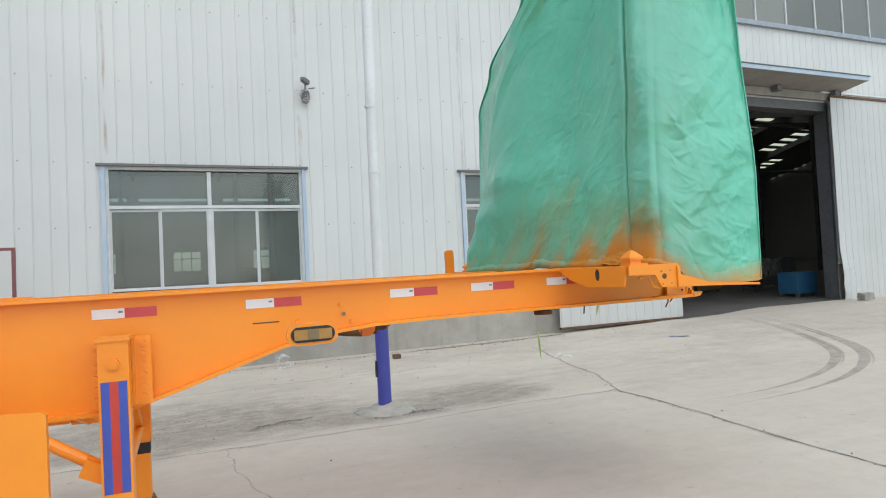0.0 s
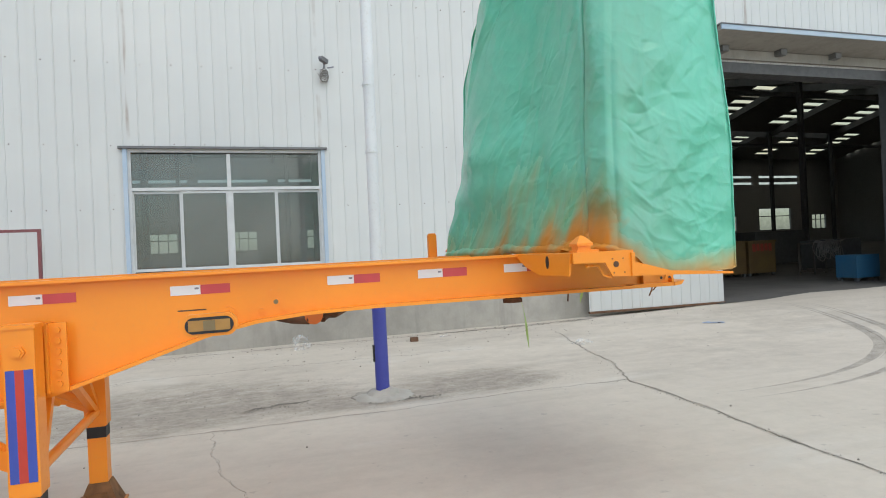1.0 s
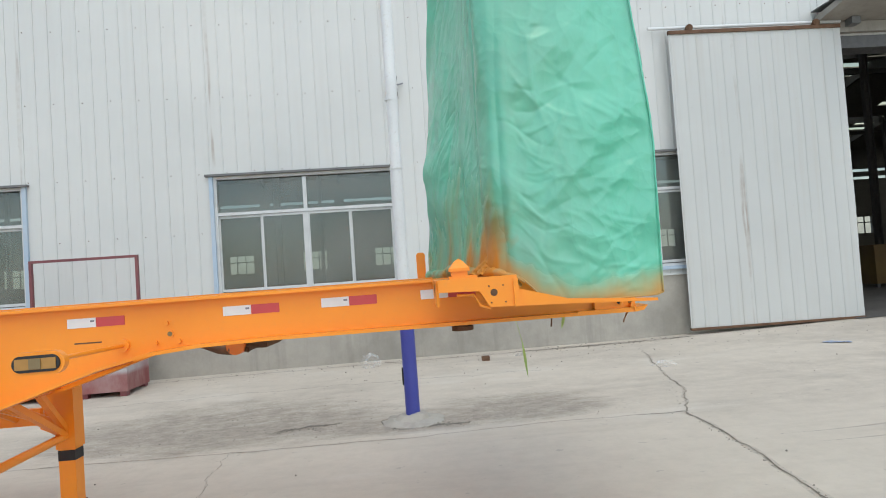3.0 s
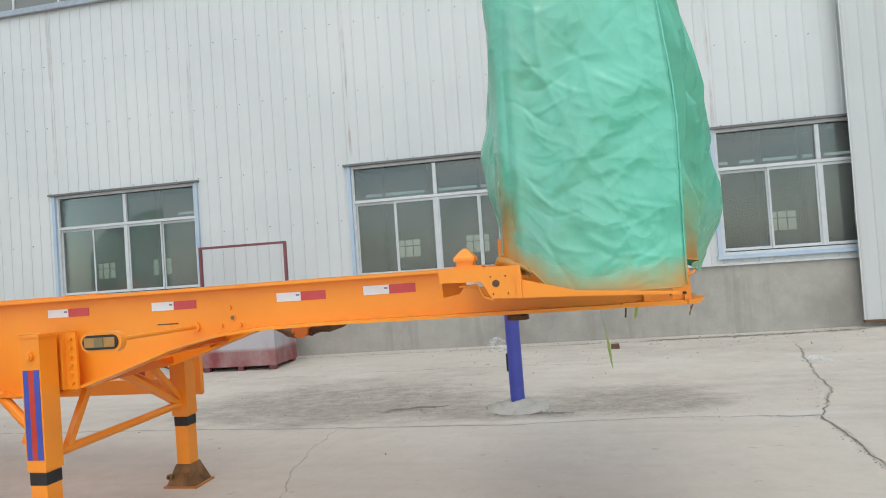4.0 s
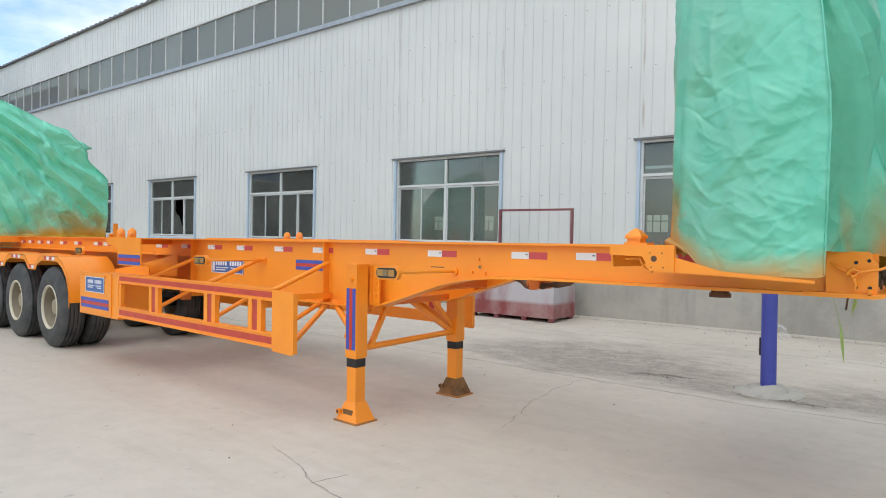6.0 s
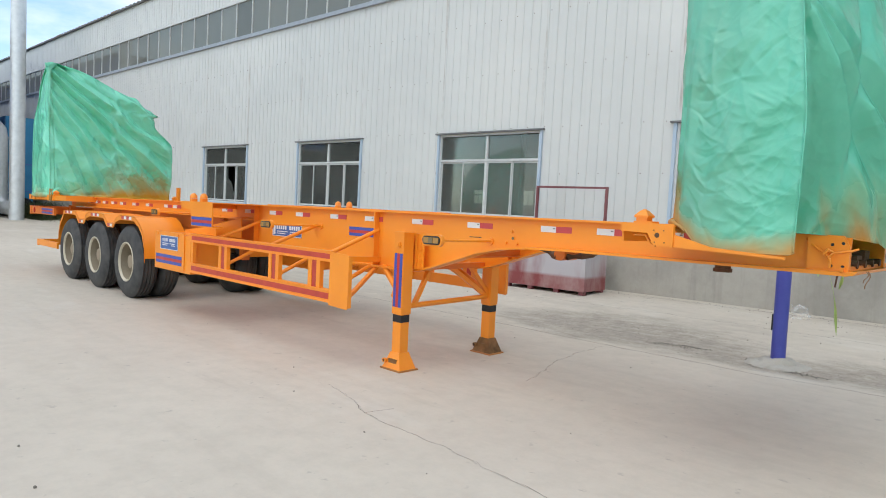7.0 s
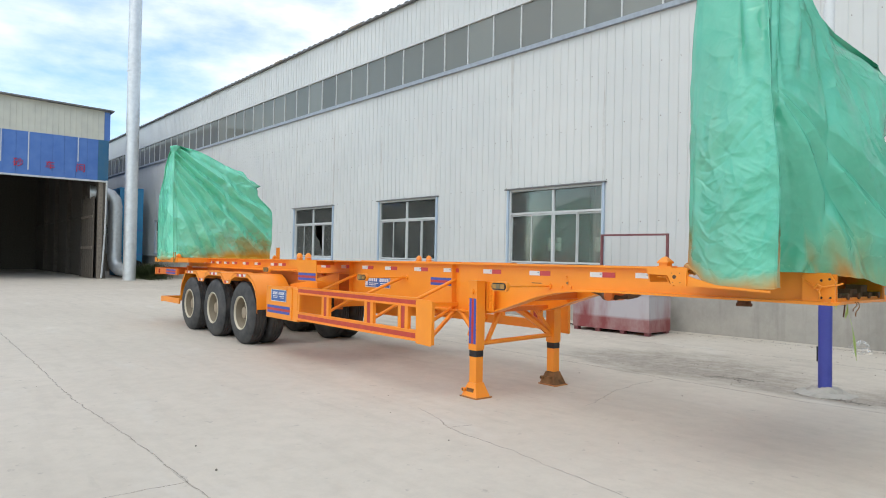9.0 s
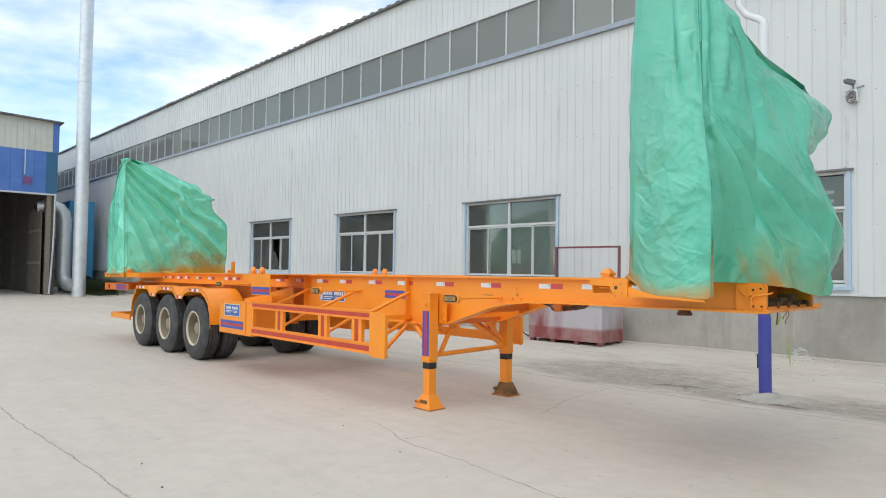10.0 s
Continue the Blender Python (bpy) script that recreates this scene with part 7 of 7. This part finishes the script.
def draped(name, label, cloth, per, seam, z0, tops, seed, drift, hem, cols, rows, plan, folds, crumple_by):
    """A wrinkled sheet round an upright load. per: the corners of its foot, from the near rear one; seam: the side that ends at the rear seam; tops: height by y;
    drift: how far a corner strays with height; hem: the lift of its lower edge; folds: large folds by place along the foot and height;
    crumple_by: how crumpled each side is."""
    n = len(per)
    lens = [math.hypot(per[(i + 1) % n][0] - per[i][0], per[(i + 1) % n][1] - per[i][1]) for i in range(n)]
    total = sum(lens)
    field = crease_field(cols, rows, total, 2.6, seed, plan)
    pts = []
    marks = {}
    for j in range(rows + 1):
        t = j / rows
        for i in range(cols):
            d = arc = total * i / cols
            k = 0
            while d > lens[k]:
                d -= lens[k]
                k += 1
            (ax, ay), (bx, by) = per[k], per[(k + 1) % n]
            f = d / lens[k]
            marks.setdefault(k, i)
            px, py = ax + (bx - ax) * f, ay + (by - ay) * f
            low = z0 + hem(px, py, k, f)
            top = tops(k, f, py)
            z = low + (top - low) * t
            nx, ny = (by - ay) / lens[k], -(bx - ax) / lens[k]
            c = min(f, 1 - f) * lens[k]
            q = Vector((px * 0.9 + py * 0.55 + seed, py * 0.9 - px * 0.4, z))
            belly = 0.035 * math.sin(math.pi * f) * (1 - 0.3 * t)
            fold = 0.04 * noise.noise(Vector((q.x * 1.5 + q.z * 0.55, q.y * 1.5 + q.z * 0.35, q.z * 0.25)))
            wx = arc + 0.16 * noise.noise((arc * 1.9, z * 1.9, seed)) + 0.05 * noise.noise((arc * 6, z * 6, seed + 3))
            wz = z + 0.16 * noise.noise((arc * 1.9, z * 1.9, seed + 9)) + 0.05 * noise.noise((arc * 6, z * 6, seed + 5))
            rough = crumple_by[k] * (0.25 + 1.5 * max(0, 0.25 + noise.noise((arc * 1.6, z * 1.6, seed + 30))))
            crease = 0.0
            for ang, size, amp in ((31, 0.42, 0.020), (-22, 0.21, 0.015)):
                ca, sa = math.cos(radians(ang)), math.sin(radians(ang))
                crease += amp * rough * facet((wx * ca + wz * sa) / size, (0.62 * (wz * ca - wx * sa)) / size, seed + ang)
            crease += field[j, i] * (0.35 + 0.65 * rough) + folds(arc, z)
            edge = step(0.0, 0.10, c)
            inset = 0.06 * t ** 2 + 0.12 * step(0.9, 1.0, t) ** 2
            out = belly + (fold + crease) * (0.3 + 0.7 * edge) - inset
            if k == seam and c < 0.08:
                # the sheet tucks in beside its corner seam
                out -= (0.042 + 0.016 * noise.noise((z * 5, 0, seed))) * math.exp(-((c - 0.018) / 0.016) ** 2) * step(0.5, 0.75, f)
            elif k == 1 and f < 0.5:
                # a pressed pleat beside the next corner
                out += 0.012 * math.exp(-(c / 0.02) ** 2) - 0.014 * math.exp(-((c - 0.10) / 0.014) ** 2)
            p = (px + nx * out, py + ny * out, z + 0.012 * noise.noise(q * 2.2))
            dx0, dy0 = drift(k, p[2])
            dx1, dy1 = drift((k + 1) % n, p[2])
            fs = step(0, 1, f)
            pts.append((p[0] + dx0 + (dx1 - dx0) * fs, p[1] + dy0 + (dy1 - dy0) * fs, p[2]))
    if seam < n - 1:
        # no sharp fold where the strip behind the seam meets the near side
        reach = int(0.11 * cols / total)
        for j in range(rows + 1):
            ring = [Vector(pts[j * cols + i % cols]) for i in range(-2 * reach, 2 * reach + 1)]
            for i in range(-reach, reach + 1):
                w = reach - abs(i)
                mid = ring[2 * reach + i - w:2 * reach + i + w + 1]
                pts[j * cols + i % cols] = tuple(sum(mid, Vector()) / len(mid))
    faces = [(j * cols + i, j * cols + (i + 1) % cols, (j + 1) * cols + (i + 1) % cols, (j + 1) * cols + i) for j in range(rows) for i in range(cols)]
    base = rows * cols
    cx, cy, peak = (sum(p[m] for p in pts[base:]) / cols for m in range(3))
    for i in range(cols):
        v = Vector(pts[base + i])
        pts.append((cx + 0.55 * (v.x - cx), cy + 0.6 * (v.y - cy), v.z + 0.3 * (peak - v.z) + 0.015 * noise.noise(v * 4)))
    faces += [(base + i, base + (i + 1) % cols, base + cols + (i + 1) % cols, base + cols + i) for i in range(cols)]
    pts.append((cx, cy, sum(p[2] for p in pts[-cols:]) / cols))
    faces += [(base + cols + i, base + cols + (i + 1) % cols, len(pts) - 1) for i in range(cols)]
    ob = thing(name, None, None, label, "tarpaulin", "green sheeted loads")
    me = bpy.data.meshes.new("sheet")
    me.from_pydata(pts, [], faces)
    me.materials.append(cloth)
    me.polygons.foreach_set("use_smooth", [True] * len(faces))
    shared("sheet", me, ob, label="crumpled green woven sheet")
    bm = B()
    tube(bm, [pts[j * cols + marks[1]] for j in range(0, rows + 1, 2)], 0.0045, 6)
    part("seam", bm, cloth, ob, "folded seam along the corner", smooth=180)
    bm = B()
    tube(bm, [pts[i] for i in range(0, cols, 2)], 0.004, 6)
    part("hem", bm, cloth, ob, "rolled lower hem", smooth=180)
    # the bunched foot of the sheet at the rear
    bm = B()
    rings = []
    order = list(range(marks[seam], cols, 3)) + list(range(0, marks[1] // 6, 3)) if seam < n - 1 else list(range(0, marks[3], 3))
    for m, i in enumerate(order):
        p = Vector(pts[i]) + Vector((-0.006, -0.006, -0.004))
        q = Vector(pts[(i + 3) % cols]) - Vector(pts[i])
        side = q.cross(Vector((0, 0, 1))).normalized()
        r = (0.020 if seam < n - 1 else 0.032 + 0.014 * noise.noise((i * 0.03, 2, seed))) * min(1.0, m / 12, (len(order) - 1 - m) / 12) + 0.004
        ring = []
        for a in range(12):
            w = r * (1 + 0.6 * noise.noise((i * 0.21, a * 0.9, seed)) + 0.3 * noise.noise((i * 0.6, a * 1.9, seed)))
            ring.append(bm.verts.new(p + side * w * math.cos(a * math.pi / 6) + Vector((0, 0, 1.2 * w * math.sin(a * math.pi / 6)))))
        rings.append(ring)
    for a, b in zip(rings, rings[1:]):
        for i in range(12):
            bm.faces.new((a[i], b[i], b[(i + 1) % 12], a[(i + 1) % 12]))
    part("bunched_hem", bm, cloth, ob, "bunched, paint-stiffened hem", smooth=60)
    return ob


def along(x, table):
    """Eased reading of a short table of (x, value...) rows."""
    if x <= table[0][0]:
        return table[0][1:]
    for a, b in zip(table, table[1:]):
        if x <= b[0]:
            s = step(a[0], b[0], x)
            return tuple(u + (v - u) * s for u, v in zip(a[1:], b[1:]))
    return table[-1][1:]


def tops_front(k, f, y):
    ends = (4.34, 4.34, 4.22, 3.5, 3.26, 3.95, 4.34, 4.34)
    return ends[k] + (ends[k + 1] - ends[k]) * f


def hem_front(px, py, k, f):
    if k == 0:
        return 0.15 * step(0.32, 0.0, f)
    if k == 1:
        return 0.01 + 0.10 * step(0.45, 0.85, f)
    if k == 2:
        return 0.11 - 0.04 * step(0.1, 0.5, f) - 0.06 * step(0.5, 0.95, f)
    if k == 3:
        return 0.01 + 0.11 * step(0.0, 0.8, f)
    if k == 6:
        return 0.13 + 0.02 * f
    return 0.145 + (0.05 * max(0.0, noise.noise((py * 3.1, px, 8.0))) if k == 5 else 0.0)


def drift_front(k, z):
    if k == 2:
        return along(z, ((1.45, -0.10, 0), (1.75, 0.0, 0.0), (2.5, 0.05, -0.05), (3.2, -0.03, 0.0), (3.5, -0.08, -0.08), (3.7, -0.19, -0.20), (4.2, -0.34, -0.37)))
    if k == 3:
        return along(z, ((1.35, -0.05, 0.06), (1.85, 0.06, 0.06), (2.5, -0.02, -0.20), (2.90, -0.04, 0.0), (3.0, -0.08, -0.06), (3.22, -0.29, -0.31), (3.5, -0.46, -0.50)))
    if k == 4:
        return along(z, ((1.35, -0.05, -0.05), (1.5, 0.03, 0.03), (1.92, 0.09, 0.10), (2.10, 0.05, 0.05), (2.36, -0.05, -0.06), (2.58, -0.14, -0.16),
                         (2.70, -0.03, -0.03), (2.88, 0.06, 0.06), (3.02, 0.09, 0.09), (3.24, -0.04, -0.05)))
    if k == 5:
        return along(z, ((1.4, -0.10, 0.02), (1.63, -0.09, 0.02), (1.9, -0.07, -0.14), (2.12, -0.01, -0.14), (2.4, 0.07, 0.02), (2.87, 0.11, 0.08), (3.2, 0.12, -0.15), (3.6, 0.13, -0.75), (4.0, 0.2, -1.15)))
    if k == 6:
        return along(z, ((1.5, 0.01, 0.01), (2.0, 0.0, -0.01), (2.65, 0.01, -0.05), (4.3, 0.05, -0.08)))
    if k == 1:
        return along(z, ((1.4, 0.03, 0.0), (2.0, 0.05, 0.0), (2.8, 0.0, 0.0), (3.2, -0.01, 0.0), (4.3, -0.07, 0.05)))
    return (0, 0) if z < 2.2 else along(z, ((2.2, 0, 0), (2.9, 0.04, 0), (4.3, 0.08, 0)))


FRONT_RAYS = ((0, 0), (2.2, -0.045), (5.5, -0.03), (8, -0.075), (16, -0.20), (23, -0.16), (28, -0.03), (33, 0.04), (40, -0.03), (48, 0.04), (54, -0.035), (62, 0.03), (78, 0))
SIDE_RAYS = ((-62, 0), (-48, 0.022), (-36, -0.006), (-22, 0.012), (-9, -0.012), (0, 0))


REAR_BULGE = 4.54  # along the foot, where the rear side bellies out


def folds_front(arc, z):
    out = 0.155 * step(1.65, 2.25, z) * math.exp(-((arc - REAR_BULGE) / 0.50) ** 2)
    out += rays(arc, z, (0.625, 2.80), FRONT_RAYS) + rays(arc, z, (0.625, 2.80), SIDE_RAYS)
    if z > 2.78 and 0.38 < arc < 1.18:
        # upright pleats above the gathering point
        w = (arc - 0.625) / (0.45 + 0.35 * (z - 2.78))
        out += 0.030 * min(1, (z - 2.78) / 0.35) * math.sin(17 * w) * step(1.0, 0.5, abs(w))
    return out


cover = draped("tarpaulin_cover", "tall green tarpaulin with orange overspray, draped over the trailer front", TARP_FRONT,
       [(2.25, 2.94), (2.87, 2.88), (2.98, 3.45), (3.22, 4.22), (2.95, 5.08), (2.10, 5.12), (2.185, 3.14)], 5, 1.375, tops_front, 3.0, drift_front, hem_front, 860, 430,
       ((14, (0.4, 1.1), (0.04, 0.08), 0.45, 52, 12, 0.65, 0.98, 0, 1), (30, (0.2, 0.6), (0.02, 0.05), 0.4, 48, 25, 0.65, 1.0, 0, 1),
        (60, (0.10, 0.35), (0.010, 0.026), 0.55, 38, 30, 0.78, 1.0, 0, 0.8), (200, (0.05, 0.20), (0.006, 0.012), 0.7, 30, 60, 0.80, 1.0, 0, 0.7),
        (9, (0.25, 0.6), (0.02, 0.05), 0.5, 62, 30, 0.0, 0.12, 0, 1), (46, (0.08, 0.30), (0.008, 0.020), 0.65, 38, 30, 0.0, 0.12, 0, 1),
        (46, (0.08, 0.30), (0.008, 0.020), 0.65, -35, 30, 0.0, 0.12, 0, 1), (240, (0.03, 0.16), (0.005, 0.010), 0.75, 30, 70, 0.0, 0.12, 0, 0.6),
        (26, (0.10, 0.32), (0.012, 0.03), 0.9, 15, 40, 0.13, 0.40, 0.45, 0.8), (30, (0.10, 0.30), (0.010, 0.024), 0.8, -35, 30, 0.14, 0.5, 0, 0.7),
        (16, (0.3, 0.8), (0.02, 0.05), 0.6, -52, 12, 0.16, 0.46, 0, 0.7), (220, (0.04, 0.16), (0.006, 0.014), 0.8, 0, 90, 0.12, 0.5, 0, 1)),
       folds_front, (0.6, 0.8, 0.8, 0.9, 0.8, 0.5, 0.8))


# the loose skirt of the sheet, flaring and crumpled round its near rear foot
bm = B()
grid = []
for j in range(31):
    v = j / 30
    ring = []
    for i in range(121):
        u = -1 + 2 * i / 120
        base = Vector((2.175, 3.14 - 0.40 * u, 0)) if u < 0 else Vector((2.175 + 0.13 * u, 3.14 - 0.24 * u, 0))
        turn = (step(-0.18, 0.18, u) + step(0.6, 1.0, u)) * radians(35)
        out = Vector((-math.cos(turn), -math.sin(turn), 0))
        top = 1.61 - 0.15 * max(0.0, u)
        low = 1.508 - 0.06 * step(0.25, 0.95, u) + 0.028 * abs(noise.noise((u * 5, 0, 4)))
        q = Vector((u * 3.2, v * 1.5, 2.0))
        flare = (0.006 + 0.024 * v ** 1.2) * step(1.0, 0.5, abs(u)) - 0.045 + 0.035 * v
        cr = 0.030 * noise.noise(q * 1.6) + 0.022 * (0.5 - abs(noise.noise(q * 3.4))) + 0.010 * (0.5 - abs(noise.noise(q * 8)))
        ring.append(bm.verts.new(base + out * (flare + cr * (0.2 + 0.8 * v) * step(1.0, 0.8, abs(u))) + Vector((0, 0, top + (low - top) * v))))
    grid.append(ring)
for a, b in zip(grid, grid[1:]):
    for i in range(120):
        bm.faces.new((a[i], b[i], b[i + 1], a[i + 1]))
part("skirt", bm, TARP_FRONT, cover, "crumpled orange-stained skirt of the sheet", smooth=180)


def tops_rear(k, f, y):
    return along(y, ((2.88, 4.03), (3.0, 4.06), (4.6, 3.62), (5.0, 3.40), (5.24, 3.30)))[0]


def hem_rear(px, py, k, f):
    return 0.10 * math.exp(-((f - 0.13) / 0.08) ** 2) + 0.01 if k == 1 else 0.0


def drift_rear(k, z):
    if k == 0:
        return along(z, ((1.5, -0.06, 0), (2.9, -0.10, 0.0), (3.5, 0.25, 0.0), (4.03, 0.60, 0.0)))
    if k == 1:
        return along(z, ((1.5, 0.0, 0.04), (3.6, 0.0, 0.0), (4.0, 0.0, -0.03)))
    if k == 3:
        return along(z, ((1.5, 0, 0.0), (2.1, 0.03, 0.03), (2.63, 0.05, 0.02), (3.1, 0.0, -0.34), (3.22, 0.0, -0.34), (3.3, 0, -0.20)))
    if k == 4:
        return along(z, ((1.5, 0, 0.0), (2.6, 0.0, 0.0), (3.3, 0.2, -0.3)))
    return (0, 0)


rng = random.Random(8)
REAR_RAYS = [(8, 0)]
while REAR_RAYS[-1][0] < 84:
    last = REAR_RAYS[-1]
    REAR_RAYS.append((last[0] + rng.uniform(2.2, 5.2), rng.uniform(0.018, 0.056) * (-1 if last[1] > 0 else 1)))
REAR_RAYS.append((88, 0))


def folds_rear(arc, z):
    a = arc + 0.08 * noise.noise((arc * 1.5, z * 1.5, 4))
    return rays(a, z + 0.06 * noise.noise((arc * 1.5, z * 1.5, 9)), (0.15, 4.75), REAR_RAYS) * step(0.95, 1.25, arc) * step(3.6, 3.3, arc)


draped("tarpaulin_cover", "green tarpaulin stained orange below, draped over the trailer rear", TARP_REAR,
       [(-11.25, 2.90), (-10.2, 2.88), (-10.15, 4.1), (-10.2, 5.24), (-11.2, 5.24)], 4, 1.50, tops_rear, 21.0, drift_rear, hem_rear, 600, 270,
       ((20, (0.5, 1.3), (0.025, 0.05), 0.8, -38, 10, 0.16, 0.5, 0, 1), (160, (0.05, 0.22), (0.010, 0.018), 0.7, -35, 40, 0.12, 0.5, 0, 1), (10, (0.3, 0.8), (0.03, 0.06), 0.4, 80, 20, 0.0, 0.14, 0, 1),
        (60, (0.08, 0.28), (0.012, 0.03), 0.6, 45, 60, 0, 0.5, 0, 1)),
       folds_rear, (0.6, 0.9, 0.9, 0.6, 0.6))
# dangling ties below the sheets
bm = B()
for dx in (0, 0.12):
    tube(bm, [(-9.95 + dx, 2.87, 1.62), (-9.9 + dx, 2.85, 1.50), (-9.88 + dx * 0.5, 2.85, 1.40)], 0.012, 8)
thing("rope_tie", bm, ROPE, "yellow rope holding the tarpaulin at the rear", "rope", smooth=60)
